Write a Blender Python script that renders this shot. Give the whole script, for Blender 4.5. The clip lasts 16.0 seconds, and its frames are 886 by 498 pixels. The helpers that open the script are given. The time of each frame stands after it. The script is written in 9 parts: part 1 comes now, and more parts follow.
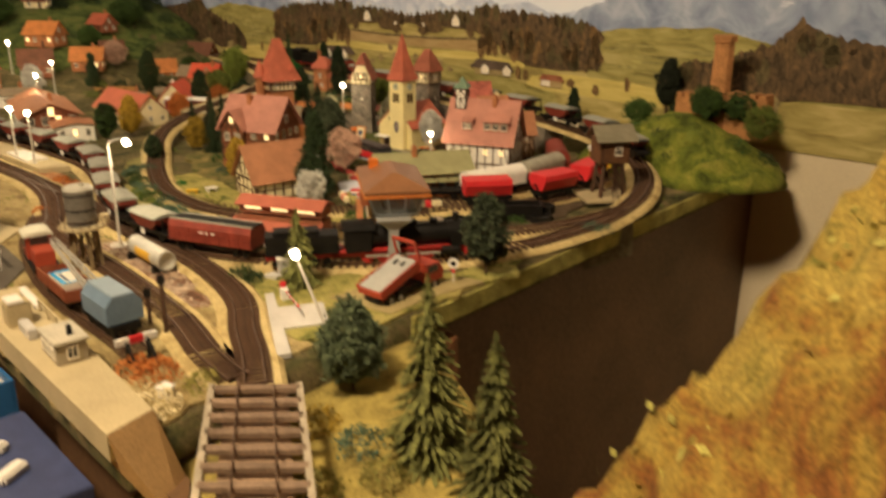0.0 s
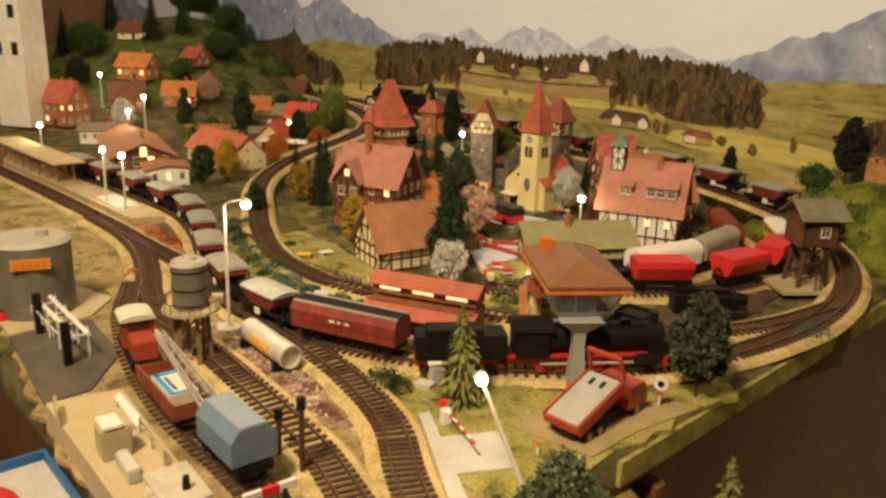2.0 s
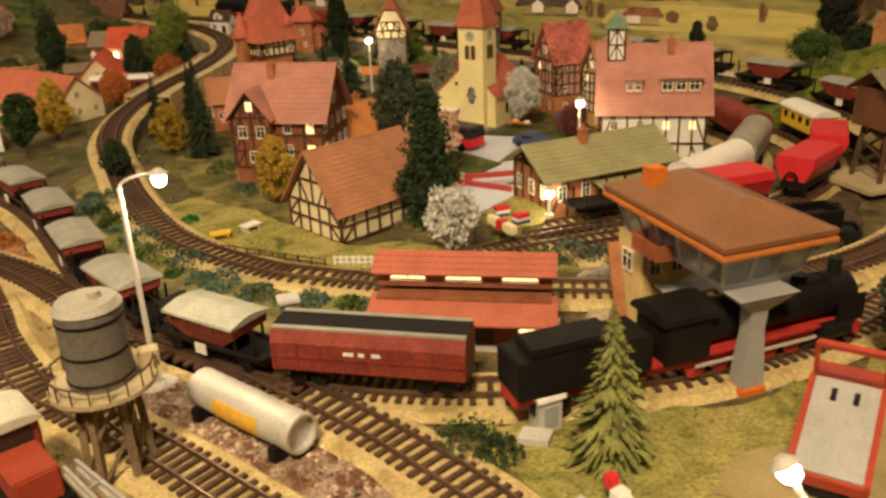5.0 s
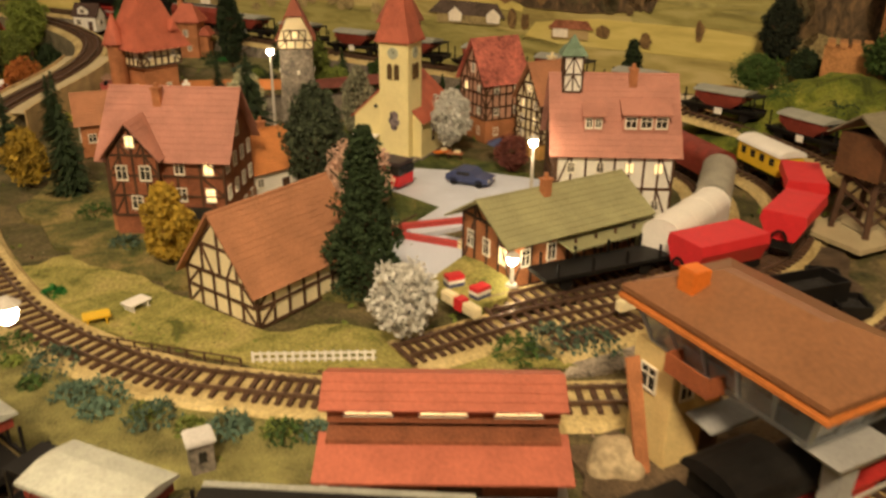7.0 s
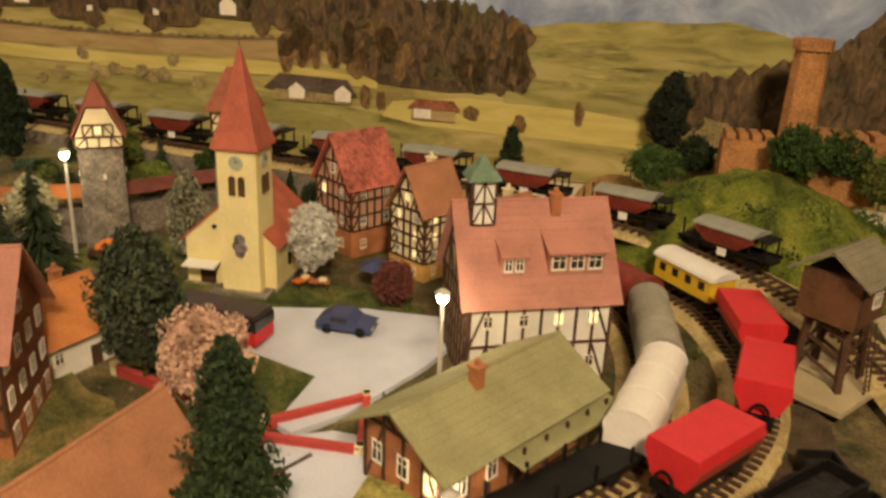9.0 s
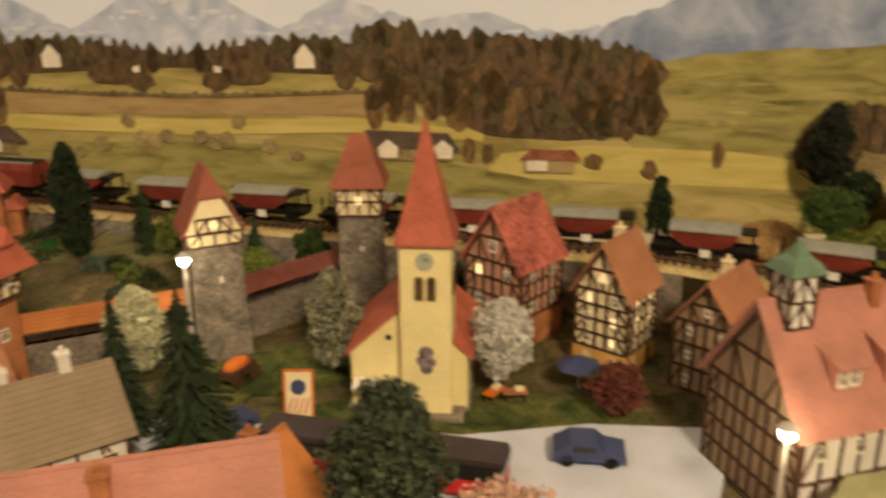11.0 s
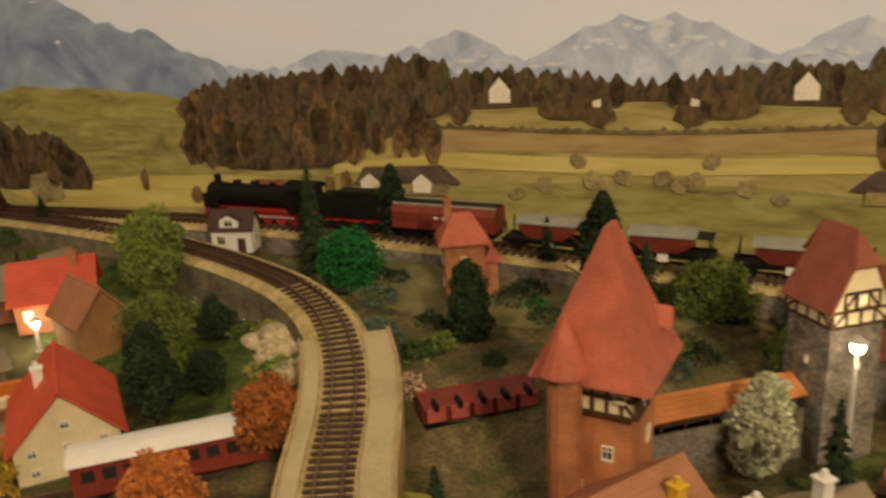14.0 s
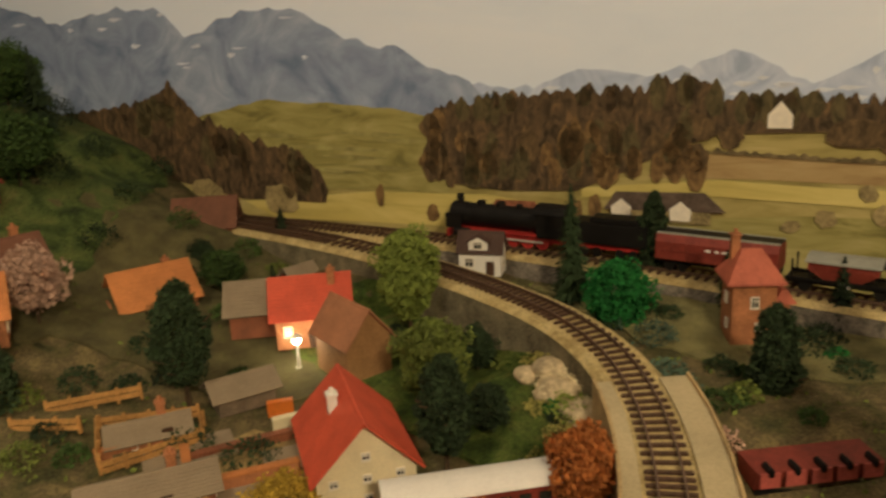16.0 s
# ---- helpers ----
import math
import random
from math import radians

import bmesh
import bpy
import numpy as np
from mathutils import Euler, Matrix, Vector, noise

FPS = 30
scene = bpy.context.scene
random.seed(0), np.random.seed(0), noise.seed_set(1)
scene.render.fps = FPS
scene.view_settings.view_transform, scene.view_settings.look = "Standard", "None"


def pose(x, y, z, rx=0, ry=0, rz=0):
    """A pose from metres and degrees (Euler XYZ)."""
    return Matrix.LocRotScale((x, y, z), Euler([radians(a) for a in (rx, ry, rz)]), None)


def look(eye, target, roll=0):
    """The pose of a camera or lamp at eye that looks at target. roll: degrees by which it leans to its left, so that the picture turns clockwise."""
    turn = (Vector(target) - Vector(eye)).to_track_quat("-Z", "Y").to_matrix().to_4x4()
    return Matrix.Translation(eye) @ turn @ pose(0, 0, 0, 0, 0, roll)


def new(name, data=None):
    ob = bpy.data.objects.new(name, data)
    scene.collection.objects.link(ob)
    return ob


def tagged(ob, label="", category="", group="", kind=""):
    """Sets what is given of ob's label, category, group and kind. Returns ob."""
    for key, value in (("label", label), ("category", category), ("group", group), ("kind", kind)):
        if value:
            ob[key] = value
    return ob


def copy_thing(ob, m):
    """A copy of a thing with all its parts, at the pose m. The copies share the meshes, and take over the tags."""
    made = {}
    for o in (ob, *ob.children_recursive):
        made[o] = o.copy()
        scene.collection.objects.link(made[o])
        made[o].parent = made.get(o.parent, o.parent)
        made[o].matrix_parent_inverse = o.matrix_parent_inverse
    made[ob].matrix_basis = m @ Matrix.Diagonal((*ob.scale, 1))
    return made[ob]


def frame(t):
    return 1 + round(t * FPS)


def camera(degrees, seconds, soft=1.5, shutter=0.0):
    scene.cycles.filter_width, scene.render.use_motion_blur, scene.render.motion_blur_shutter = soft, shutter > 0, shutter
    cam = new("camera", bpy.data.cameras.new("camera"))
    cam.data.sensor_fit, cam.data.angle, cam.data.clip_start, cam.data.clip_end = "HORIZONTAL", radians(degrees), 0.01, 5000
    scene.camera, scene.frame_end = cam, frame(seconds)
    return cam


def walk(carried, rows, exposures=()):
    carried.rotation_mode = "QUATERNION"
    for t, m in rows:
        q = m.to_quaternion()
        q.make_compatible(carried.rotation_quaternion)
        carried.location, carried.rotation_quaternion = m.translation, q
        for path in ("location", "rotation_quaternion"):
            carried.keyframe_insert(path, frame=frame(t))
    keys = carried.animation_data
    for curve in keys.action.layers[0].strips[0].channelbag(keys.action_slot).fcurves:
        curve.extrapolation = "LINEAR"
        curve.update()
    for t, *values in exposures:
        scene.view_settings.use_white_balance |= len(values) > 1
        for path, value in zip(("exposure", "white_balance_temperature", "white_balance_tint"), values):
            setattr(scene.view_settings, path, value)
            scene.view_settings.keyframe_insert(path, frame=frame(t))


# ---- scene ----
cam = camera(57.2, 16.0, soft=2.8, shutter=0.5)
PATH = [
    (0, (0.078, 0.014, 0.322), (0.06, 1.905, -0.327), 0.4),
    (0.5, (0.049, 0.036, 0.352), (-0.056, 1.946, -0.233), -0.3),
    (1, (0.017, 0.06, 0.358), (-0.141, 1.97, -0.214), -0.1),
    (1.5, (-0.033, 0.137, 0.336), (-0.182, 2.045, -0.244), -0.6),
    (2, (-0.05, 0.208, 0.314), (-0.208, 2.121, -0.25), 1.8),
    (2.5, (-0.085, 0.284, 0.296), (-0.177, 2.191, -0.298), 1.1),
    (3, (-0.101, 0.335, 0.277), (-0.182, 2.223, -0.377), 0.3),
    (3.5, (-0.121, 0.379, 0.27), (-0.176, 2.261, -0.404), -0.2),
    (4, (-0.15, 0.424, 0.26), (-0.11, 2.294, -0.448), -0.6),
    (4.2, (-0.16, 0.44, 0.26), (-0.063, 2.306, -0.454), -0.9),
    (6.3, (-0.254, 0.594, 0.252), (0.245, 2.346, -0.573), -0.4),
    (6.5, (-0.253, 0.611, 0.257), (0.294, 2.35, -0.566), 0.5),
    (7, (-0.226, 0.651, 0.268), (0.306, 2.413, -0.515), 0.5),
    (7.5, (-0.227, 0.72, 0.264), (0.584, 2.367, -0.529), 1.8),
    (8, (-0.218, 0.782, 0.271), (0.747, 2.357, -0.495), 3.0),
    (8.5, (-0.208, 0.825, 0.282), (0.72, 2.43, -0.467), 3.7),
    (8.7, (-0.202, 0.837, 0.289), (0.726, 2.454, -0.435), 3.2),
    (10.8, (-0.288, 1.063, 0.309), (0.813, 2.591, -0.365), -2.2),
    (11, (-0.304, 1.084, 0.306), (0.77, 2.638, -0.351), -0.6),
    (11.5, (-0.341, 1.108, 0.313), (0.624, 2.735, -0.338), 0.2),
    (12, (-0.375, 1.131, 0.315), (0.488, 2.821, -0.316), -0.6),
    (12.5, (-0.43, 1.206, 0.304), (0.439, 2.887, -0.344), -2.9),
    (13, (-0.478, 1.27, 0.308), (0.42, 2.943, -0.32), -1.5),
    (13.5, (-0.518, 1.325, 0.31), (0.348, 3.017, -0.314), -1.7),
    (14, (-0.544, 1.359, 0.315), (0.247, 3.094, -0.288), -2.8),
    (14.5, (-0.574, 1.394, 0.318), (0.173, 3.149, -0.283), -3.1),
    (15, (-0.61, 1.418, 0.327), (0.057, 3.21, -0.262), -3.0),
    (15.5, (-0.632, 1.431, 0.335), (-0.043, 3.258, -0.228), -3.8),
    (16, (-0.651, 1.445, 0.329), (-0.144, 3.293, -0.241), -2.9),
]
walk(cam, [(t, look(eye, target, roll)) for t, eye, target, roll in PATH],
     exposures=[(0, -0.04, 6400, 11), (4, -0.04, 6450, 11), (8.5, -0.06, 6450, 12), (11, -0.08, 6400, 12), (13, -0.18, 6250, 10), (14.5, -0.25, 6150, 9), (16, -0.3, 6100, 8)])

# ---- world and lights ----
world = bpy.data.worlds.new("room_dark")
scene.world = world
world.use_nodes = True
world.node_tree.nodes["Background"].inputs[0].default_value = (1.0, 0.8, 0.6, 1)
world.node_tree.nodes["Background"].inputs[1].default_value = 0.01
scene.view_settings.exposure = 0.0

WARM = (1.0, 0.76, 0.47)


def lamp_area(name, loc, size, energy, color, target):
    d = bpy.data.lights.new(name, "AREA")
    d.shape, d.size, d.energy, d.color = "DISK", size, energy, color
    ob = new(name, d)
    ob.matrix_world = look(loc, target)
    return ob


lamp_area("unseen_ceiling_light", (-0.50, -0.05, 1.40), 0.32, 51.0, WARM, (-0.15, 0.9, 0.0))
# second lamp is added out of view, aimed to brighten the upper backdrop
lamp_area("unseen_ceiling_light", (-1.25, 1.45, 1.40), 0.35, 10.5, (1.0, 0.80, 0.56), (-0.5, 2.35, 0.45))

# ---- wall frame: U runs along the back wall, V towards it ----
U = Vector((0.749, -0.663, 0.0)).normalized()
V = Vector((0.663, 0.749, 0.0)).normalized()
UROT = math.degrees(math.atan2(U.y, U.x))
WALL_V = 1.49


def uv(u, v, z=0.0):
    return Vector((U.x * u + V.x * v, U.y * u + V.y * v, z))


# ---- materials ----
MATS = {}


def mat(name, col, rough=0.7, var=0.18, fine=450.0, coarse=45.0, bump=0.25, metal=0.0, emit=0.0, spec=0.35, dist=0.0008, jitter=0.12):
    """Procedural surface: two noises tint the colour, the fine one gives relief."""
    if name in MATS:
        return MATS[name]
    m = bpy.data.materials.new(name)
    m.use_nodes = True
    nt = m.node_tree
    b = nt.nodes["Principled BSDF"]
    co = nt.nodes.new("ShaderNodeTexCoord")
    n1, n2 = nt.nodes.new("ShaderNodeTexNoise"), nt.nodes.new("ShaderNodeTexNoise")
    n1.inputs["Scale"].default_value, n2.inputs["Scale"].default_value = fine, coarse
    n1.inputs["Detail"].default_value, n2.inputs["Detail"].default_value = 4.0, 3.0
    nt.links.new(co.outputs["Object"], n1.inputs["Vector"])
    nt.links.new(co.outputs["Object"], n2.inputs["Vector"])
    add = nt.nodes.new("ShaderNodeMath")
    add.operation = "ADD"
    nt.links.new(n1.outputs["Fac"], add.inputs[0])
    nt.links.new(n2.outputs["Fac"], add.inputs[1])
    info = nt.nodes.new("ShaderNodeObjectInfo")
    rnd = nt.nodes.new("ShaderNodeMath")
    rnd.operation = "MULTIPLY_ADD"
    rnd.inputs[1].default_value, rnd.inputs[2].default_value = jitter, -jitter / 2
    nt.links.new(info.outputs["Random"], rnd.inputs[0])
    add2 = nt.nodes.new("ShaderNodeMath")
    nt.links.new(add.outputs[0], add2.inputs[0])
    nt.links.new(rnd.outputs[0], add2.inputs[1])
    ramp = nt.nodes.new("ShaderNodeValToRGB")
    lo = [max(0, c * (1 - 1.6 * var)) for c in col]
    hi = [min(1, c * (1 + 1.6 * var)) for c in col]
    half = nt.nodes.new("ShaderNodeMath")
    half.operation = "MULTIPLY"
    half.inputs[1].default_value = 0.5
    nt.links.new(add2.outputs[0], half.inputs[0])
    ramp.color_ramp.elements[0].position, ramp.color_ramp.elements[1].position = 0.32, 0.68
    ramp.color_ramp.elements[0].color, ramp.color_ramp.elements[1].color = (*lo, 1), (*hi, 1)
    nt.links.new(half.outputs[0], ramp.inputs["Fac"])
    nt.links.new(ramp.outputs["Color"], b.inputs["Base Color"])
    b.inputs["Roughness"].default_value, b.inputs["Metallic"].default_value = rough, metal
    b.inputs["Specular IOR Level"].default_value = spec
    if bump:
        bp = nt.nodes.new("ShaderNodeBump")
        bp.inputs["Strength"].default_value, bp.inputs["Distance"].default_value = bump, dist
        nt.links.new(n1.outputs["Fac"], bp.inputs["Height"])
        nt.links.new(bp.outputs["Normal"], b.inputs["Normal"])
    if emit:
        b.inputs["Emission Color"].default_value = (*col, 1)
        b.inputs["Emission Strength"].default_value = emit
    MATS[name] = m
    return m


def glass_mat():
    m = bpy.data.materials.new("window_glass")
    m.use_nodes = True
    b = m.node_tree.nodes["Principled BSDF"]
    b.inputs["Base Color"].default_value = (0.75, 0.8, 0.82, 1)
    b.inputs["Roughness"].default_value = 0.05
    b.inputs["Transmission Weight"].default_value = 0.85
    return m


GLASS = glass_mat()
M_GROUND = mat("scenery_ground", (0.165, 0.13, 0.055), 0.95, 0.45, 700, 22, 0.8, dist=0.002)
M_LAWN = mat("yellow_green_flock", (0.34, 0.31, 0.09), 0.95, 0.35, 1100, 40, 0.9, dist=0.002)
M_GRASS = mat("dark_green_flock", (0.10, 0.13, 0.025), 0.95, 0.45, 1000, 35, 0.9, dist=0.002)
M_HILLGRASS = mat("hill_green_flock", (0.10, 0.14, 0.03), 0.95, 0.4, 900, 30, 0.9, dist=0.002)
M_GRAVEL = mat("gravel", (0.33, 0.25, 0.18), 0.9, 0.7, 420, 60, 1.0, dist=0.003)
M_CORK = mat("cork_roadbed", (0.54, 0.43, 0.22), 0.9, 0.25, 700, 60, 0.4)
M_SLEEPER = mat("sleeper_brown", (0.085, 0.045, 0.025), 0.75, 0.3, 500, 90, 0.3)
M_RAIL = mat("rail_steel", (0.20, 0.13, 0.09), 0.4, 0.25, 600, 60, 0.1, metal=0.7)
M_STREET = mat("pale_grey_street", (0.56, 0.59, 0.66), 0.85, 0.08, 600, 30, 0.15)
M_PAVE = mat("grey_platform", (0.50, 0.48, 0.44), 0.85, 0.12, 600, 40, 0.2)
M_CONC = mat("cream_concrete", (0.46, 0.38, 0.22), 0.8, 0.12, 500, 25, 0.2)
M_WOODFACE = mat("brown_fascia_board", (0.135, 0.074, 0.036), 0.55, 0.25, 160, 8, 0.2)
M_FLOOR = mat("dark_floor", (0.12, 0.06, 0.035), 0.6, 0.3, 120, 6, 0.2)
M_WALL = mat("cream_wall_paint", (0.72, 0.62, 0.42), 0.8, 0.06, 300, 4, 0.1)
# out-of-view walls and ceiling, darkened to weaken the fill light
M_UNSEEN_WALL = mat("dark_unseen_wall", (0.22, 0.13, 0.07), 0.6, 0.2, 120, 6, 0.15)
M_CEIL = mat("ceiling_paint", (0.50, 0.44, 0.35), 0.9, 0.05, 300, 4, 0.1)
M_ROCK = mat("yellow_rock", (0.52, 0.37, 0.13), 0.9, 0.55, 240, 26, 1.0, dist=0.004)
M_MOSSROCK = mat("mossy_yellow_rock", (0.46, 0.33, 0.11), 0.9, 0.5, 70, 12, 0.8, dist=0.006)
M_ROCKFLOCK = mat("rock_flock", (0.42, 0.38, 0.10), 0.95, 0.45, 700, 40, 1.0, dist=0.003)
M_PLASTER = mat("cream_plaster", (0.78, 0.68, 0.42), 0.8, 0.10, 700, 50, 0.2)
M_WHITE = mat("white_plaster", (0.80, 0.77, 0.68), 0.8, 0.08, 700, 50, 0.15)
M_CHURCH = mat("yellow_church_plaster", (0.80, 0.70, 0.34), 0.75, 0.08, 700, 40, 0.12)
M_TIMBER = mat("dark_timber", (0.07, 0.035, 0.018), 0.7, 0.3, 600, 90, 0.2)
M_BRICK = mat("orange_brick", (0.42, 0.17, 0.07), 0.8, 0.3, 900, 60, 0.5)
M_WOODWALL = mat("red_brown_wood_wall", (0.24, 0.085, 0.04), 0.75, 0.3, 700, 60, 0.3)
M_STONE = mat("grey_town_wall_stone", (0.27, 0.24, 0.19), 0.9, 0.35, 420, 60, 0.8, dist=0.0015)
M_ROOFRED = mat("red_roof_tile", (0.43, 0.115, 0.065), 0.65, 0.22, 800, 50, 0.3)
M_ROOFPINK = mat("faded_pink_roof_tile", (0.44, 0.20, 0.145), 0.7, 0.15, 800, 50, 0.3)
M_ROOFBROWN = mat("brown_roof_tile", (0.40, 0.18, 0.09), 0.7, 0.18, 800, 50, 0.3)
M_ROOFORANGE = mat("orange_roof_tile", (0.50, 0.19, 0.055), 0.7, 0.2, 800, 50, 0.3)
M_ROOFGREEN = mat("grey_green_roof_felt", (0.29, 0.28, 0.14), 0.85, 0.15, 700, 50, 0.3)
M_ROOFGREY = mat("grey_brown_roof", (0.27, 0.21, 0.135), 0.85, 0.12, 700, 50, 0.3)
M_ROOFDARK = mat("dark_brown_roof", (0.16, 0.07, 0.04), 0.8, 0.25, 800, 50, 0.3)
M_FRAMEW = mat("white_window_frame", (0.80, 0.74, 0.60), 0.6, 0.05, 500, 50, 0.0)
M_PANE = mat("dark_window_pane", (0.03, 0.028, 0.025), 0.15, 0.2, 200, 60, 0.0, spec=0.6)
M_LIT = mat("lit_window_pane", (1.0, 0.70, 0.30), 0.4, 0.1, 200, 60, 0.0, emit=2.2)
M_BULB = mat("glowing_bulb", (1.0, 0.86, 0.58), 0.4, 0.0, 200, 60, 0.0, emit=60.0)
M_POLE = mat("pale_grey_pole", (0.55, 0.52, 0.45), 0.5, 0.1, 500, 60, 0.1)
M_BLACK = mat("black_paint", (0.010, 0.009, 0.008), 0.5, 0.3, 500, 60, 0.1, spec=0.18)
M_LOCORED = mat("locomotive_red", (0.40, 0.03, 0.025), 0.5, 0.2, 500, 60, 0.1)
M_WAGONRED = mat("oxide_red_wagon", (0.21, 0.036, 0.022), 0.6, 0.25, 500, 60, 0.15)
M_WAGONROOF = mat("grey_wagon_roof", (0.30, 0.30, 0.25), 0.7, 0.15, 500, 60, 0.1)
M_BRIGHTRED = mat("bright_red_plastic", (0.62, 0.03, 0.035), 0.45, 0.08, 500, 60, 0.05)
M_WHITEP = mat("white_plastic", (0.78, 0.75, 0.68), 0.5, 0.05, 500, 60, 0.05)
M_SILVER = mat("silver_paint", (0.55, 0.54, 0.48), 0.45, 0.12, 500, 60, 0.1, metal=0.25)
M_YELLOW = mat("yellow_paint", (0.75, 0.48, 0.03), 0.5, 0.1, 500, 60, 0.05)
M_ORANGE = mat("orange_paint", (0.65, 0.17, 0.02), 0.55, 0.12, 500, 60, 0.05)
M_BLUE = mat("blue_grey_paint", (0.15, 0.22, 0.30), 0.5, 0.12, 500, 60, 0.05)
M_DKBLUE = mat("dark_blue_paint", (0.05, 0.065, 0.15), 0.4, 0.15, 500, 60, 0.05)
M_BOXBLUE = mat("blue_card", (0.03, 0.13, 0.32), 0.5, 0.1, 300, 30, 0.05)
M_TANK = mat("dark_grey_tank", (0.16, 0.145, 0.12), 0.6, 0.2, 500, 40, 0.1)
M_GREYP = mat("grey_plastic", (0.33, 0.33, 0.31), 0.55, 0.1, 500, 40, 0.1)
M_BARK = mat("bark", (0.08, 0.05, 0.025), 0.9, 0.3, 800, 90, 0.5)
M_LEAFDK = mat("dark_conifer_foliage", (0.024, 0.042, 0.014), 0.85, 0.45, 900, 120, 0.0, jitter=0.4)
M_LEAFGR = mat("green_foliage", (0.045, 0.085, 0.016), 0.85, 0.5, 900, 120, 0.0, jitter=0.4)
M_LEAFLIME = mat("lime_foliage", (0.16, 0.20, 0.035), 0.85, 0.45, 900, 120, 0.0, jitter=0.3)
M_LEAFTEAL = mat("teal_foliage", (0.08, 0.13, 0.085), 0.85, 0.4, 900, 120, 0.0, jitter=0.3)
M_LEAFBR = mat("bright_green_foliage", (0.02, 0.17, 0.03), 0.85, 0.4, 900, 120, 0.0, jitter=0.3)
M_LEAFYEL = mat("golden_foliage", (0.42, 0.28, 0.03), 0.85, 0.45, 900, 120, 0.0, jitter=0.3)
M_LEAFOR = mat("rust_foliage", (0.42, 0.14, 0.03), 0.85, 0.45, 900, 120, 0.0, jitter=0.3)
M_BLOSSOM = mat("white_blossom", (0.78, 0.74, 0.62), 0.85, 0.3, 900, 120, 0.0, jitter=0.2)
M_PINKBL = mat("pink_blossom", (0.55, 0.36, 0.26), 0.85, 0.4, 900, 120, 0.0, jitter=0.2)
M_DRYTREE = mat("dark_red_foliage", (0.17, 0.05, 0.035), 0.85, 0.4, 900, 120, 0.0, jitter=0.2)



def mottle(m, cols, scale, stretch=(1, 1, 1), distortion=.8, grain=0.0):
    """Base colour wandering through cols by a broken-up noise; stretch draws the patches out along an axis."""
    nt = m.node_tree
    co, mp = nt.nodes.new("ShaderNodeTexCoord"), nt.nodes.new("ShaderNodeMapping")
    mp.inputs["Scale"].default_value = stretch
    ns = nt.nodes.new("ShaderNodeTexNoise")
    ns.inputs["Scale"].default_value, ns.inputs["Detail"].default_value = scale, 7.0
    ns.inputs["Roughness"].default_value, ns.inputs["Distortion"].default_value = .62, distortion
    rp = nt.nodes.new("ShaderNodeValToRGB")
    n = len(cols)
    for i, c in enumerate(cols):
        e = rp.color_ramp.elements[i] if i < 2 else rp.color_ramp.elements.new(.5)
        e.color = (*c, 1)
    for i, e in enumerate(list(rp.color_ramp.elements)):
        e.color = (*cols[i], 1)
        e.position = .34 + .32 * i / (n - 1)
    nt.links.new(co.outputs["Object"], mp.inputs["Vector"])
    nt.links.new(mp.outputs["Vector"], ns.inputs["Vector"])
    nt.links.new(ns.outputs["Fac"], rp.inputs["Fac"])
    out = rp.outputs["Color"]
    if grain:
        g = nt.nodes.new("ShaderNodeTexNoise")
        g.inputs["Scale"].default_value, g.inputs["Detail"].default_value = 420, 3.0
        nt.links.new(co.outputs["Object"], g.inputs["Vector"])
        mr = nt.nodes.new("ShaderNodeMapRange")
        mr.inputs["From Min"].default_value, mr.inputs["From Max"].default_value = .3, .7
        mr.inputs["To Min"].default_value, mr.inputs["To Max"].default_value = 1 - grain, 1 + grain
        nt.links.new(g.outputs["Fac"], mr.inputs["Value"])
        vm = nt.nodes.new("ShaderNodeVectorMath")
        vm.operation = "SCALE"
        nt.links.new(out, vm.inputs[0])
        nt.links.new(mr.outputs["Result"], vm.inputs["Scale"])
        out = vm.outputs["Vector"]
    nt.links.new(out, nt.nodes["Principled BSDF"].inputs["Base Color"])
    return m


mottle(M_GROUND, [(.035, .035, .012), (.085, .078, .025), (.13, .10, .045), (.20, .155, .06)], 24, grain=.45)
mottle(M_LAWN, [(.12, .13, .025), (.30, .28, .07), (.40, .35, .10), (.46, .38, .13)], 34, grain=.4)
mottle(M_GRASS, [(.03, .045, .008), (.07, .095, .018), (.12, .13, .03), (.20, .17, .05)], 34, grain=.45)
mottle(M_HILLGRASS, [(.02, .035, .008), (.06, .09, .018), (.10, .13, .03), (.14, .14, .04)], 22, grain=.45)
mottle(M_GRAVEL, [(.10, .045, .022), (.20, .10, .055), (.34, .24, .16), (.46, .38, .28)], 60, grain=.5)
mottle(M_MOSSROCK, [(.045, .018, .005), (.17, .065, .012), (.24, .155, .025), (.30, .22, .045), (.13, .115, .016)], 8, distortion=1.6, grain=.4)
mottle(M_ROCK, [(.16, .08, .02), (.34, .22, .06), (.46, .33, .10)], 20, grain=.3)
mottle(M_CORK, [(.34, .25, .10), (.50, .39, .17), (.58, .46, .22)], 40, grain=.25)
mottle(M_STONE, [(.10, .09, .07), (.21, .18, .14), (.30, .26, .20)], 60, grain=.4)

# ---- builders ----


def finish(name, bm, material, parent=None, label="", smooth=False):
    me = bpy.data.meshes.new(name)
    bm.normal_update()
    bm.to_mesh(me)
    bm.free()
    if smooth:
        for p in me.polygons:
            p.use_smooth = True
    for mm in (material if isinstance(material, (list, tuple)) else [material]):
        me.materials.append(mm)
    ob = new(name, me)
    if parent is not None:
        ob.parent = parent
    if label:
        tagged(ob, label)
    return ob


part = finish


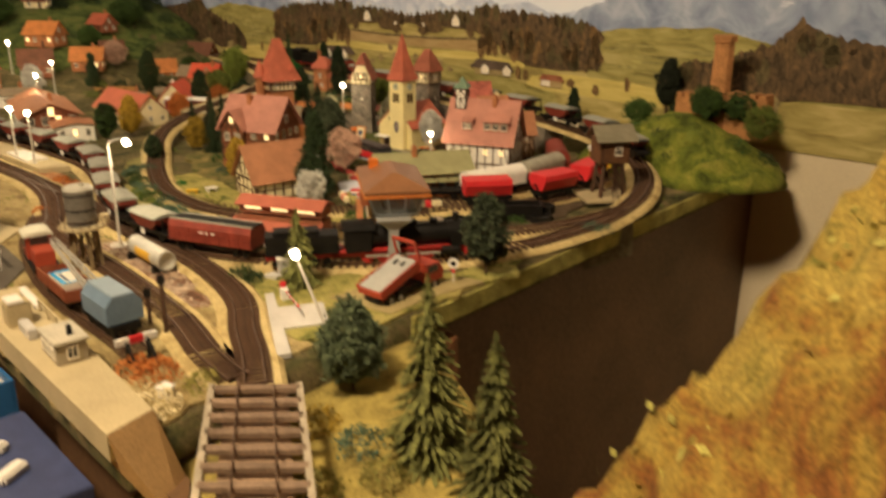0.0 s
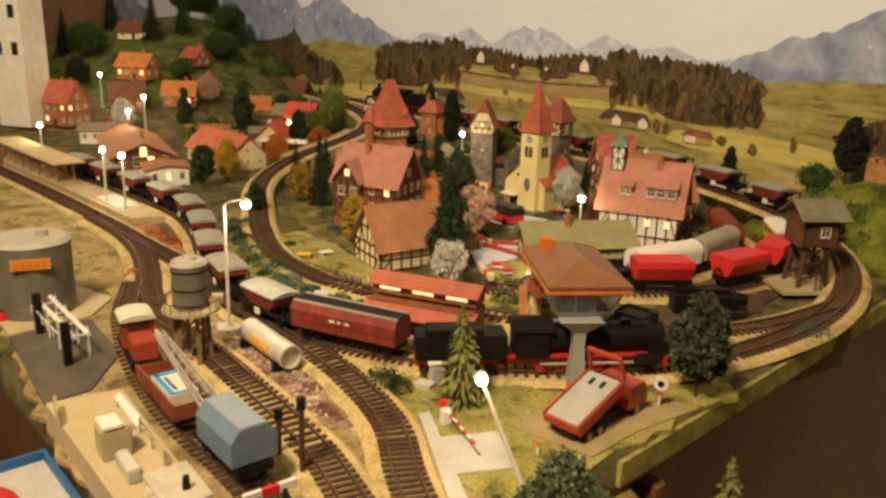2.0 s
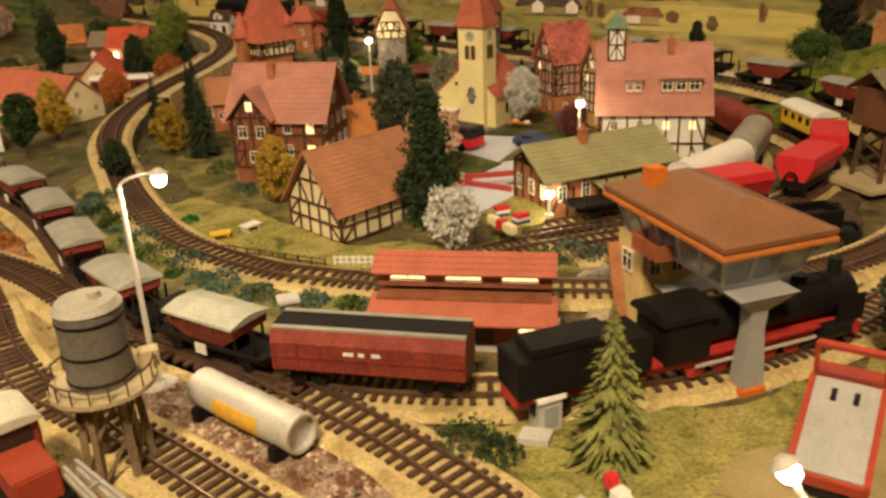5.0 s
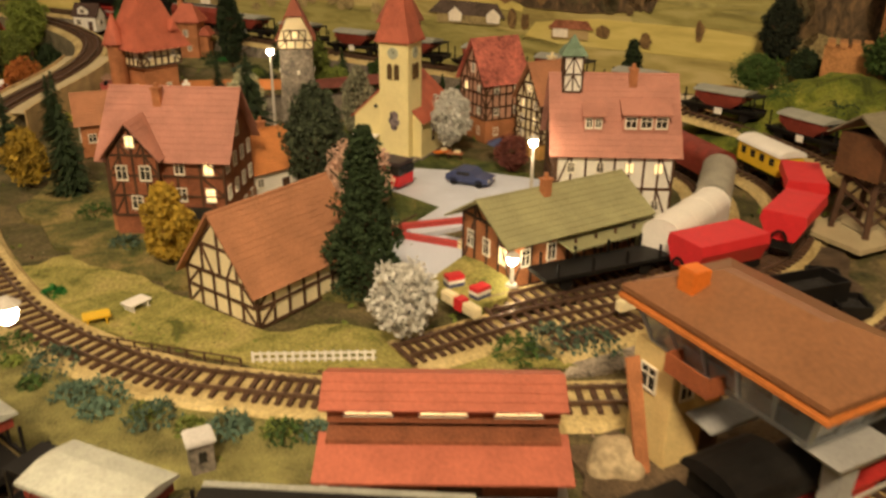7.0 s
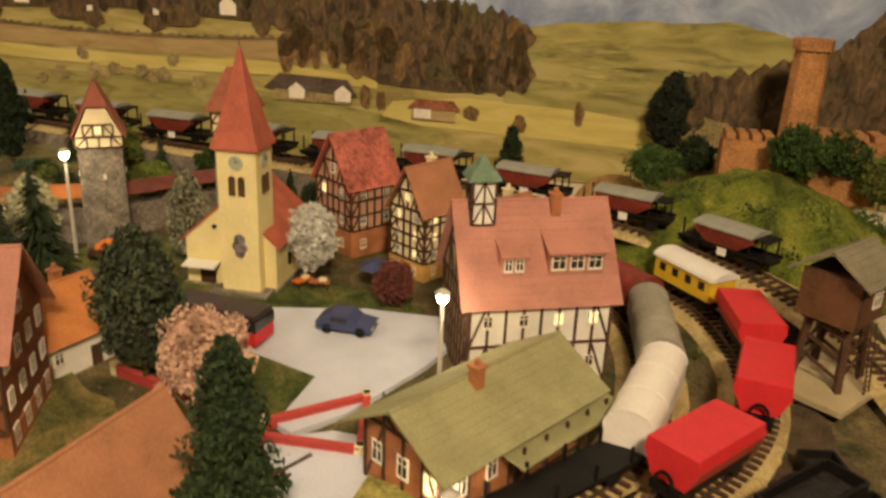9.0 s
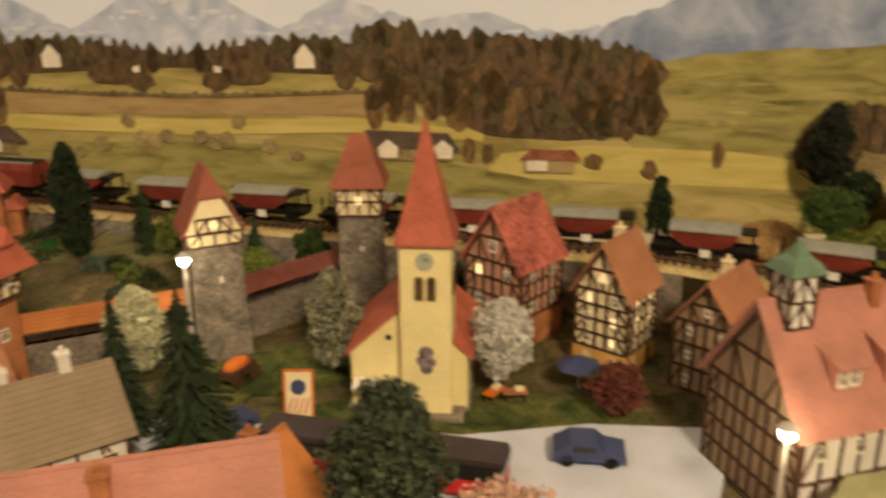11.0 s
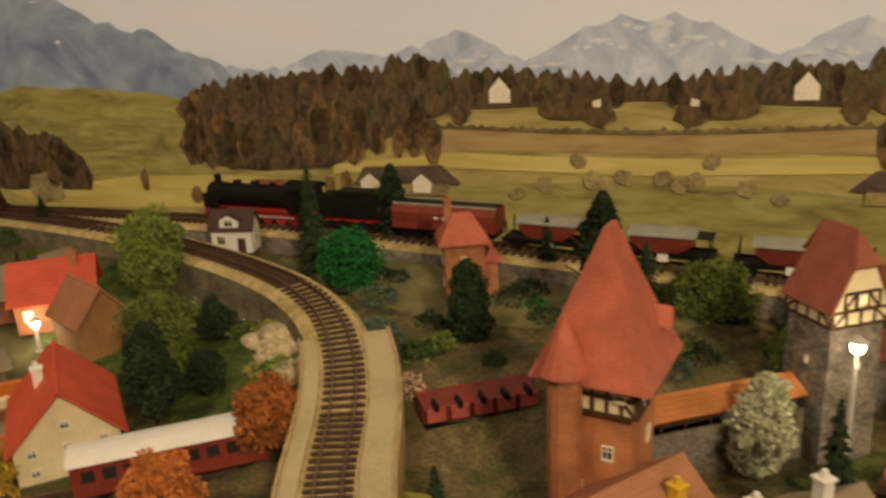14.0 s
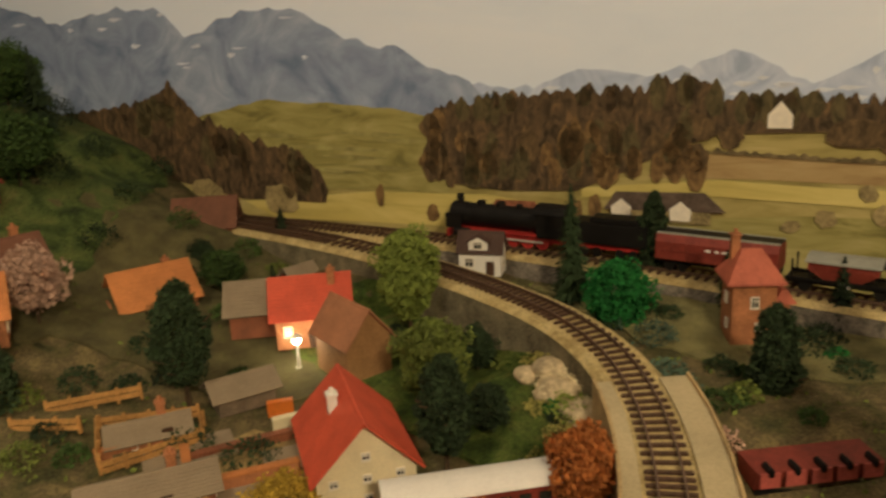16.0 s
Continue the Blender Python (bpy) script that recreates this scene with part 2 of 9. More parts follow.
def pieces(name, bm, material, parent):
    """Each loose piece of the bmesh as a part of its own."""
    todo = set(bm.verts)
    while todo:
        isle, stack = set(), [todo.pop()]
        while stack:
            v = stack.pop()
            isle.add(v)
            for e in v.link_edges:
                o = e.other_vert(v)
                if o in todo:
                    todo.discard(o)
                    stack.append(o)
        one = bmesh.new()
        ren = {v: one.verts.new(v.co) for v in sorted(isle, key=lambda v: v.index)}
        for f in bm.faces:
            if f.verts[0] in isle:
                one.faces.new([ren[v] for v in f.verts])
        finish(name, one, material, parent)
    bm.free()


def share(name, me, parent, m=None):
    ob = new(name, me)
    ob.parent = parent
    if m is not None:
        ob.matrix_basis = m
    return ob


def thing(name, m, label, category, group="", kind=""):
    ob = new(name)
    ob.empty_display_size = 0.01
    ob.matrix_basis = m
    return tagged(ob, label, category, group, kind)


def box(bm, sx, sy, sz, x=0, y=0, z=0, rz=0.0, m=None, bevel=0.0, mi=0):
    """A box whose foot stands at z."""
    mm = (m or Matrix()) @ pose(x, y, z + sz / 2, 0, 0, rz) @ Matrix.Diagonal((sx, sy, sz, 1))
    r = bmesh.ops.create_cube(bm, size=1.0, matrix=mm)
    fs = {f for v in r["verts"] for f in v.link_faces}
    for f in fs:
        f.material_index = mi
    if bevel:
        es = list({e for v in r["verts"] for e in v.link_edges})
        bmesh.ops.bevel(bm, geom=es, offset=bevel, segments=2, affect="EDGES")


def cyl(bm, r1, r2, h, x=0, y=0, z=0, seg=16, m=None):
    """A cylinder or cone along z whose foot stands at z."""
    mm = (m or Matrix()) @ Matrix.Translation((x, y, z + h / 2))
    bmesh.ops.create_cone(bm, cap_ends=True, segments=seg, radius1=r1, radius2=r2, depth=h, matrix=mm)


def ball(bm, r, x=0, y=0, z=0, sx=1, sy=1, sz=1, sub=2):
    bmesh.ops.create_icosphere(bm, subdivisions=sub, radius=r, matrix=Matrix.Translation((x, y, z)) @ Matrix.Diagonal((sx, sy, sz, 1)))


def bar(bm, a, b, w, h=None):
    """A beam of section w x h from a to b."""
    a, b = Vector(a), Vector(b)
    d = b - a
    q = d.to_track_quat("X", "Z").to_matrix().to_4x4()
    bmesh.ops.create_cube(bm, size=1.0, matrix=Matrix.Translation((a + b) / 2) @ q @ Matrix.Diagonal((d.length, w, h or w, 1)))


def poly(bm, pts, z0, z1, mi=0):
    """A flat slab with the outline pts between z0 and z1."""
    lo = [bm.verts.new((p[0], p[1], z0)) for p in pts]
    hi = [bm.verts.new((p[0], p[1], z1)) for p in pts]
    n = len(pts)
    fs = [bm.faces.new(hi), bm.faces.new(lo[::-1])]
    for i in range(n):
        fs.append(bm.faces.new((lo[i], lo[(i + 1) % n], hi[(i + 1) % n], hi[i])))
    for f in fs:
        f.material_index = mi
    bmesh.ops.recalc_face_normals(bm, faces=fs)


def loft(bm, rings, caps=True):
    """Skin over rings of equal count."""
    vs = [[bm.verts.new(p) for p in r] for r in rings]
    n = len(rings[0])
    fs = []
    for a, b in zip(vs, vs[1:]):
        for i in range(n):
            fs.append(bm.faces.new((a[i], a[(i + 1) % n], b[(i + 1) % n], b[i])))
    if caps:
        fs += [bm.faces.new(vs[0][::-1]), bm.faces.new(vs[-1])]
    bmesh.ops.recalc_face_normals(bm, faces=fs)


def smooth_line(pts, step=0.0066):
    """Catmull-Rom through pts (x, y, z), resampled at even steps."""
    p = [Vector(q) for q in pts]
    p = [p[0] * 2 - p[1]] + p + [p[-1] * 2 - p[-2]]
    dense = []
    for i in range(1, len(p) - 2):
        a, b, c, d = p[i - 1:i + 3]
        for k in range(24):
            t = k / 24
            dense.append(0.5 * ((2 * b) + (c - a) * t + (2 * a - 5 * b + 4 * c - d) * t * t + (3 * b - a - 3 * c + d) * t ** 3))
    dense.append(p[-2])
    out, acc = [dense[0]], 0.0
    for a, b in zip(dense, dense[1:]):
        acc += (b - a).length
        if acc >= step:
            out.append(b)
            acc = 0.0
    return out


def ragged(pts, amount=0.006, step=0.02, seed=0):
    """An outline with wavering edges."""
    rnd = random.Random(seed)
    out = []
    n = len(pts)
    for i in range(n):
        a, b = Vector(pts[i][:2]), Vector(pts[(i + 1) % n][:2])
        k = max(1, int((b - a).length / step))
        for j in range(k):
            q = a.lerp(b, j / k)
            out.append((q.x + rnd.uniform(-amount, amount), q.y + rnd.uniform(-amount, amount)))
    return out

# ---- room ----


def wall_slab(name, u0, u1, v0, v1, z0, z1, material, label):
    bm = bmesh.new()
    poly(bm, [uv(u0, v0), uv(u1, v0), uv(u1, v1), uv(u0, v1)], z0, z1)
    return tagged(finish(name, bm, material), label, "wall", kind="structure")


FLOOR_Z, CEIL_Z = -0.95, 1.5
wall_slab("wall_north", -3.6, 1.9, WALL_V, WALL_V + 0.1, FLOOR_Z, CEIL_Z, M_WALL, "cream painted wall behind the landscape backdrop")
# these three walls are never seen; their dark brown deepens the shadows
wall_slab("wall_south", -3.6, 1.9, -1.3, -1.2, FLOOR_Z, CEIL_Z, M_UNSEEN_WALL, "unseen room wall, dark brown to cut bounced light")
wall_slab("wall_east", 1.9, 2.0, -1.3, WALL_V + 0.1, FLOOR_Z, CEIL_Z, M_UNSEEN_WALL, "unseen room wall, dark brown to cut bounced light")
wall_slab("wall_west", -3.7, -3.6, -1.3, WALL_V + 0.1, FLOOR_Z, CEIL_Z, M_UNSEEN_WALL, "unseen room wall, dark brown to cut bounced light")
wall_slab("floor", -3.7, 2.0, -1.3, WALL_V + 0.1, FLOOR_Z - 0.1, FLOOR_Z, M_FLOOR, "dark brown floor of the hobby room")
wall_slab("ceiling", -3.7, 2.0, -1.3, WALL_V + 0.1, CEIL_Z, CEIL_Z + 0.1, M_CEIL, "unseen ceiling, toned down to cut bounced light")
# fixtures stay out of view; the second one only houses the added backdrop light
for cx, cy in ((-.50, -.05), (-1.25, 1.45)):
    cl = thing("ceiling_lamp", pose(cx, cy, 1.41), "unseen round white ceiling lamp with a warm glow", "lamp", "ceiling lamps")
    bm = bmesh.new()
    cyl(bm, 0.27, 0.25, 0.03, 0, 0, 0.06, 48)
    part("lamp_body", bm, M_WHITEP, cl)
    bm = bmesh.new()
    cyl(bm, 0.24, 0.25, 0.03, 0, 0, 0.03, 48)
    part("diffuser", bm, mat("lamp_diffuser", (1.0, 0.8, 0.55), 0.5, 0.0, 100, 10, 0, emit=3.0), cl)

# ---- printed backdrop: a flat poster with paper-thin layers ----
M_SKY = mat("poster_sky", (0.76, 0.83, 0.96), 0.75, 0.06, 30, 5, 0.0, spec=0.2)
M_MTFAR = mat("poster_far_mountain", (0.42, 0.50, 0.68), 0.75, 0.28, 90, 24, 0.0, spec=0.2)
M_MTDARK = mat("poster_dark_mountain", (0.22, 0.275, 0.39), 0.75, 0.30, 70, 14, 0.0, spec=0.2)
M_SNOW = mat("poster_snow", (0.72, 0.76, 0.84), 0.75, 0.1, 90, 24, 0.0, spec=0.2)
M_PHILL = mat("poster_hill", (0.405, 0.365, 0.128), 0.75, 0.30, 70, 16, 0.0, spec=0.2)
M_PFOREST = mat("poster_forest", (0.14, 0.095, 0.05), 0.75, 0.5, 160, 30, 0.0, spec=0.2)
M_PFOREST2 = mat("poster_autumn_trees", (0.20, 0.12, 0.05), 0.75, 0.45, 200, 40, 0.0, spec=0.2)
M_PMEADOW = mat("poster_meadow", (0.536, 0.435, 0.167), 0.75, 0.22, 60, 9, 0.0, spec=0.2)
M_PFIELD = mat("poster_bright_field", (0.672, 0.560, 0.168), 0.75, 0.15, 80, 12, 0.0, spec=0.2)
M_PBROWN = mat("poster_brown_field", (0.419, 0.297, 0.135), 0.75, 0.25, 80, 14, 0.0, spec=0.2)
M_PHEDGE = mat("poster_hedge", (0.19, 0.145, 0.07), 0.75, 0.4, 200, 40, 0.0, spec=0.2)
M_PTREE = mat("poster_grey_tree", (0.30, 0.235, 0.105), 0.75, 0.4, 300, 60, 0.0, spec=0.2)
M_PROOF = mat("poster_farm_roof", (0.11, 0.08, 0.06), 0.75, 0.3, 200, 40, 0.0, spec=0.2)
M_PROOFR = mat("poster_red_roof", (0.34, 0.13, 0.07), 0.75, 0.3, 200, 40, 0.0, spec=0.2)
M_PWHITE = mat("poster_white_wall", (0.840, 0.768, 0.624), 0.75, 0.1, 200, 40, 0.0, spec=0.2)
mottle(M_SKY, [(.76, .84, .96), (.80, .87, .98), (.84, .89, .98)], 3, (1, 1, 3))
mottle(M_MTFAR, [(.38, .46, .62), (.48, .56, .72), (.58, .65, .80), (.72, .77, .88)], 20, (1, 1, .9), 1.4)
mottle(M_MTDARK, [(.18, .24, .36), (.26, .32, .46), (.33, .40, .54), (.44, .50, .63)], 14, (1, 1, 1), 1.2)
mottle(M_PHILL, [(.19, .17, .055), (.29, .26, .08), (.37, .33, .11), (.44, .38, .15)], 14, (1, 1, 4))
mottle(M_PMEADOW, [(.26, .21, .07), (.37, .31, .10), (.46, .38, .14), (.54, .45, .19)], 10, (1, 1, 5))
mottle(M_PFIELD, [(.50, .41, .12), (.60, .50, .15), (.68, .57, .20)], 8, (1, 1, 6))
mottle(M_PBROWN, [(.32, .21, .09), (.42, .30, .13), (.48, .36, .17)], 12, (1, 1, 5))

backdrop = thing("backdrop", Matrix(), "printed alpine landscape poster with mountains, woods and farms", "backdrop", kind="structure")


def flat(name, pts, material, lift, m0, sign):
    """A thin printed shape; pts are (q, z) measured from the panel's seam."""
    if m0 < -1 and max(q for q, z in pts) > 0.92:
        pts = [(min(q, 0.92), z) for q, z in pts]
        if len({q for q, z in pts}) < 2:
            return None
    bm = bmesh.new()
    v = WALL_V - 0.001 - 0.0007 * lift
    vs = [bm.verts.new(uv(-1.346 + m0 + sign * q, v, z)) for q, z in pts]
    es = [bm.edges.new((a, b)) for a, b in zip(vs, vs[1:] + vs[:1])]
    bmesh.ops.triangle_fill(bm, use_beauty=True, edges=es)
    for f in bm.faces:
        f.normal_update()
        if f.normal.dot(V) > 0:
            f.normal_flip()
    return part(name, bm, material, backdrop)


def lerp_line(pts, q):
    for (a, za), (b, zb) in zip(pts, pts[1:]):
        if a <= q <= b:
            return za + (zb - za) * (q - a) / (b - a)
    return pts[-1][1]


def rough_top(pts, step, amp, seed, spiky=False):
    """The line pts with a jagged or wavering edge."""
    rnd = random.Random(seed)
    out, q = [], pts[0][0]
    k = 0
    while q < pts[-1][0]:
        z = lerp_line(pts, q)
        j = rnd.uniform(0, amp)
        out.append((q, z + (j if (k % 2 or not spiky) else -0.4 * j) - (0 if spiky else amp / 2)))
        q += step * rnd.uniform(0.6, 1.4)
        k += 1
    return out + [pts[-1]]


def crown_shape(rnd, q, zb, w, h):
    """Outline of a small printed tree: broad below, rounded and uneven above."""
    out = []
    for a in range(16):
        t = a / 16 * math.tau
        s = math.sin(t)
        wide = w * (1.0 if s < 0 else 1 - .45 * s * s) * rnd.uniform(.78, 1.15)
        out.append((max(.0004, q + wide * math.cos(t)), zb + h / 2 + h / 2 * s * rnd.uniform(.9, 1.08)))
    return out


M_PFOREST3 = mat("poster_brown_trees", (0.15, 0.095, 0.045), 0.75, 0.5, 160, 40, 0.0, spec=0.2)
M_PFOREST4 = mat("poster_olive_trees", (0.11, 0.09, 0.042), 0.75, 0.5, 160, 40, 0.0, spec=0.2)
mottle(M_PFOREST, [(.035, .026, .014), (.075, .052, .028), (.12, .08, .042), (.20, .125, .058)], 100, (1, 1, .5))
mottle(M_PFOREST2, [(.09, .055, .024), (.18, .11, .045), (.29, .18, .07)], 120, (1, 1, .6))
mottle(M_PFOREST3, [(.06, .04, .02), (.12, .08, .038), (.20, .13, .06)], 120, (1, 1, .6))
mottle(M_PFOREST4, [(.05, .042, .020), (.10, .08, .036), (.15, .12, .055)], 120, (1, 1, .6))
FAR_MT = [(0, .280), (.03, .287), (.08, .262), (.12, .243), (.155, .260), (.19, .279), (.22, .264), (.27, .253), (.34, .259), (.39, .242), (.46, .245), (.54, .232)]
DARK_MT = [(.40, .222), (.45, .237), (.50, .260), (.56, .288), (.62, .297), (.67, .326), (.735, .342), (.77, .336), (.866, .309), (.90, .342), (.99, .349), (1.1, .331), (1.2, .363), (1.33, .335)]
HILL = [(.47, .17), (.512, .210), (.56, .219), (.67, .224), (.75, .229), (.80, .219), (.86, .205), (.95, .195), (1.1, .20), (1.33, .19)]
WOOD = [(0, .218), (.05, .224), (.12, .232), (.17, .229), (.2, .230), (.21, .247), (.265, .246), (.28, .234), (.35, .239), (.41, .232), (.49, .223), (.508, .214), (.519, .196)]
WOOD_LOW = [(.524, .176), (.517, .158), (.526, .142), (.49, .133), (.43, .128), (.345, .132), (.30, .152), (.245, .180), (.2, .196), (.1, .200), (0, .204)]
DARKWOOD = [(.665, .118), (.68, .142), (.706, .162), (.758, .172), (.82, .192), (.864, .207), (.885, .232), (.906, .243), (.928, .236), (.95, .222), (1.04, .214), (1.1, .206), (1.33, .213)]

for pi, (m0, sign) in enumerate(((0, 1), (0, -1), (-1.33, -1))):
    R = 1.33 if pi < 2 else 0.92
    rnd = random.Random(20)
    clip = lambda pts: [p for p in pts if p[0] <= R]
    flat("sky", [(0, .03), (R, .03), (R, .80), (0, .80)], M_SKY, 0, m0, sign)
    flat("mountain_range", rough_top(FAR_MT, .012, .008, 3) + [(.54, .19), (0, .19)], M_MTFAR, 1, m0, sign)
    for k in range(26):
        q = rnd.uniform(.0, .42)
        z = lerp_line(FAR_MT, q) - rnd.uniform(.006, .04)
        w, h = rnd.uniform(.004, .014), rnd.uniform(.002, .007)
        flat("snow_patch", [(max(0, q - w), z), (q + w * .2, z - h), (q + w, z - h * .3), (q + w * .5, z + h * .4)], M_SNOW, 2, m0, sign)
    flat("mountain_range", clip(rough_top(DARK_MT, .014, .009, 5)) + [(R, .17), (.40, .17)], M_MTDARK, 2, m0, sign)
    for k in range(16):
        q = rnd.uniform(.62, 1.25)
        z = lerp_line(DARK_MT, q) - rnd.uniform(.004, .05)
        w, h = rnd.uniform(.004, .014), rnd.uniform(.0015, .005)
        if q + w < R:
            flat("snow_patch", [(q - w, z), (q + w * .2, z - h), (q + w, z - h * .3), (q + w * .5, z + h * .4)], M_SNOW, 3, m0, sign)
    flat("meadow", [(0, .03), (R, .03), (R, .19), (.9, .17), (.55, .15), (.3, .2), (.15, .205), (0, .206)], M_PMEADOW, 3, m0, sign)
    flat("hill", clip(rough_top(HILL, .02, .004, 7)) + [(R, .11), (.5, .12)], M_PHILL, 4, m0, sign)
    for k in range(9):
        q, z = rnd.uniform(.55, .85), rnd.uniform(.13, .205)
        flat("field_shadow", [(q - .05, z), (q, z - .004), (q + .06, z + .001), (q, z + .003)], mat("poster_hill_shade", (0.31, 0.28, 0.10), 0.75, 0.3, 70, 16, 0.0, spec=0.2), 5, m0, sign)
    flat("brown_field", [(0, .150), (.15, .152), (.27, .150), (.25, .172), (.2, .176), (.1, .172), (0, .170)], M_PBROWN, 4, m0, sign)
    flat("bright_field", [(0, .128), (.2, .133), (.34, .125), (.34, .136), (.2, .150), (.1, .147), (0, .146)], M_PFIELD, 5, m0, sign)
    flat("bright_field", [(.34, .085), (.75, .075), (.8, .095), (.6, .118), (.45, .122), (.36, .112)], M_PFIELD, 4, m0, sign)
    flat("lower_meadow", [(0, .03), (.45, .03), (.42, .08), (.3, .10), (.12, .118), (0, .12)], M_PHILL, 4, m0, sign)
    flat("hedge", rough_top([(0, .1745), (.1, .176), (.235, .1805)], .006, .004, 9, True) + [(.235, .178), (.1, .172), (0, .170)], M_PHEDGE, 6, m0, sign)
    flat("wood", rough_top(WOOD, .006, .010, 11, True) + WOOD_LOW, M_PFOREST, 6, m0, sign)
    for k in range(60):
        q = rnd.uniform(.22, .51)
        zt = lerp_line(WOOD, q) - rnd.uniform(.025, .07)
        zb = max(.128, zt - rnd.uniform(.02, .05))
        w = rnd.uniform(.006, .013)
        flat("autumn_tree", crown_shape(rnd, q, zb, w, zt - zb), (M_PFOREST2, M_PFOREST3, M_PFOREST4)[k % 3], 7, m0, sign)
    for k in range(34):
        q = rnd.uniform(.02, .515)
        w, h = rnd.uniform(.005, .011), rnd.uniform(.02, .04)
        flat("dark_tree", crown_shape(rnd, q, lerp_line(WOOD, q) - h * .72, w, h), (M_PFOREST, M_PFOREST4)[k % 2], 6.5, m0, sign)
    for k in range(9):
        zb = .134 + k * .007
        q = rnd.uniform(.505, .522)
        flat("wood_edge_tree", crown_shape(rnd, q, zb, rnd.uniform(.008, .014), rnd.uniform(.022, .034)), (M_PFOREST, M_PFOREST3, M_PFOREST2)[k % 3], 7.3, m0, sign)
    for k in range(30):
        q = rnd.uniform(.68, 1.0)
        w, h = rnd.uniform(.008, .016), rnd.uniform(.025, .05)
        flat("wood_edge_tree", crown_shape(rnd, q, lerp_line(DARKWOOD, q) - h * rnd.uniform(.7, 1.4), w, h), (M_PFOREST, M_PFOREST4, M_PFOREST3)[k % 3], 7, m0, sign)
    flat("wood", clip(rough_top(DARKWOOD, .009, .010, 13, True)) + [(R, .12), (1.0, .12), (.918, .118), (.80, .098), (.67, .10)], M_PFOREST, 6, m0, sign)
    for q, z, w, h in ((.05, .113, .010, .020), (.065, .135, .008, .017), (.10, .108, .010, .018), (.02, .118, .010, .016), (.035, .110, .009, .018), (.13, .10, .009, .014), (.08, .183, .028, .03), (.045, .178, .018, .028), (.325, .10, .007, .03), (.59, .10, .006, .028), (.52, .085, .009, .022), (.46, .095, .010, .018), (.43, .10, .008, .015), (.345, .10, .007, .024), (.19, .183, .012, .02), (.22, .19, .016, .026), (.74, .08, .03, .04), (.86, .075, .03, .05)):
        pts = []
        for a in range(14):
            r = rnd.uniform(.8, 1.15)
            pts.append((q + w * r * math.cos(a / 14 * math.tau), z + h / 2 + h / 2 * r * math.sin(a / 14 * math.tau)))
        pts = [(max(0.0005, a), b) for a, b in pts]
        flat("tree_shape", pts, M_PFOREST2 if q > .3 and q < .6 else M_PFOREST3 if z > .17 else M_PTREE, 7, m0, sign)
    # small white chapel-like house on the ridge
    flat("white_house", [(.135, .203), (.157, .203), (.157, .216), (.146, .229), (.135, .216)], M_PWHITE, 8, m0, sign)
    flat("white_house", [(.043, .198), (.051, .198), (.051, .204), (.043, .206)], M_PWHITE, 8, m0, sign)
    # long farmhouse with a dark roof
    flat("farm_wall", [(.205, .103), (.305, .103), (.305, .118), (.205, .118)], M_PTREE, 8, m0, sign)
    flat("farm_roof", [(.19, .117), (.315, .114), (.302, .134), (.212, .137)], M_PROOF, 9, m0, sign)
    for q in (.235, .296):
        flat("farm_gable", [(q - .010, .106), (q + .010, .106), (q + .011, .118), (q, .127), (q - .011, .118)], M_PWHITE, 10, m0, sign)
    # small farm with a red roof
    flat("farm_wall", [(.385, .092), (.44, .092), (.44, .108), (.385, .108)], M_PBROWN, 8, m0, sign)
    flat("farm_wall", [(.388, .094), (.41, .094), (.41, .107), (.388, .107)], M_PWHITE, 9, m0, sign)
    flat("farm_roof", [(.38, .106), (.447, .106), (.438, .118), (.392, .118)], M_PROOFR, 10, m0, sign)

# ---- the layout's terrain ----
# height knots: x, y, z
KNOTS = [(.1, .9, 0), (-.1, .9, 0), (-.3, .9, 0), (-.5, 1.0, 0), (-.5, 1.3, 0), (-.3, 1.3, 0), (-.1, 1.2, 0), (.1, 1.2, 0), (.3, 1.15, .002),
         (0, 1.5, 0), (.1, 1.5, 0), (-.2, 1.55, 0), (-.33, 1.6, 0), (.05, 1.6, 0), (-.12, 1.65, 0), (-.62, 1.6, 0), (-.8, 1.7, 0), (-.6, 1.95, 0), (-.65, 2.1, 0),
         (-.25, 1.97, .042), (-.33, 2.13, .05), (-.42, 2.27, .058), (-.28, 2.08, .055), (-.13, 1.88, .045), (-.75, 2.3, .015), (-.7, 2.5, .05), (-.8, 2.7, .08), (-.5, 2.12, .01)]
HILLS = [(-1.15, 2.35, .07, .28), (-1.0, 2.65, .12, .30), (-1.4, 2.9, .16, .45), (-.95, 2.3, .02, .2)]


def ground_z(x, y):
    sw = sz = 0.0
    for kx, ky, kz in KNOTS:
        w = 1.0 / ((x - kx) ** 2 + (y - ky) ** 2 + 1e-4) ** 2
        sw += w
        sz += w * kz
    z = sz / sw
    for hx, hy, hz, r in HILLS:
        z += hz * math.exp(-((x - hx) ** 2 + (y - hy) ** 2) / (r * r))
    return z


EDGE = Vector((0.636, 0.772, 0)).normalized()
BOARD = [(.040, .752), (.64, 1.44), tuple(uv(-3.55, WALL_V - .003)[:2]), tuple(uv(-3.55, 0.45)[:2]), (-.95, 1.28), (-.64, 1.0), (-.52, .86), (-.385, .738), (-.148, .500), (-.10, .585), (-.03, .66)]


def inside(x, y, pl):
    hit, n = False, len(pl)
    for i in range(n):
        (x1, y1), (x2, y2) = pl[i], pl[(i + 1) % n]
        if (y1 > y) != (y2 > y) and x < (x2 - x1) * (y - y1) / (y2 - y1) + x1:
            hit = not hit
    return hit


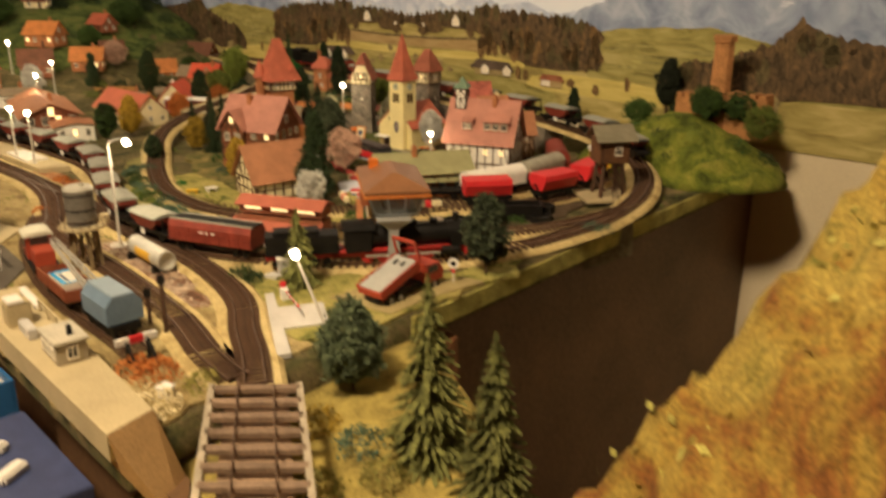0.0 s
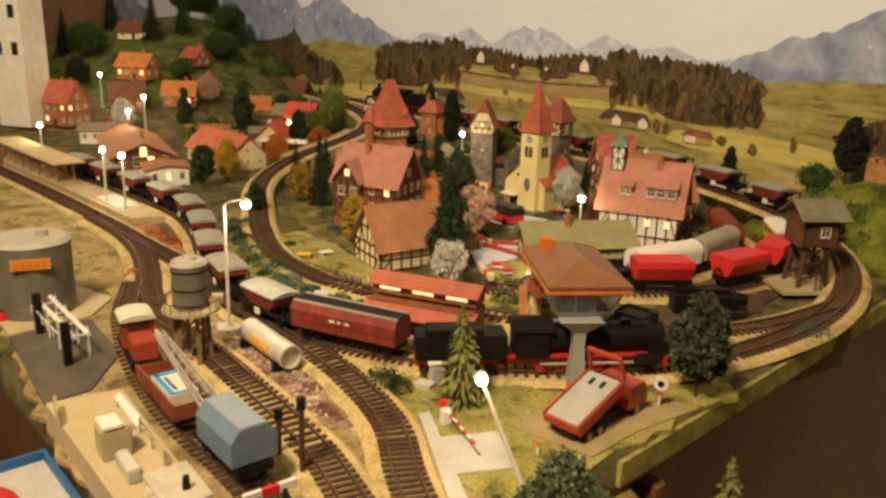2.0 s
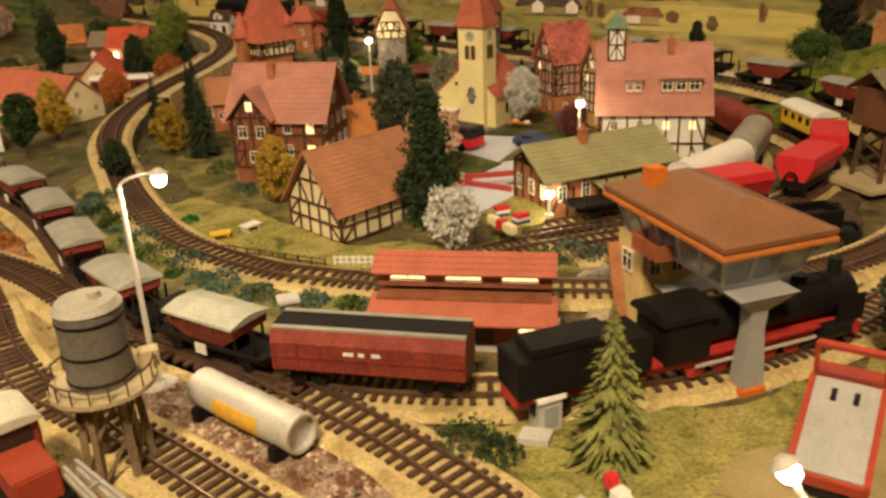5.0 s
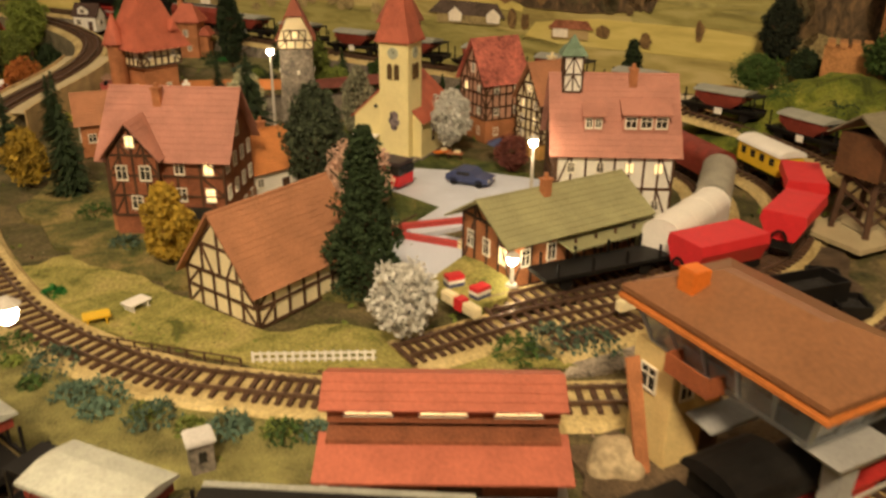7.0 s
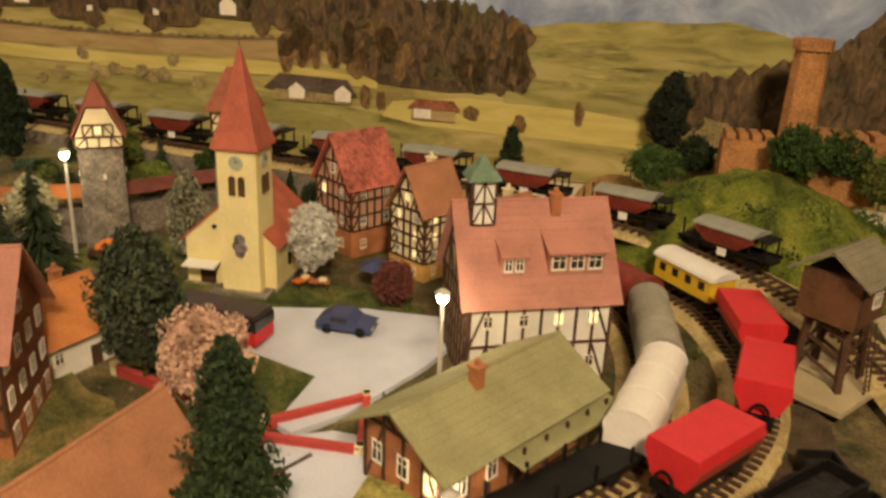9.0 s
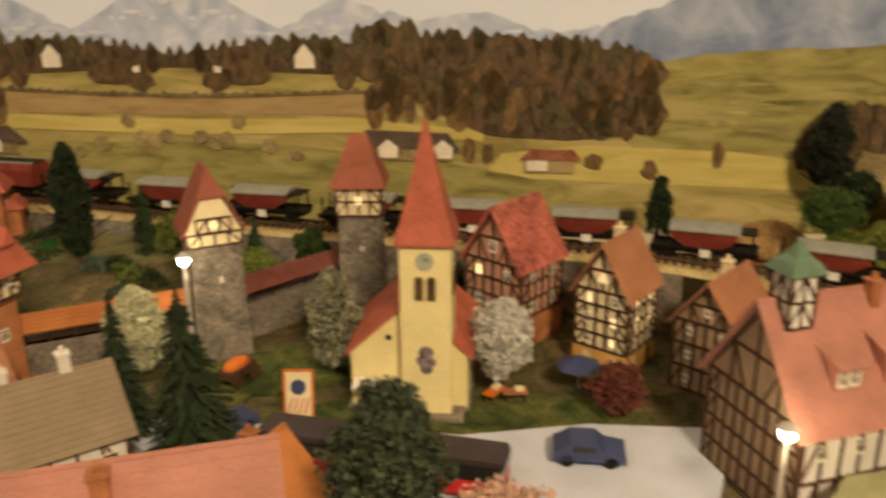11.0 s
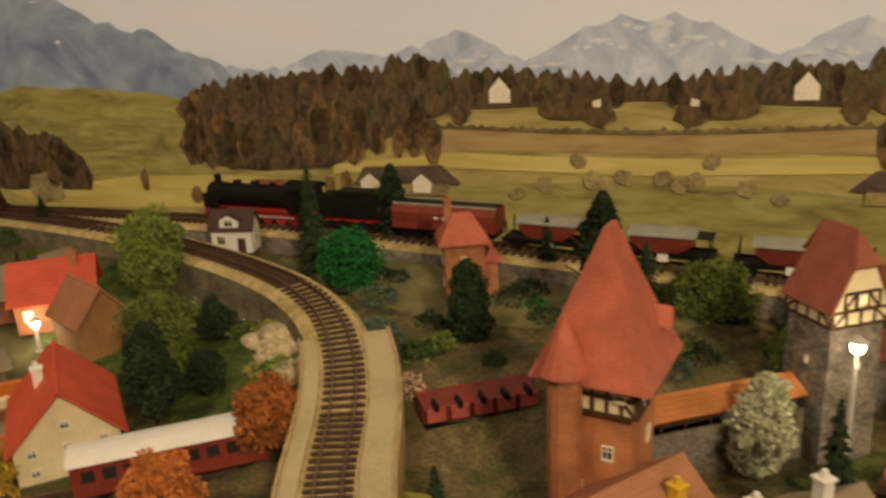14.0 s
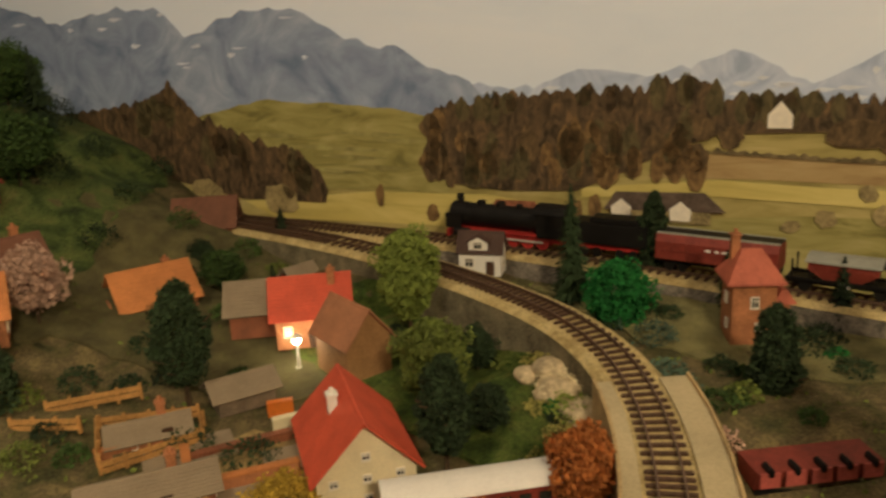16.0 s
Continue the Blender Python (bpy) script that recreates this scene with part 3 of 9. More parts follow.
def grid_mesh(name, pl, zf, step, material, bottom=None):
    """A sheet over the outline pl at height zf, its rim snapped to the outline, with a skirt down to bottom."""
    bm = bmesh.new()
    out = []
    n = len(pl)
    for i in range(n):
        a, b = Vector(pl[i]), Vector(pl[(i + 1) % n])
        k = max(1, int((b - a).length / (step * 1.5)))
        out += [a.lerp(b, j / k) for j in range(k)]
    rim = [bm.verts.new((p.x, p.y, zf(p.x, p.y))) for p in out]
    es = [bm.edges.new((a, b)) for a, b in zip(rim, rim[1:] + rim[:1])]
    bmesh.ops.triangle_fill(bm, use_beauty=True, edges=es)
    for _ in range(7):
        long = [e for e in bm.edges if (e.verts[0].co.xy - e.verts[1].co.xy).length > step * 1.8 and not e.is_boundary]
        if not long:
            break
        bmesh.ops.subdivide_edges(bm, edges=long, cuts=1, use_grid_fill=False)
        bmesh.ops.triangulate(bm, faces=bm.faces[:])
    for v in bm.verts:
        v.co.z = zf(v.co.x, v.co.y)
    for f in bm.faces:
        f.normal_update()
        if f.normal.z < 0:
            f.normal_flip()
    if bottom is not None:
        r = bmesh.ops.extrude_edge_only(bm, edges=[e for e in bm.edges if e.is_boundary])
        for g in r["geom"]:
            if isinstance(g, bmesh.types.BMVert):
                g.co.z = bottom
    return finish(name, bm, material, smooth=True)


def bumpy(x, y):
    return ground_z(x, y) + 0.0022 * noise.noise((x * 30, y * 30, 0)) - 0.001


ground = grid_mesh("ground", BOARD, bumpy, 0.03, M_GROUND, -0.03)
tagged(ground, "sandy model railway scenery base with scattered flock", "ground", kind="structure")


def low_z(x, y):
    return -0.045 + 0.012 * noise.noise((x * 12, y * 12, 3)) + 0.03 * max(0, (y - .5) / .25)


apron = grid_mesh("ground_2", [(-.18, .47), (-.20, .20), (.14, .20), (.135, .55), (.05, .745), (-.03, .66), (-.10, .585)], low_z, 0.02, mat("apron_flock", (0.40, 0.31, 0.08), 0.95, 0.45, 800, 40, 0.9, dist=0.002), -0.07)
tagged(apron, "lower yellow-brown scenery apron below the bridge", "ground", kind="structure")

# fascia boards and legs under the layout
fascia = thing("fascia", Matrix(), "dark brown wooden fascia under the layout edge", "fascia", kind="structure")
bm = bmesh.new()
a, b = Vector((.040, .752, 0)), Vector((.64, 1.44, 0))
nrm = Vector((EDGE.y, -EDGE.x, 0))
poly(bm, [(a - nrm * .03)[:2], (b - nrm * .03)[:2], (b - nrm * .012)[:2], (a - nrm * .012)[:2]], FLOOR_Z, -0.031)
part("panel", bm, M_WOODFACE, fascia)
bm = bmesh.new()
poly(bm, [a[:2], b[:2], (b + nrm * .004)[:2], (a + nrm * .004)[:2]], -0.024, -0.003)
part("edge_strip", bm, M_ROCKFLOCK, fascia, "flock-covered edge strip")
bm = bmesh.new()
poly(bm, [(-.10, .478), (-.338, .735), (-.60, 1.035), (-.91, 1.315), (-.94, 1.355), (-.61, 1.085), (-.348, .785), (-.11, .518)], -.60, -.031)
part("panel", bm, M_WOODFACE, fascia)
for px, py in ((.076, .800),):
    bm = bmesh.new()
    box(bm, .018, .018, 0.905, px, py, FLOOR_Z, UROT, bevel=.002)
    part("leg", bm, mat("reddish_leg_wood", (0.24, 0.11, 0.05), 0.6, 0.25, 120, 20, 0.2), fascia)
bm = bmesh.new()
poly(bm, [(-.22, .18), (.15, .18), (.14, .56), (.03, .74), (-.2, .5)], -0.10, -0.068)
part("panel", bm, M_WOODFACE, fascia)

# ---- surface patches ----


def patch(name, pts, material, lift, label, amount=.006, seed=1, category="ground"):
    pts = ragged(pts, amount, 0.015, seed)
    bm = bmesh.new()
    vs = [bm.verts.new((x, y, 0)) for x, y in pts]
    es = [bm.edges.new((p, q)) for p, q in zip(vs, vs[1:] + vs[:1])]
    bmesh.ops.triangle_fill(bm, use_beauty=True, edges=es)
    for _ in range(4):
        long = [e for e in bm.edges if e.calc_length() > .035 and not e.is_boundary]
        if not long:
            break
        bmesh.ops.subdivide_edges(bm, edges=long, cuts=1)
        bmesh.ops.triangulate(bm, faces=bm.faces[:])
    for v in bm.verts:
        v.co.z = ground_z(v.co.x, v.co.y) + 0.0012 + lift + (0.0006 * noise.noise((v.co.x * 60, v.co.y * 60, 1)) if amount else 0)
    for f in bm.faces:
        f.normal_update()
        if f.normal.z < 0:
            f.normal_flip()
    r = bmesh.ops.extrude_edge_only(bm, edges=[e for e in bm.edges if e.is_boundary])
    for g in r["geom"]:
        if isinstance(g, bmesh.types.BMVert):
            g.co.z -= 0.004 + lift
    return tagged(finish(name, bm, material), label, category, kind="structure")


patch("ground_lawn", [(-.14, .865), (-.02, .852), (.09, .872), (.16, .91), (.15, .87), (.06, .775), (.03, .755), (-.03, .68), (-.09, .70), (-.12, .78)], M_LAWN, .001, "yellow-green flocked lawn by the signal tower", seed=2)
patch("ground_lawn", [(-.40, 1.30), (-.33, 1.20), (-.24, 1.12), (-.12, 1.06), (-.02, 1.05), (-.10, 1.12), (-.2, 1.15), (-.26, 1.22), (-.33, 1.32)], M_LAWN, .001, "yellow-green flocked strip beside the curved track", seed=3)
patch("ground_lawn", [(-.35, 1.05), (-.25, .99), (-.19, .98), (-.06, .99), (-.05, 1.01), (-.16, 1.04), (-.25, 1.08), (-.31, 1.14), (-.40, 1.28), (-.46, 1.45), (-.49, 1.42), (-.42, 1.2)], mat("mossy_embankment_flock", (0.30, 0.27, 0.09), 0.95, 0.45, 900, 50, 1.0, dist=0.003), .001, "mossy flocked strip between the two tracks", seed=4)
patch("ground_lawn", [(-.17, 1.60), (-.04, 1.56), (.05, 1.50), (.11, 1.42), (.05, 1.44), (-.03, 1.47), (-.10, 1.55), (-.16, 1.58)], M_GRASS, .0015, "dark green grass round the church", seed=5)
patch("ground_lawn", [(-.16, 1.68), (-.02, 1.67), (.04, 1.68), (.06, 1.60), (-.02, 1.585), (-.14, 1.62)], M_GRASS, .0015, "dark green grass below the town wall", seed=6)
patch("ground_lawn", [(-.10, 1.40), (-.06, 1.32), (-.05, 1.30), (.01, 1.31), (-.02, 1.36), (-.05, 1.42), (-.12, 1.47), (-.15, 1.42)], M_GRASS, .0015, "green lawn inside a red low wall", seed=7)
patch("ground_lawn", [(-.40, 1.45), (-.33, 1.30), (-.24, 1.22), (-.13, 1.17), (-.12, 1.25), (-.14, 1.33), (-.18, 1.45), (-.28, 1.50), (-.38, 1.52)], mottle(mat("ochre_green_flock", (0.2, 0.18, 0.06), 0.95, 0.4, 900, 40, 0.9, dist=0.002), [(.05, .065, .015), (.13, .125, .035), (.24, .19, .06), (.32, .24, .09)], 30, grain=.4), .0015, "olive and ochre yard round the timbered houses", seed=8)
patch("ground_lawn", [(-.55, 2.05), (-.47, 1.90), (-.43, 1.95), (-.41, 2.05), (-.43, 2.15), (-.50, 2.25), (-.58, 2.30), (-.62, 2.25)], mottle(mat("fresh_green_flock", (0.08, 0.12, 0.02), 0.95, 0.4, 900, 40, 1.0, dist=0.003), [(.03, .055, .008), (.065, .11, .014), (.11, .15, .025), (.17, .17, .04)], 30, grain=.45), .0015, "green meadow below the elevated track", seed=9)
patch("ground_lawn", [(-.33, 2.02), (-.22, 1.90), (-.10, 1.83), (-.04, 1.80), (-.09, 1.90), (-.2, 2.03), (-.31, 2.14), (-.36, 2.18)], mat("olive_slope_flock", (0.22, 0.20, 0.08), 0.95, 0.45, 900, 40, 1.0, dist=0.003), .001, "olive flocked slope below the back line", seed=10)
patch("ground_lawn", [(-1.5, 2.9), (-.85, 2.95), (-.72, 2.6), (-.8, 2.35), (-1.0, 2.1), (-1.4, 2.3), (-1.7, 2.6)], M_HILLGRASS, .001, "green flocked hill with a village", seed=11)
patch("street", [(-.22, 1.66), (-.15, 1.585), (-.09, 1.545), (-.02, 1.475), (.06, 1.435), (.12, 1.385), (.10, 1.35), (.06, 1.325), (-.02, 1.29), (-.06, 1.285), (-.065, 1.30), (-.02, 1.345), (-.05, 1.40), (-.12, 1.475), (-.17, 1.51), (-.21, 1.60)], M_STREET, .002, "pale grey paved village street", 0, 12, "street")
patch("street", [(-.085, 1.195), (-.05, 1.20), (-.01, 1.25), (-.035, 1.275), (-.075, 1.285), (-.10, 1.26)], M_STREET, .002, "pale grey paved station forecourt", 0, 13, "street")
patch("ground_gravel", [(-.32, .97), (-.25, .90), (-.19, .82), (-.165, .76), (-.19, .76), (-.25, .82), (-.31, .89), (-.36, .95)], M_GRAVEL, .001, "reddish brown gravel between two tracks", seed=14)
patch("ground_gravel", [(-.60, 1.34), (-.50, 1.24), (-.45, 1.17), (-.47, 1.14), (-.55, 1.2), (-.64, 1.29)], mat("rust_ballast", (0.36, 0.17, 0.07), 0.9, 0.5, 500, 60, 1.0, dist=0.003), .001, "rust-coloured ballast between yard tracks", seed=15)
patch("ground_gravel", [(-.03, 1.04), (.05, 1.03), (.10, 1.06), (.06, 1.085), (.0, 1.075)], mat("grey_ballast", (0.40, 0.34, 0.26), 0.9, 0.5, 500, 60, 1.0, dist=0.003), .001, "grey ballast heap between tracks", seed=16)
patch("ground_gravel", [(-.06, .92), (.02, .91), (.12, .94), (.18, .985), (.1, .985), (.0, .985), (-.06, .97)], mat("dark_ballast", (0.13, 0.09, 0.05), 0.9, 0.4, 500, 60, 1.0, dist=0.003), .001, "dark ballast between the main tracks", seed=17)
patch("ground_gravel", [(.07, 1.01), (.17, 1.03), (.24, 1.09), (.28, 1.16), (.25, 1.17), (.2, 1.12), (.12, 1.08), (.06, 1.04)], mat("brown_yard_ground", (0.11, 0.075, 0.042), 0.9, 0.4, 500, 60, 1.0, dist=0.003), .001, "brown earth of the coaling yard", seed=18)

patch("ground_sand", [(-.16, .50), (-.10, .60), (-.05, .68), (-.12, .79), (-.20, .86), (-.27, .95), (-.36, 1.04), (-.44, 1.14), (-.60, 1.30), (-.80, 1.48), (-1.0, 1.62), (-1.0, 1.36), (-.66, 1.04), (-.52, .89), (-.39, .73)], mottle(mat("sandy_yard", (0.36, 0.28, 0.12), 0.95, 0.25, 700, 30, 0.6, dist=0.002), [(.13, .085, .035), (.26, .19, .075), (.36, .28, .12), (.42, .34, .16)], 26, grain=.35), .0, "sandy yellow ground of the depot yard", seed=21)
patch("ground_lawn", [(-.75, 2.55), (-.62, 2.42), (-.50, 2.27), (-.56, 2.10), (-.66, 2.12), (-.80, 2.22), (-.95, 2.2), (-.95, 2.5)], mat("olive_village_flock", (0.12, 0.105, 0.04), 0.95, 0.45, 900, 40, 1.0, dist=0.003), .0005, "olive brown flocked ground of the farm village", seed=22)

# ---- railway tracks ----
SLEEPER = bpy.data.meshes.new("sleeper")
bm = bmesh.new()
box(bm, .0034, .030, .0022, bevel=.0004)
bm.to_mesh(SLEEPER)
bm.free()
SLEEPER.materials.append(M_SLEEPER)


def sweep(bm, line, prof):
    """Sweep the profile (side, up) along the line."""
    rings = []
    for i, p in enumerate(line):
        d = (line[min(i + 1, len(line) - 1)] - line[max(i - 1, 0)])
        d.z = 0
        d.normalize()
        s = Vector((d.y, -d.x, 0))
        rings.append([p + s * a + Vector((0, 0, b)) for a, b in prof])
    loft(bm, rings)


def track(label, pts, near=True, skirt=0.004, bed=True, skirt_mat=None):
    """Rails on sleepers on a cork bed; the line gives the rail heads."""
    line = smooth_line(pts)
    t = thing("railway_track", Matrix(), label, "railway track", "railway tracks")
    coarse = line[::3] + [line[-1]]
    if bed:
        bm = bmesh.new()
        sweep(bm, coarse, [(-.026, -.0095), (-.021, -.0052), (.021, -.0052), (.026, -.0095)])
        part("roadbed", bm, M_CORK, t, "cream cork roadbed")
    if skirt > .005:
        bm = bmesh.new()
        sweep(bm, coarse, [(-.028, -skirt), (-.025, -.0097), (.025, -.0097), (.028, -skirt)])
        part("embankment", bm, skirt_mat or M_STONE, t, "dark stone embankment wall")
    for s in (-.00825, .00825):
        bm = bmesh.new()
        sweep(bm, coarse, [(s - .0007, -.0026), (s - .0006, 0), (s + .0006, 0), (s + .0007, -.0026)])
        part("rail", bm, M_RAIL, t)
    poses = []
    for i in range(0, len(line) - 1):
        d = line[i + 1] - line[max(i - 1, 0)]
        poses.append(pose(line[i].x, line[i].y, line[i].z - .0050, 0, 0, math.degrees(math.atan2(d.y, d.x))))
    if near:
        for m in poses:
            share("sleeper", SLEEPER, t, m)
    else:
        bm = bmesh.new()
        for m in poses:
            box(bm, .0034, .030, .0022, m=m)
        part("sleepers", bm, M_SLEEPER, t).data.name = "sleepers"
    return line


MAIN_FRONT = [(-1.05, 1.66, .010), (-.86, 1.50, .010), (-.718, 1.377, .010), (-.615, 1.286, .010), (-.531, 1.205, .010), (-.454, 1.135, .010), (-.388, 1.057, .010), (-.303, .972, .010), (-.222, .920, .010),
              (-.142, .893, .010), (-.067, .884, .010), (.006, .887, .010), (.087, .909, .010), (.149, .938, .011), (.215, .985, .012), (.285, 1.05, .015), (.345, 1.14, .021), (.375, 1.24, .030), (.370, 1.345, .040), (.330, 1.44, .049), (.27, 1.53, .056)]
MAIN_BACK = [(.27, 1.53, .056), (.21, 1.602, .061), (.12, 1.70, .064), (-.0, 1.83, .067), (-.103, 1.950, .071), (-.238, 2.110, .076), (-.387, 2.275, .080), (-.533, 2.414, .082), (-.70, 2.565, .082), (-.98, 2.80, .082)]
TRAIN_LINE = [(-1.05, 1.785, .0101), (-.92, 1.678, .0101), (-.80, 1.575, .0101), (-.69, 1.487, .0101), (-.61, 1.42, .0101), (-.535, 1.347, .0101), (-.478, 1.262, .0101), (-.432, 1.172, .0101), (-.387, 1.085, .0101), (-.333, 1.008, .0101), (-.27, .949, .0101), (-.222, .9205, .0101)]
BRANCH = [(.31, 1.085, .017), (.24, 1.038, .013), (.16, 1.004, .011), (.08, .995, .010), (.008, .999, .010), (-.06, 1.015, .010), (-.13, 1.036, .010), (-.206, 1.068, .010), (-.275, 1.11, .010), (-.35, 1.195, .010), (-.405, 1.31, .011), (-.44, 1.411, .014), (-.475, 1.52, .022), (-.482, 1.61, .030),
          (-.468, 1.69, .038), (-.44, 1.765, .046), (-.405, 1.84, .054), (-.383, 1.905, .061), (-.373, 1.975, .068), (-.382, 2.05, .073), (-.412, 2.13, .077), (-.452, 2.21, .080), (-.505, 2.31, .081), (-.60, 2.44, .082), (-.70, 2.565, .082)]
LOADING = [(-.39, 1.06, .0101), (-.34, 1.01, .0101), (-.28, .955, .0101), (-.207, .876, .0101), (-.172, .831, .0101), (-.146, .792, .0101), (-.127, .753, .0101), (-.112, .70, .0101), (-.092, .645, .0101), (-.075, .585, .0101)]
DEPOT = [(-.66, 1.32, .0101), (-.58, 1.245, .0101), (-.515, 1.165, .0101), (-.468, 1.08, .0101), (-.44, 1.02, .0101), (-.40, .955, .0101), (-.36, .917, .0101), (-.31, .869, .0101), (-.272, .828, .0101), (-.224, .775, .0101), (-.175, .715, .0101), (-.13, .645, .0101), (-.092, .60, .0101)]
CRANE_TRACK = [(-.47, 1.05, .0101), (-.43, .945, .0101), (-.365, .838, .0101), (-.30, .757, .0101), (-.232, .692, .0101), (-.185, .642, .0101)]
SIDING = [(-.12, 1.085, .0101), (-.04, 1.105, .0101), (.03, 1.115, .0101), (.10, 1.118, .0101), (.16, 1.13, .0101), (.215, 1.155, .0101), (.262, 1.195, .0101), (.30, 1.25, .0105), (.32, 1.315, .012), (.31, 1.39, .015)]
TANK_TRACK = [(-.05, 1.13, .0101), (.02, 1.143, .0101), (.09, 1.156, .0101), (.145, 1.185, .0101), (.195, 1.23, .0101), (.235, 1.285, .0101), (.255, 1.345, .0105), (.245, 1.42, .0105)]
L_MAIN_FRONT = track("main line on pale cork roadbed past the signal tower", MAIN_FRONT)
L_MAIN_BACK = track("elevated back line on a stone embankment below the backdrop", MAIN_BACK, True, .07)
L_BRANCH = track("curved branch line climbing from the village to the back line", BRANCH, True, .06, skirt_mat=mat("mossy_retaining_wall", (0.20, 0.17, 0.10), 0.95, 0.4, 500, 50, 0.9, dist=0.002))
L_TRAIN = track("platform line that joins the main line by the yard", TRAIN_LINE)
L_LOADING = track("curved loading track on pale cork roadbed", LOADING)
L_DEPOT = track("depot track on pale cork roadbed", DEPOT)
L_CRANE = track("depot siding with the crane wagon", CRANE_TRACK, bed=False)
L_SIDING = track("curved village siding with red tipper wagons", SIDING)
L_TANKT = track("village siding with tank wagons", TANK_TRACK)

# ---- houses ----


def window_meshes(w, h, key):
    """Shared frame and pane meshes for one window size, facing -y."""
    if key in WIN:
        return WIN[key]
    t = .0009
    bm = bmesh.new()
    xs = (-w / 2, -w / 2 + t, -t * .35, t * .35, w / 2 - t, w / 2)
    zs = (-h / 2 - t * .8, -h / 2 + t, h * .12, h * .12 + t * .6, h / 2 - t, h / 2)
    vs = [[bm.verts.new((x, -.0006, z)) for x in xs] for z in zs]
    for j in range(5):
        for i in range(5):
            if not (i in (1, 3) and j in (1, 3)):
                bm.faces.new((vs[j][i], vs[j][i + 1], vs[j + 1][i + 1], vs[j + 1][i]))
    ex = bmesh.ops.extrude_face_region(bm, geom=bm.faces[:])
    for g in ex["geom"]:
        if isinstance(g, bmesh.types.BMVert):
            g.co.y += .0012
    bmesh.ops.recalc_face_normals(bm, faces=bm.faces[:])
    f = bpy.data.meshes.new("window")
    bm.to_mesh(f)
    bm.free()
    f.materials.append(M_FRAMEW)
    panes = []
    for m in (M_PANE, M_LIT):
        bm = bmesh.new()
        box(bm, w - t, .0005, h - t, 0, .0002, -h / 2 + t / 2)
        p = bpy.data.meshes.new("pane")
        bm.to_mesh(p)
        bm.free()
        p.materials.append(m)
        panes.append(p)
    WIN[key] = (f, panes)
    return WIN[key]


WIN = {}


def window(parent, m, w, h, lit):
    f, panes = window_meshes(w, h, (round(w, 4), round(h, 4)))
    ob = share("window", f, parent, m)
    share("pane", panes[1 if lit else 0], ob)


def roof_slope(bm, L, run, rise, ov, courses=9, t=.0008):
    """One tiled slope on the -y side, its courses stepped one over the other."""
    slope = math.hypot(run, rise)
    dy, dz = run / slope, rise / slope
    full = slope + ov
    prof = []
    for i in range(courses):
        a, c = i / courses * full - ov, (i + 1) / courses * full - ov
        prof += [(a, t * 1.45), (c, t * 1.0)]
    prof += [(full - ov, -t * .4), (-ov, -t * .4)]
    loft(bm, [[(x, -run + a * dy - h * dz, a * dz + h * dy) for a, h in prof] for x in (-L / 2, L / 2)])


def gable_roof(parent, L, D, rise, z, material, ov=.006, courses=9, label=""):
    ob = None
    for s in (0, 180):
        bm = bmesh.new()
        roof_slope(bm, L + 2 * ov, D / 2, rise, ov, courses)
        bmesh.ops.transform(bm, matrix=pose(0, 0, z, 0, 0, s), verts=bm.verts[:])
        ob = part("roof", bm, material, parent, label)
    bm = bmesh.new()
    m = pose(0, 0, z + rise, 0, 90, 0)
    cyl(bm, .0016, .0016, L + 2 * ov, 0, 0, -(L + 2 * ov) / 2, 8, m=m)
    part("ridge", bm, material, parent)
    return ob


def gable_body(parent, L, D, hw, rise, material, name="wall"):
    bm = bmesh.new()
    rings = []
    for x in (-L / 2, L / 2):
        rings.append([(x, -D / 2, 0), (x, D / 2, 0), (x, D / 2, hw), (x, 0, hw + rise * .97), (x, -D / 2, hw)])
    loft(bm, rings)
    return part(name, bm, material, parent)


def face_m(side, L, D):
    """The pose of a wall's face, x along it, -y outwards."""
    return {"f": pose(0, -D / 2, 0), "b": pose(0, D / 2, 0, 0, 0, 180), "r": pose(L / 2, 0, 0, 0, 0, 90), "l": pose(-L / 2, 0, 0, 0, 0, -90)}[side]


def timber_face(parent, m, W, z0, z1, rise=0.0, bays=5, rows=2, w=.0019, material=None, braces=True):
    """Half-timbering over one face; rise adds the gable."""
    bm = bmesh.new()
    y = -.0004
    for r in range(rows + 1):
        z = z0 + (z1 - z0) * r / rows
        bar(bm, (-W / 2, y, z), (W / 2, y, z), .0016, w)
    for i in range(bays + 1):
        x = -W / 2 + W * i / bays
        bar(bm, (x, y, z0), (x, y, z1), .0015, w)
    if braces:
        for r in range(rows):
            za, zb = z0 + (z1 - z0) * r / rows, z0 + (z1 - z0) * (r + 1) / rows
            for i in (0, bays - 1):
                xa, xb = -W / 2 + W * i / bays, -W / 2 + W * (i + 1) / bays
                a, b = ((xa, y, zb), (xb, y, za)) if i else ((xa, y, za), (xb, y, zb))
                bar(bm, a, b, .0014, w * .85)
    if rise:
        bar(bm, (-W / 2, y, z1), (0, y, z1 + rise * .95), .0015, w)
        bar(bm, (W / 2, y, z1), (0, y, z1 + rise * .95), .0015, w)
        bar(bm, (-W * .27, y, z1 + rise * .45), (W * .27, y, z1 + rise * .45), .0015, w)
        for x in (-W * .25, 0, W * .25):
            bar(bm, (x, y, z1), (x, y, z1 + rise * (.5 if x else .9)), .0014, w)
        bar(bm, (-W * .25, y, z1 + rise * .45), (-W * .1, y, z1), .0013, w * .8)
        bar(bm, (W * .25, y, z1 + rise * .45), (W * .1, y, z1), .0013, w * .8)
    bmesh.ops.transform(bm, matrix=m, verts=bm.verts[:])
    part("timber_frame", bm, material or M_TIMBER, parent)


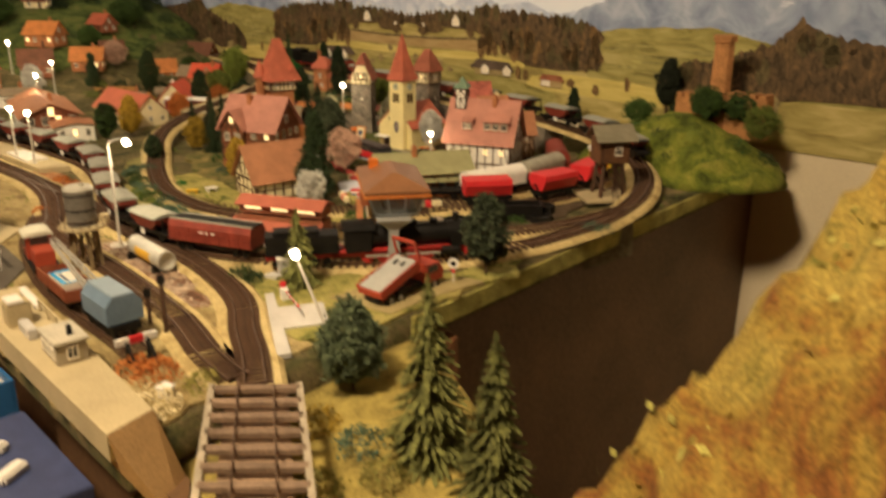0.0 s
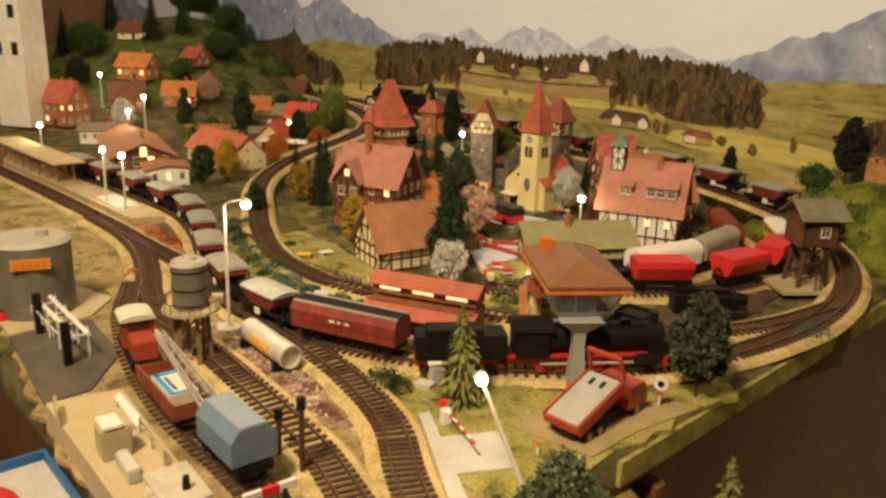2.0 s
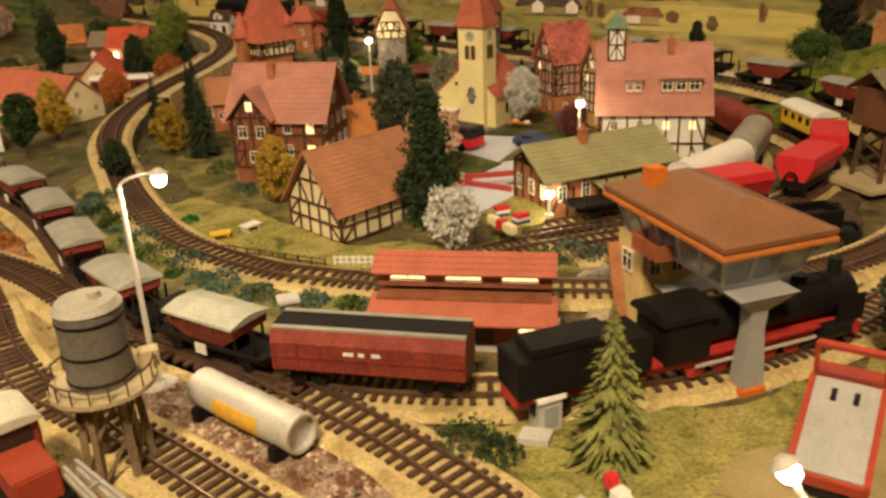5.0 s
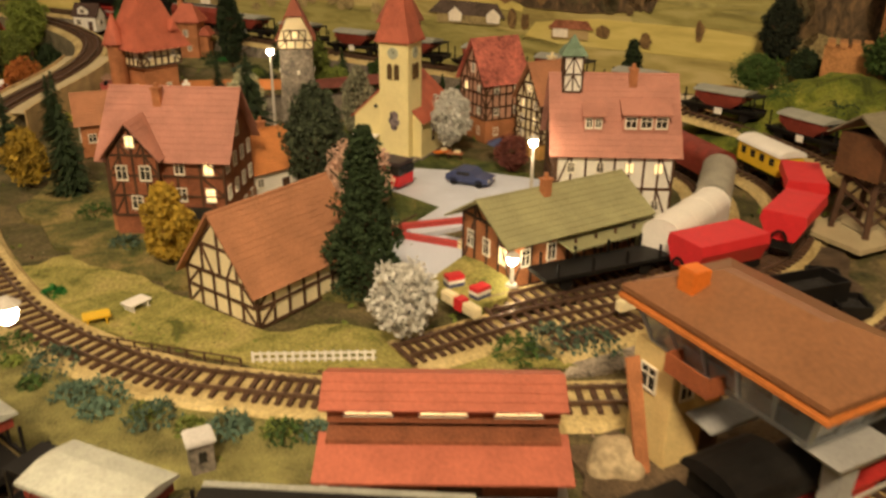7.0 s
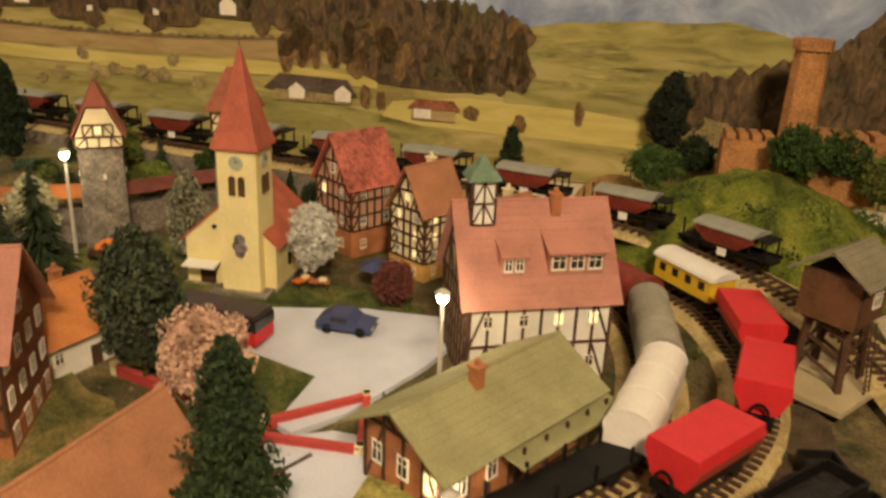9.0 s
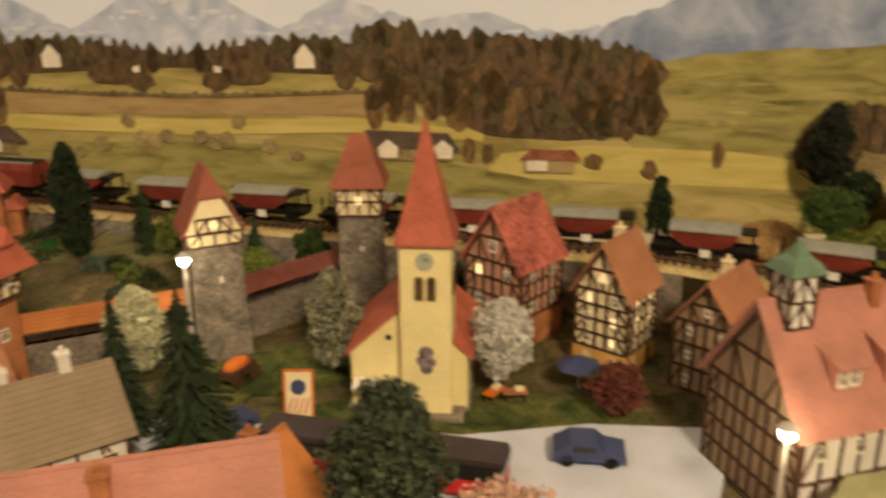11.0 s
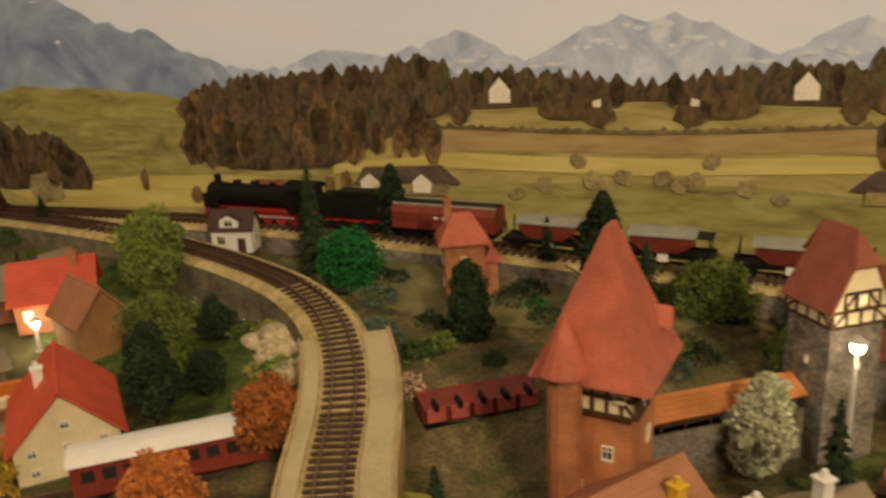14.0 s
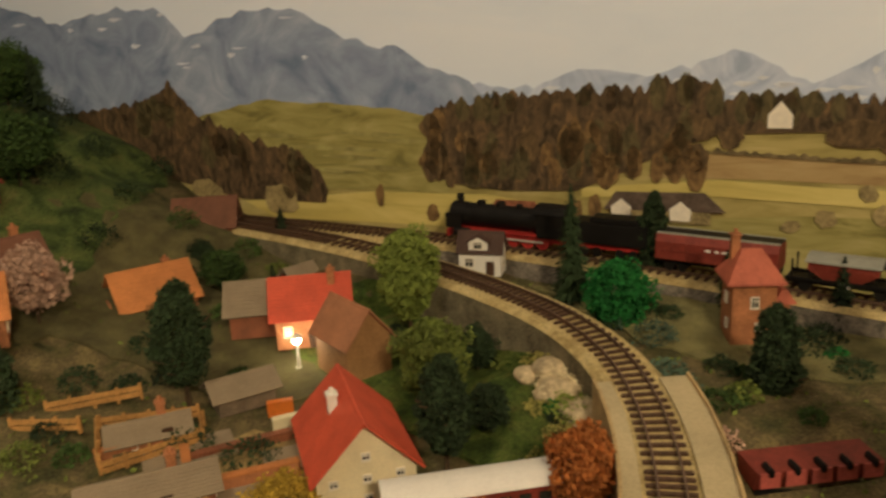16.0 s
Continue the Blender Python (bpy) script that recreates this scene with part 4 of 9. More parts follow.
def chimney(parent, x, y, z, h=.018, w=.007, material=None):
    bm = bmesh.new()
    box(bm, w, w, h, x, y, z, bevel=.0003)
    box(bm, w * 1.25, w * 1.25, .0016, x, y, z + h)
    cyl(bm, w * .28, w * .24, .004, x, y, z + h + .0016, 10)
    part("chimney", bm, material or M_BRICK, parent)


def dormer(parent, x, run, rise, hw, w, roofm, wallm, at=.45, h=.014, lit=False, panes=2):
    """A shed dormer on the -y slope."""
    y = -run * (1 - at)
    z = hw + rise * at
    bm = bmesh.new()
    depth = run * .55
    loft(bm, [[(x + s * w / 2, y - .004, z - .004), (x + s * w / 2, y - .004, z + h * .75), (x + s * w / 2, y + depth, z + h * 1.35), (x + s * w / 2, y + depth, z - .004)] for s in (-1, 1)])
    d = part("dormer", bm, wallm, parent)
    bm = bmesh.new()
    loft(bm, [[(x + s * (w / 2 + .002), y - .008, z + h * .72), (x + s * (w / 2 + .002), y - .008, z + h * .72 + .0015), (x + s * (w / 2 + .002), y + depth, z + h * 1.42 + .0015), (x + s * (w / 2 + .002), y + depth, z + h * 1.42)] for s in (-1, 1)])
    part("dormer_roof", bm, roofm, d)
    for i in range(panes):
        window(parent, pose(x - w / 2 + w * (i + .5) / panes, y - .0047, z + h * .33), w / panes * .8, h * .62, lit)


def house(label, x, y, rot, L, D, hw, rise, wallm, roofm, z=None, timber="", bays=5, rows=2, wins=("f", "b", "l", "r"), lit=0.0, chims=((.2, 0),), ov=.006, name="house", base=None,
          timber_mat=None, wsize=(.0075, .0095), seed=0, door="f", courses=9, gwin=True, group="village houses", chim_mat=None):
    rnd = random.Random(seed)
    z = ground_z(x, y) - .001 if z is None else z
    h = thing(name, pose(x, y, z, 0, 0, rot), label, "house", group)
    gable_body(h, L, D, hw, rise, wallm)
    if base:
        bm = bmesh.new()
        box(bm, L + .002, D + .002, base[0])
        part("plinth", bm, base[1], h)
    gable_roof(h, L, D, rise, hw, roofm, ov, courses)
    for side in "fblr":
        W = L if side in "fb" else D
        m = face_m(side, L, D)
        if side in timber:
            timber_face(h, m, W, base[0] if base else .001, hw - .001, rise if side in "lr" else 0, bays if side in "fb" else max(3, round(bays * D / L)), rows, material=timber_mat)
        if side in wins:
            n = max(1, round(W / .024))
            for r in range(rows):
                zz = (base[0] if base and rows == 1 else 0) + (hw - (base[0] if base and rows == 1 else 0)) * (r + .55) / rows
                for i in range(n):
                    xx = -W / 2 + W * (i + .5) / n
                    if side == door and r == 0 and i == n // 2:
                        bm = bmesh.new()
                        box(bm, .0085, .0014, .016, xx, -.0003, 0, m=m, bevel=.0003)
                        part("door", bm, M_TIMBER, h)
                        continue
                    window(h, m @ pose(xx, -.0006, zz), wsize[0], min(wsize[1], hw / rows * .6), rnd.random() < lit)
            if side in "lr" and gwin and rise > .02:
                window(h, m @ pose(0, -.0008, hw + rise * .28), wsize[0], wsize[1], rnd.random() < lit)
    for cx, cy in chims:
        chimney(h, cx * L, cy * D, hw + rise * (1 - 2 * abs(cy)) - .006, material=chim_mat)
    return h


# church
church = thing("church", pose(-.013, 1.524, 0, 0, 0, -40), "cream yellow village church with a red pointed spire", "church")
bm = bmesh.new()
box(bm, .035, .035, .129, 0, 0, .004, bevel=.0006)
part("tower", bm, M_CHURCH, church)
bm = bmesh.new()
box(bm, .052, .052, .006, 0, 0, -.001)
box(bm, .088, .10, .0052, -.014, .041, -.001)
part("plinth", bm, M_STONE, church)
bm = bmesh.new()
e, s2 = .0208, .0155
ring = lambda r, z: [(r, r, z), (-r, r, z), (-r, -r, z), (r, -r, z)]
loft(bm, [ring(e, .131), ring(e, .1325), ring(.0158, .148), ring(.0074, .182), ring(.0009, .213)])
part("spire", bm, M_ROOFRED, church)
bm = bmesh.new()
cyl(bm, .0004, .0003, .012, 0, 0, .212, 8)
box(bm, .005, .0005, .0006, 0, 0, .219)
part("weather_cross", bm, M_RAIL, church)
for side in "fr":
    m = face_m(side, .035, .035)
    bm = bmesh.new()
    bmesh.ops.create_cone(bm, cap_ends=True, segments=24, radius1=.0062, radius2=.0062, depth=.0012, matrix=m @ pose(0, -.0004, .120, 90))
    part("clock_face", bm, mat("pale_green_clock", (0.42, 0.44, 0.32), 0.6, 0.1, 400, 60, 0), church)
    bm = bmesh.new()
    bar(bm, m @ Vector((0, -.0014, .120)), m @ Vector((.0028, -.0014, .1225)), .0005)
    bar(bm, m @ Vector((0, -.0014, .120)), m @ Vector((-.0005, -.0014, .125)), .0004)
    part("clock_pointer", bm, M_BLACK, church)
    for xx in (-.0042, .0042):
        bm = bmesh.new()
        box(bm, .0055, .0016, .014, xx, -.0006, .092, m=m)
        bmesh.ops.create_cone(bm, cap_ends=True, segments=16, radius1=.00275, radius2=.00275, depth=.0016, matrix=m @ pose(xx, -.0006, .106, 90))
        part("louvre_window", bm, mat("dark_louvre", (0.10, 0.06, 0.02), 0.7, 0.3, 500, 60, 0.2), church)
bm = bmesh.new()
m = face_m("f", .035, .035)
for k, (xx, zz, r) in enumerate(((0, .052, .0055), (-.002, .046, .005), (.003, .045, .004), (0, .040, .0045))):
    bmesh.ops.create_cone(bm, cap_ends=True, segments=12, radius1=r, radius2=r * .9, depth=.0008, matrix=m @ pose(xx, -.0002 - .0001 * k, zz, 90))
part("wall_mural", bm, mat("mural_paint", (0.20, 0.16, 0.16), 0.7, 0.6, 400, 130, 0), church, "faded grey-brown wall painting")
bm = bmesh.new()
loft(bm, [[(-.056, yy, .004), (.028, yy, .004), (.028, yy, .046), (-.014, yy, .084), (-.056, yy, .046)] for yy in (-.006, .088)])
part("nave", bm, M_CHURCH, church)
for s in (1, -1):
    bm = bmesh.new()
    roof_slope(bm, .098, .042, .038, .005, 10)
    bmesh.ops.transform(bm, matrix=Matrix.Translation((-.014, .041, .0465)) @ pose(0, 0, 0, 0, 0, 90 if s > 0 else -90), verts=bm.verts[:])
    part("roof", bm, M_ROOFRED, church)
for yy in (.025, .048, .07):
    for xx in (.0283, -.0563):
        bm = bmesh.new()
        box(bm, .0012, .006, .020, xx, yy, .018)
        bmesh.ops.create_cone(bm, cap_ends=True, segments=14, radius1=.003, radius2=.003, depth=.0012, matrix=pose(xx, yy, .038, 0, 90, 0))
        part("arched_window", bm, M_PANE, church)
bm = bmesh.new()
box(bm, .014, .0014, .018, -.036, -.0068, .004)
part("door", bm, M_TIMBER, church)
bm = bmesh.new()
box(bm, .030, .014, .0016, -.038, -.013, .026, m=pose(0, 0, 0, 6))
part("porch_roof", bm, M_WHITEP, church)
bm = bmesh.new()
bmesh.ops.create_cone(bm, cap_ends=True, segments=14, radius1=.0022, radius2=.0022, depth=.0012, matrix=pose(-.028, -.0066, .058, 90))
part("round_window", bm, M_PANE, church)

# pink-roofed inn with roof turret
inn = house("half-timbered inn with a faded pink tiled roof and dormers", .132, 1.310, -18, .103, .086, .069, .059, M_WHITE, M_ROOFPINK, 0, "fr", 8, 2, wins=("f", "r"), lit=.1, chims=((.16, -.06),), ov=.007, courses=14, seed=3, name="inn")
dormer(inn, -.020, .043, .059, .069, .016, M_ROOFPINK, M_ROOFPINK, .30, .015, False, 2)
dormer(inn, .026, .043, .059, .069, .040, M_ROOFPINK, M_ROOFPINK, .30, .017, False, 3)
bm = bmesh.new()
box(bm, .016, .016, .034, -.038, -.004, .112)
part("roof_turret", bm, M_WHITE, inn)
for side in "flr":
    timber_face(inn, Matrix.Translation((-.038, -.004, 0)) @ face_m(side, .016, .016), .016, .114, .145, 0, 2, 2, .0012)
bm = bmesh.new()
loft(bm, [[(-.038 + a * r, -.004 + b * r, z) for a, b in ((1, 1), (-1, 1), (-1, -1), (1, -1))] for r, z in ((.012, .146), (.0085, .152), (.005, .155), (.0007, .163))])
part("turret_roof", bm, mat("green_copper", (0.14, 0.22, 0.14), 0.6, 0.2, 500, 60, 0.2), inn)

# left gable overlaid darker than the white front: shade put into its colour
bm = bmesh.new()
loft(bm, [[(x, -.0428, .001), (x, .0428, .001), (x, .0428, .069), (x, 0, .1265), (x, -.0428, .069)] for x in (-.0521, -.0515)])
part("gable_cladding", bm, mat("grey_brown_plaster", (0.36, 0.25, 0.15), 0.8, 0.2, 600, 60, 0.2), inn, "brown plaster gable with shade put into its colour")
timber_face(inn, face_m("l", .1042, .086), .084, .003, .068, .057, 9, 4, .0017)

# station with wide green roof
station = house("small brick station with a wide grey-green felt roof", .033, 1.2105, 15.5, .124, .064, .045, .019, M_BRICK, M_ROOFGREEN, 0, "fl", 7, 1, lit=.45, chims=((-.1, -.1),), ov=.012, seed=5, name="station", timber_mat=M_TIMBER, wsize=(.009, .014))
bm = bmesh.new()
for i in range(5):
    bar(bm, (-.01 + i * .02, -.043, .0), (-.01 + i * .02, -.043, .036), .0016)
    bar(bm, (-.01 + i * .02, -.043, .022), (-.01 + i * .02, -.028, .036), .0012)
pieces("canopy_post", bm, M_TIMBER, station)
bm = bmesh.new()
box(bm, .10, .022, .0016, .03, -.036, .036, m=pose(0, 0, 0, 8))
part("canopy_roof", bm, M_ROOFGREEN, station)
bm = bmesh.new()
poly(bm, [(-.078, 1.178), (-.038, 1.215), (-.012, 1.172), (-.032, 1.135), (-.060, 1.128)], 0, .010)
tagged(finish("loading_platform", bm, M_LAWN), "raised platform with a pale yellow top beside the station", "platform")

# half-timbered barn
house("half-timbered barn with a brown tiled roof", -.186, 1.212, 37, .100, .072, .031, .046, M_PLASTER, M_ROOFBROWN, 0, "flr", 7, 2, wins=(), chims=(), ov=.007, courses=14, name="barn")
# farmhouse with cross gable
fh = house("tall brick and timber farmhouse with a red tiled roof", -.247, 1.388, -20, .100, .084, .072, .048, M_WOODWALL, M_ROOFPINK, 0, "fl", 5, 3, lit=.08, chims=((-.12, -.12),), seed=7, courses=12, ov=.008, base=(.018, M_BRICK), wsize=(.009, .012))
bm = bmesh.new()
loft(bm, [[(-.045, yy, .0), (-.003, yy, .0), (-.003, yy, .074), (-.024, yy, .100), (-.045, yy, .074)] for yy in (-.049, .0)])
part("gable_wing", bm, M_WOODWALL, fh)
timber_face(fh, pose(-.024, -.049, 0), .042, .020, .073, .026, 4, 3)
for xx in (-.034, -.014):
    window(fh, pose(xx, -.0502, .058), .010, .013, False)
window(fh, pose(-.024, -.0502, .085), .008, .010, True)
window(fh, pose(-.024, -.0502, .032), .010, .012, False)
for s in (90, -90):
    bm = bmesh.new()
    roof_slope(bm, .062, .022, .027, .006, 8)
    bmesh.ops.transform(bm, matrix=Matrix.Translation((-.024, -.026, .0745)) @ pose(0, 0, 0, 0, 0, s), verts=bm.verts[:])
    part("roof", bm, M_ROOFPINK, fh)
bm = bmesh.new()
box(bm, .024, .004, .026, .026, -.0425, .0)
part("barn_door", bm, M_PANE, fh)

# gate tower with steep red roof
gt = thing("gate_tower", pose(-.281, 1.712, 0, 0, 0, 36), "brick and timber gate tower with a steep red tiled roof", "tower")
bm = bmesh.new()
box(bm, .047, .044, .086, bevel=.0005)
part("tower", bm, M_BRICK, gt)
bm = bmesh.new()
box(bm, .054, .050, .022, 0, 0, .086)
part("upper_storey", bm, M_PLASTER, gt)
for side in "fblr":
    W = .054 if side in "fb" else .050
    timber_face(gt, face_m(side, .054, .050), W, .0865, .1075, 0, 6, 2)
    for xx in (-.016, .016):
        window(gt, face_m(side, .054, .050) @ pose(xx, -.0012, .099), .006, .007, False)
    window(gt, face_m(side, .047, .044) @ pose(.008, -.0007, .06), .007, .009, False)
    window(gt, face_m(side, .047, .044) @ pose(-.01, -.0007, .034), .007, .009, False)
bm = bmesh.new()
rr = lambda a, b, z: [(a, b, z), (-a, b, z), (-a, -b, z), (a, -b, z)]
loft(bm, [rr(.037, .035, .106), rr(.0365, .0345, .1075), rr(.029, .027, .124), rr(.017, .014, .157), rr(.008, .0012, .189)])
part("roof", bm, M_ROOFRED, gt)
for yy, xx in ((-.020, .018),):
    bm = bmesh.new()
    loft(bm, [[(xx - .006, yy - .012, .126), (xx + .006, yy - .012, .126), (xx, yy - .012, .138)], [(xx - .006, yy + .008, .128), (xx + .006, yy + .008, .128), (xx, yy + .010, .139)]])
    part("dormer", bm, M_ROOFRED, gt)
bm = bmesh.new()
box(bm, .030, .024, .036, -.020, -.036, 0)
part("porch", bm, M_BRICK, gt)
for s in (1, -1):
    bm2 = bmesh.new()
    roof_slope(bm2, .036, .020, .014, .003, 5)
    bmesh.ops.transform(bm2, matrix=Matrix.Translation((-.020, -.038, .036)) @ pose(0, 0, 0, 0, 0, 90 * s), verts=bm2.verts[:])
    part("porch_roof", bm2, M_ROOFRED, gt)
bm = bmesh.new()
box(bm, .018, .002, .026, -.020, -.0485, 0)
part("gate_arch", bm, M_PANE, gt)
bm = bmesh.new()
cyl(bm, .010, .010, .12, -.034, .014, 0, 12)
part("stair_turret", bm, M_BRICK, gt)
bm = bmesh.new()
cyl(bm, .015, .0005, .035, -.034, .014, .112, 14)
part("turret_roof", bm, M_ROOFRED, gt)


def wall_tower(label, x, y, rot, w, hs, ht, roof_h, z=0.0, ridge=.4):
    t = thing("wall_tower", pose(x, y, z, 0, 0, rot), label, "tower", "town wall towers")
    bm = bmesh.new()
    loft(bm, [rr(w / 2 * 1.06, w / 2 * 1.06, 0), rr(w / 2, w / 2, hs)])
    part("tower", bm, M_STONE, t)
    bm = bmesh.new()
    box(bm, w * 1.06, w * 1.06, ht, 0, 0, hs)
    part("upper_storey", bm, M_PLASTER, t)
    for side in "fblr":
        timber_face(t, face_m(side, w * 1.06, w * 1.06), w * 1.06, hs + .0005, hs + ht - .0005, 0, 4, 2, .0015)
        window(t, face_m(side, w * 1.06, w * 1.06) @ pose(0, -.0011, hs + ht * .55), .006, .008, True if side == "f" else False)
        window(t, face_m(side, w, w) @ pose(.002, -.0012, hs * .72), .003, .004, False)
    bm = bmesh.new()
    loft(bm, [rr(w * .66, w * .66, hs + ht - .001), rr(w * .655, w * .655, hs + ht + .0005), rr(w * .40, w * .36, hs + ht + roof_h * .55), rr(w * ridge * .5, .0008, hs + ht + roof_h)])
    part("roof", bm, mat("weathered_red_roof", (0.30, 0.095, 0.055), 0.75, 0.25, 800, 50, 0.3), t)
    return t


wall_tower("tall grey stone town tower behind the church", .028, 1.690, -36, .036, .104, .026, .042)


def gable_tower(label, x, y, rot, w, hs, ht, roof_h):
    t = thing("wall_tower", pose(x, y, 0, 0, 0, rot), label, "tower", "town wall towers")
    bm = bmesh.new()
    loft(bm, [rr(w / 2 * 1.05, w / 2 * 1.05, 0), rr(w / 2 * .97, w / 2 * .97, hs)])
    part("tower", bm, M_STONE, t)
    w2 = w * 1.04
    bm = bmesh.new()
    loft(bm, [[(-w2 / 2, yy, hs), (w2 / 2, yy, hs), (w2 / 2, yy, hs + ht * .45), (w2 * .17, yy, hs + ht + roof_h * .45), (-w2 * .17, yy, hs + ht + roof_h * .45), (-w2 / 2, yy, hs + ht * .45)] for yy in (-w2 / 2, w2 / 2)])
    part("upper_storey", bm, M_PLASTER, t)
    for side in "fblr":
        timber_face(t, face_m(side, w2, w2), w2, hs + .0005, hs + ht * .45, 0, 4, 1, .0015)
        window(t, face_m(side, w, w) @ pose(.002, -.0012, hs * .72), .003, .004, False)
    timber_face(t, face_m("f", w2, w2), w2 * .62, hs + ht * .47, hs + ht * .95, 0, 3, 1, .0015)
    window(t, face_m("f", w2, w2) @ pose(0, -.0011, hs + ht * .75), .006, .007, True)
    rm = mat("weathered_red_roof", (0.30, 0.095, 0.055), 0.75, 0.25, 800, 50, 0.3)
    top, low = hs + ht + roof_h, hs + ht * .40
    for s in (-1, 1):
        bm = bmesh.new()
        e = w2 / 2 + .0025
        quad = [(s * e, -e, low), (s * e, e, low), (0, e * .70, top), (0, -e * .45, top), (s * e * .42, -e, hs + ht + roof_h * .42)]
        loft(bm, [quad, [(px + s * .0012, py, pz + .0012) for px, py, pz in quad]])
        part("roof", bm, rm, t)
    for s in (-1, 1):
        bm = bmesh.new()
        tip = (0, -e * .45, top) if s < 0 else (0, e * .70, top)
        zz = hs + ht + roof_h * .42
        tri = [(-e * .42, s * e, zz), (e * .42, s * e, zz), tip]
        loft(bm, [tri, [(px, py + s * .001, pz + .0014) for px, py, pz in tri]])
        part("hip", bm, rm, t)
    return t


gable_tower("grey stone town tower with a lit half-timbered gable", -.104, 1.704, -9, .041, .100, .024, .036)


def town_wall(label, a, b, h, roofm, roof=True):
    a, b = Vector(a), Vector(b)
    d = b - a
    L = d.length
    t = thing("town_wall", pose((a.x + b.x) / 2, (a.y + b.y) / 2, -.001, 0, 0, math.degrees(math.atan2(d.y, d.x))), label, "wall", "town walls")
    bm = bmesh.new()
    box(bm, L, .010, h, bevel=.0006)
    part("masonry", bm, M_STONE, t)
    if roof:
        bm = bmesh.new()
        for i in range(int(L / .018) + 1):
            bar(bm, (-L / 2 + .003 + i * .018, .0, h), (-L / 2 + .003 + i * .018, .0, h + .013), .0014)
        pieces("post", bm, M_TIMBER, t)
        bm = bmesh.new()
        box(bm, L, .016, .002, 0, .006, h - .002)
        part("walkway", bm, M_TIMBER, t)
        bm = bmesh.new()
        roof_slope(bm, L, .016, .008, .003, 5)
        bmesh.ops.transform(bm, matrix=Matrix.Translation((0, .012, h + .012)), verts=bm.verts[:])
        part("roof", bm, roofm, t)
    return t


town_wall("grey town wall with an orange-roofed walkway", (-.250, 1.728), (-.126, 1.706), .038, M_ROOFORANGE)
town_wall("grey town wall with a red-roofed walkway", (-.088, 1.712), (.045, 1.735), .034, mat("dull_red_felt_roof", (0.22, 0.07, 0.05), 0.8, 0.25, 600, 60, 0.3))

# timbered row of houses
house("red-roofed timbered town house with lit windows", .120, 1.590, 12, .056, .060, .074, .046, mat("pinkish_plaster", (0.50, 0.28, 0.19), 0.8, 0.15, 700, 50, 0.2), mat("weathered_bright_red_roof", (0.42, 0.12, 0.085), 0.6, 0.45, 300, 60, 0.3), 0, "flr", 6, 3, lit=.35, chims=(), seed=11, base=(.028, M_BRICK), courses=12, wsize=(.0075, .010))
house("narrow cream half-timbered house with lit ground floor", .152, 1.500, 16, .048, .046, .068, .038, M_PLASTER, M_ROOFBROWN, 0, "flr", 5, 4, lit=.55, chims=((.2, .12),), seed=12, courses=10, chim_mat=M_PLASTER, base=(.018, mat("shop_front_yellow", (0.62, 0.36, 0.10), 0.6, 0.2, 400, 60, 0)), wsize=(.0062, .0085))
house("dark half-timbered house with a brown roof", .188, 1.425, 12, .056, .050, .058, .032, mat("grey_brown_plaster", (0.36, 0.25, 0.15), 0.8, 0.2, 600, 60, 0.2), M_ROOFBROWN, 0, "flr", 7, 3, lit=0, chims=((.2, .12),), seed=13, courses=10, chim_mat=M_PLASTER, wsize=(.005, .006))
house("low half-timbered house with a grey-brown roof and two white chimneys", -.262, 1.592, 0, .088, .080, .040, .030, M_WHITE, M_ROOFGREY, 0, "flr", 6, 1, lit=.05, chims=((-.15, .12), (.25, .02)), seed=14, courses=12, chim_mat=M_WHITE, wsize=(.010, .013))
house("low brown-roofed house with a tall yellow chimney", -.318, 1.655, 8, .092, .070, .040, .026, M_BRICK, M_ROOFBROWN, 0, "", 5, 1, lit=.05, chims=((.3, -.25),), seed=15, courses=12, chim_mat=M_YELLOW, wsize=(.009, .010))
house("orange-roofed cottage with a small skylight", -.180, 1.452, 30, .060, .055, .030, .030, M_WHITE, M_ROOFORANGE, 0, "", 5, 1, chims=((.2, .1),), seed=16, courses=12)

# farm village on the far side
house("white gabled farmhouse with a bright red roof", -.580, 1.978, 91, .092, .070, .030, .036, M_PLASTER, mat("bright_red_roof", (0.60, 0.095, 0.045), 0.6, 0.15, 700, 50, 0.3), 0, "", 5, 2, wins=("l", "r"), lit=0, chims=((.05, .18),), seed=17, courses=14, wsize=(.0065, .006), chim_mat=M_WHITE)
house("red-roofed house with brightly lit windows", -.578, 2.215, -8, .070, .060, .034, .030, M_BRICK, mat("bright_red_roof", (0.55, 0.06, 0.05)), None, "", 5, 1, lit=.9, chims=((.3, -.1),), seed=18, courses=12, wsize=(.009, .011), wins=("f", "r"))
house("grey-roofed barn beside the red house", -.632, 2.250, -8, .046, .060, .028, .022, M_WOODWALL, M_ROOFGREY, None, "", 5, 1, wins=(), chims=(), seed=19)
house("brown-roofed alpine house with a white base", -.672, 2.495, -10, .070, .060, .028, .030, M_WOODWALL, M_ROOFDARK, .055, "", 5, 1, wins=("f", "r"), chims=(), base=(.012, M_WHITE), seed=20)
house("watermill with an orange-brown roof", -.735, 2.318, 20, .075, .065, .040, .030, M_BRICK, M_ROOFORANGE, .012, "", 5, 2, wins=("f", "r"), chims=((.3, .2),), seed=21)
house("yellow farmhouse with a red roof on the hill", -.790, 2.720, -15, .055, .045, .025, .025, M_PLASTER, M_ROOFRED, .085, "", 5, 1, wins=("f", "r"), chims=(), seed=22)
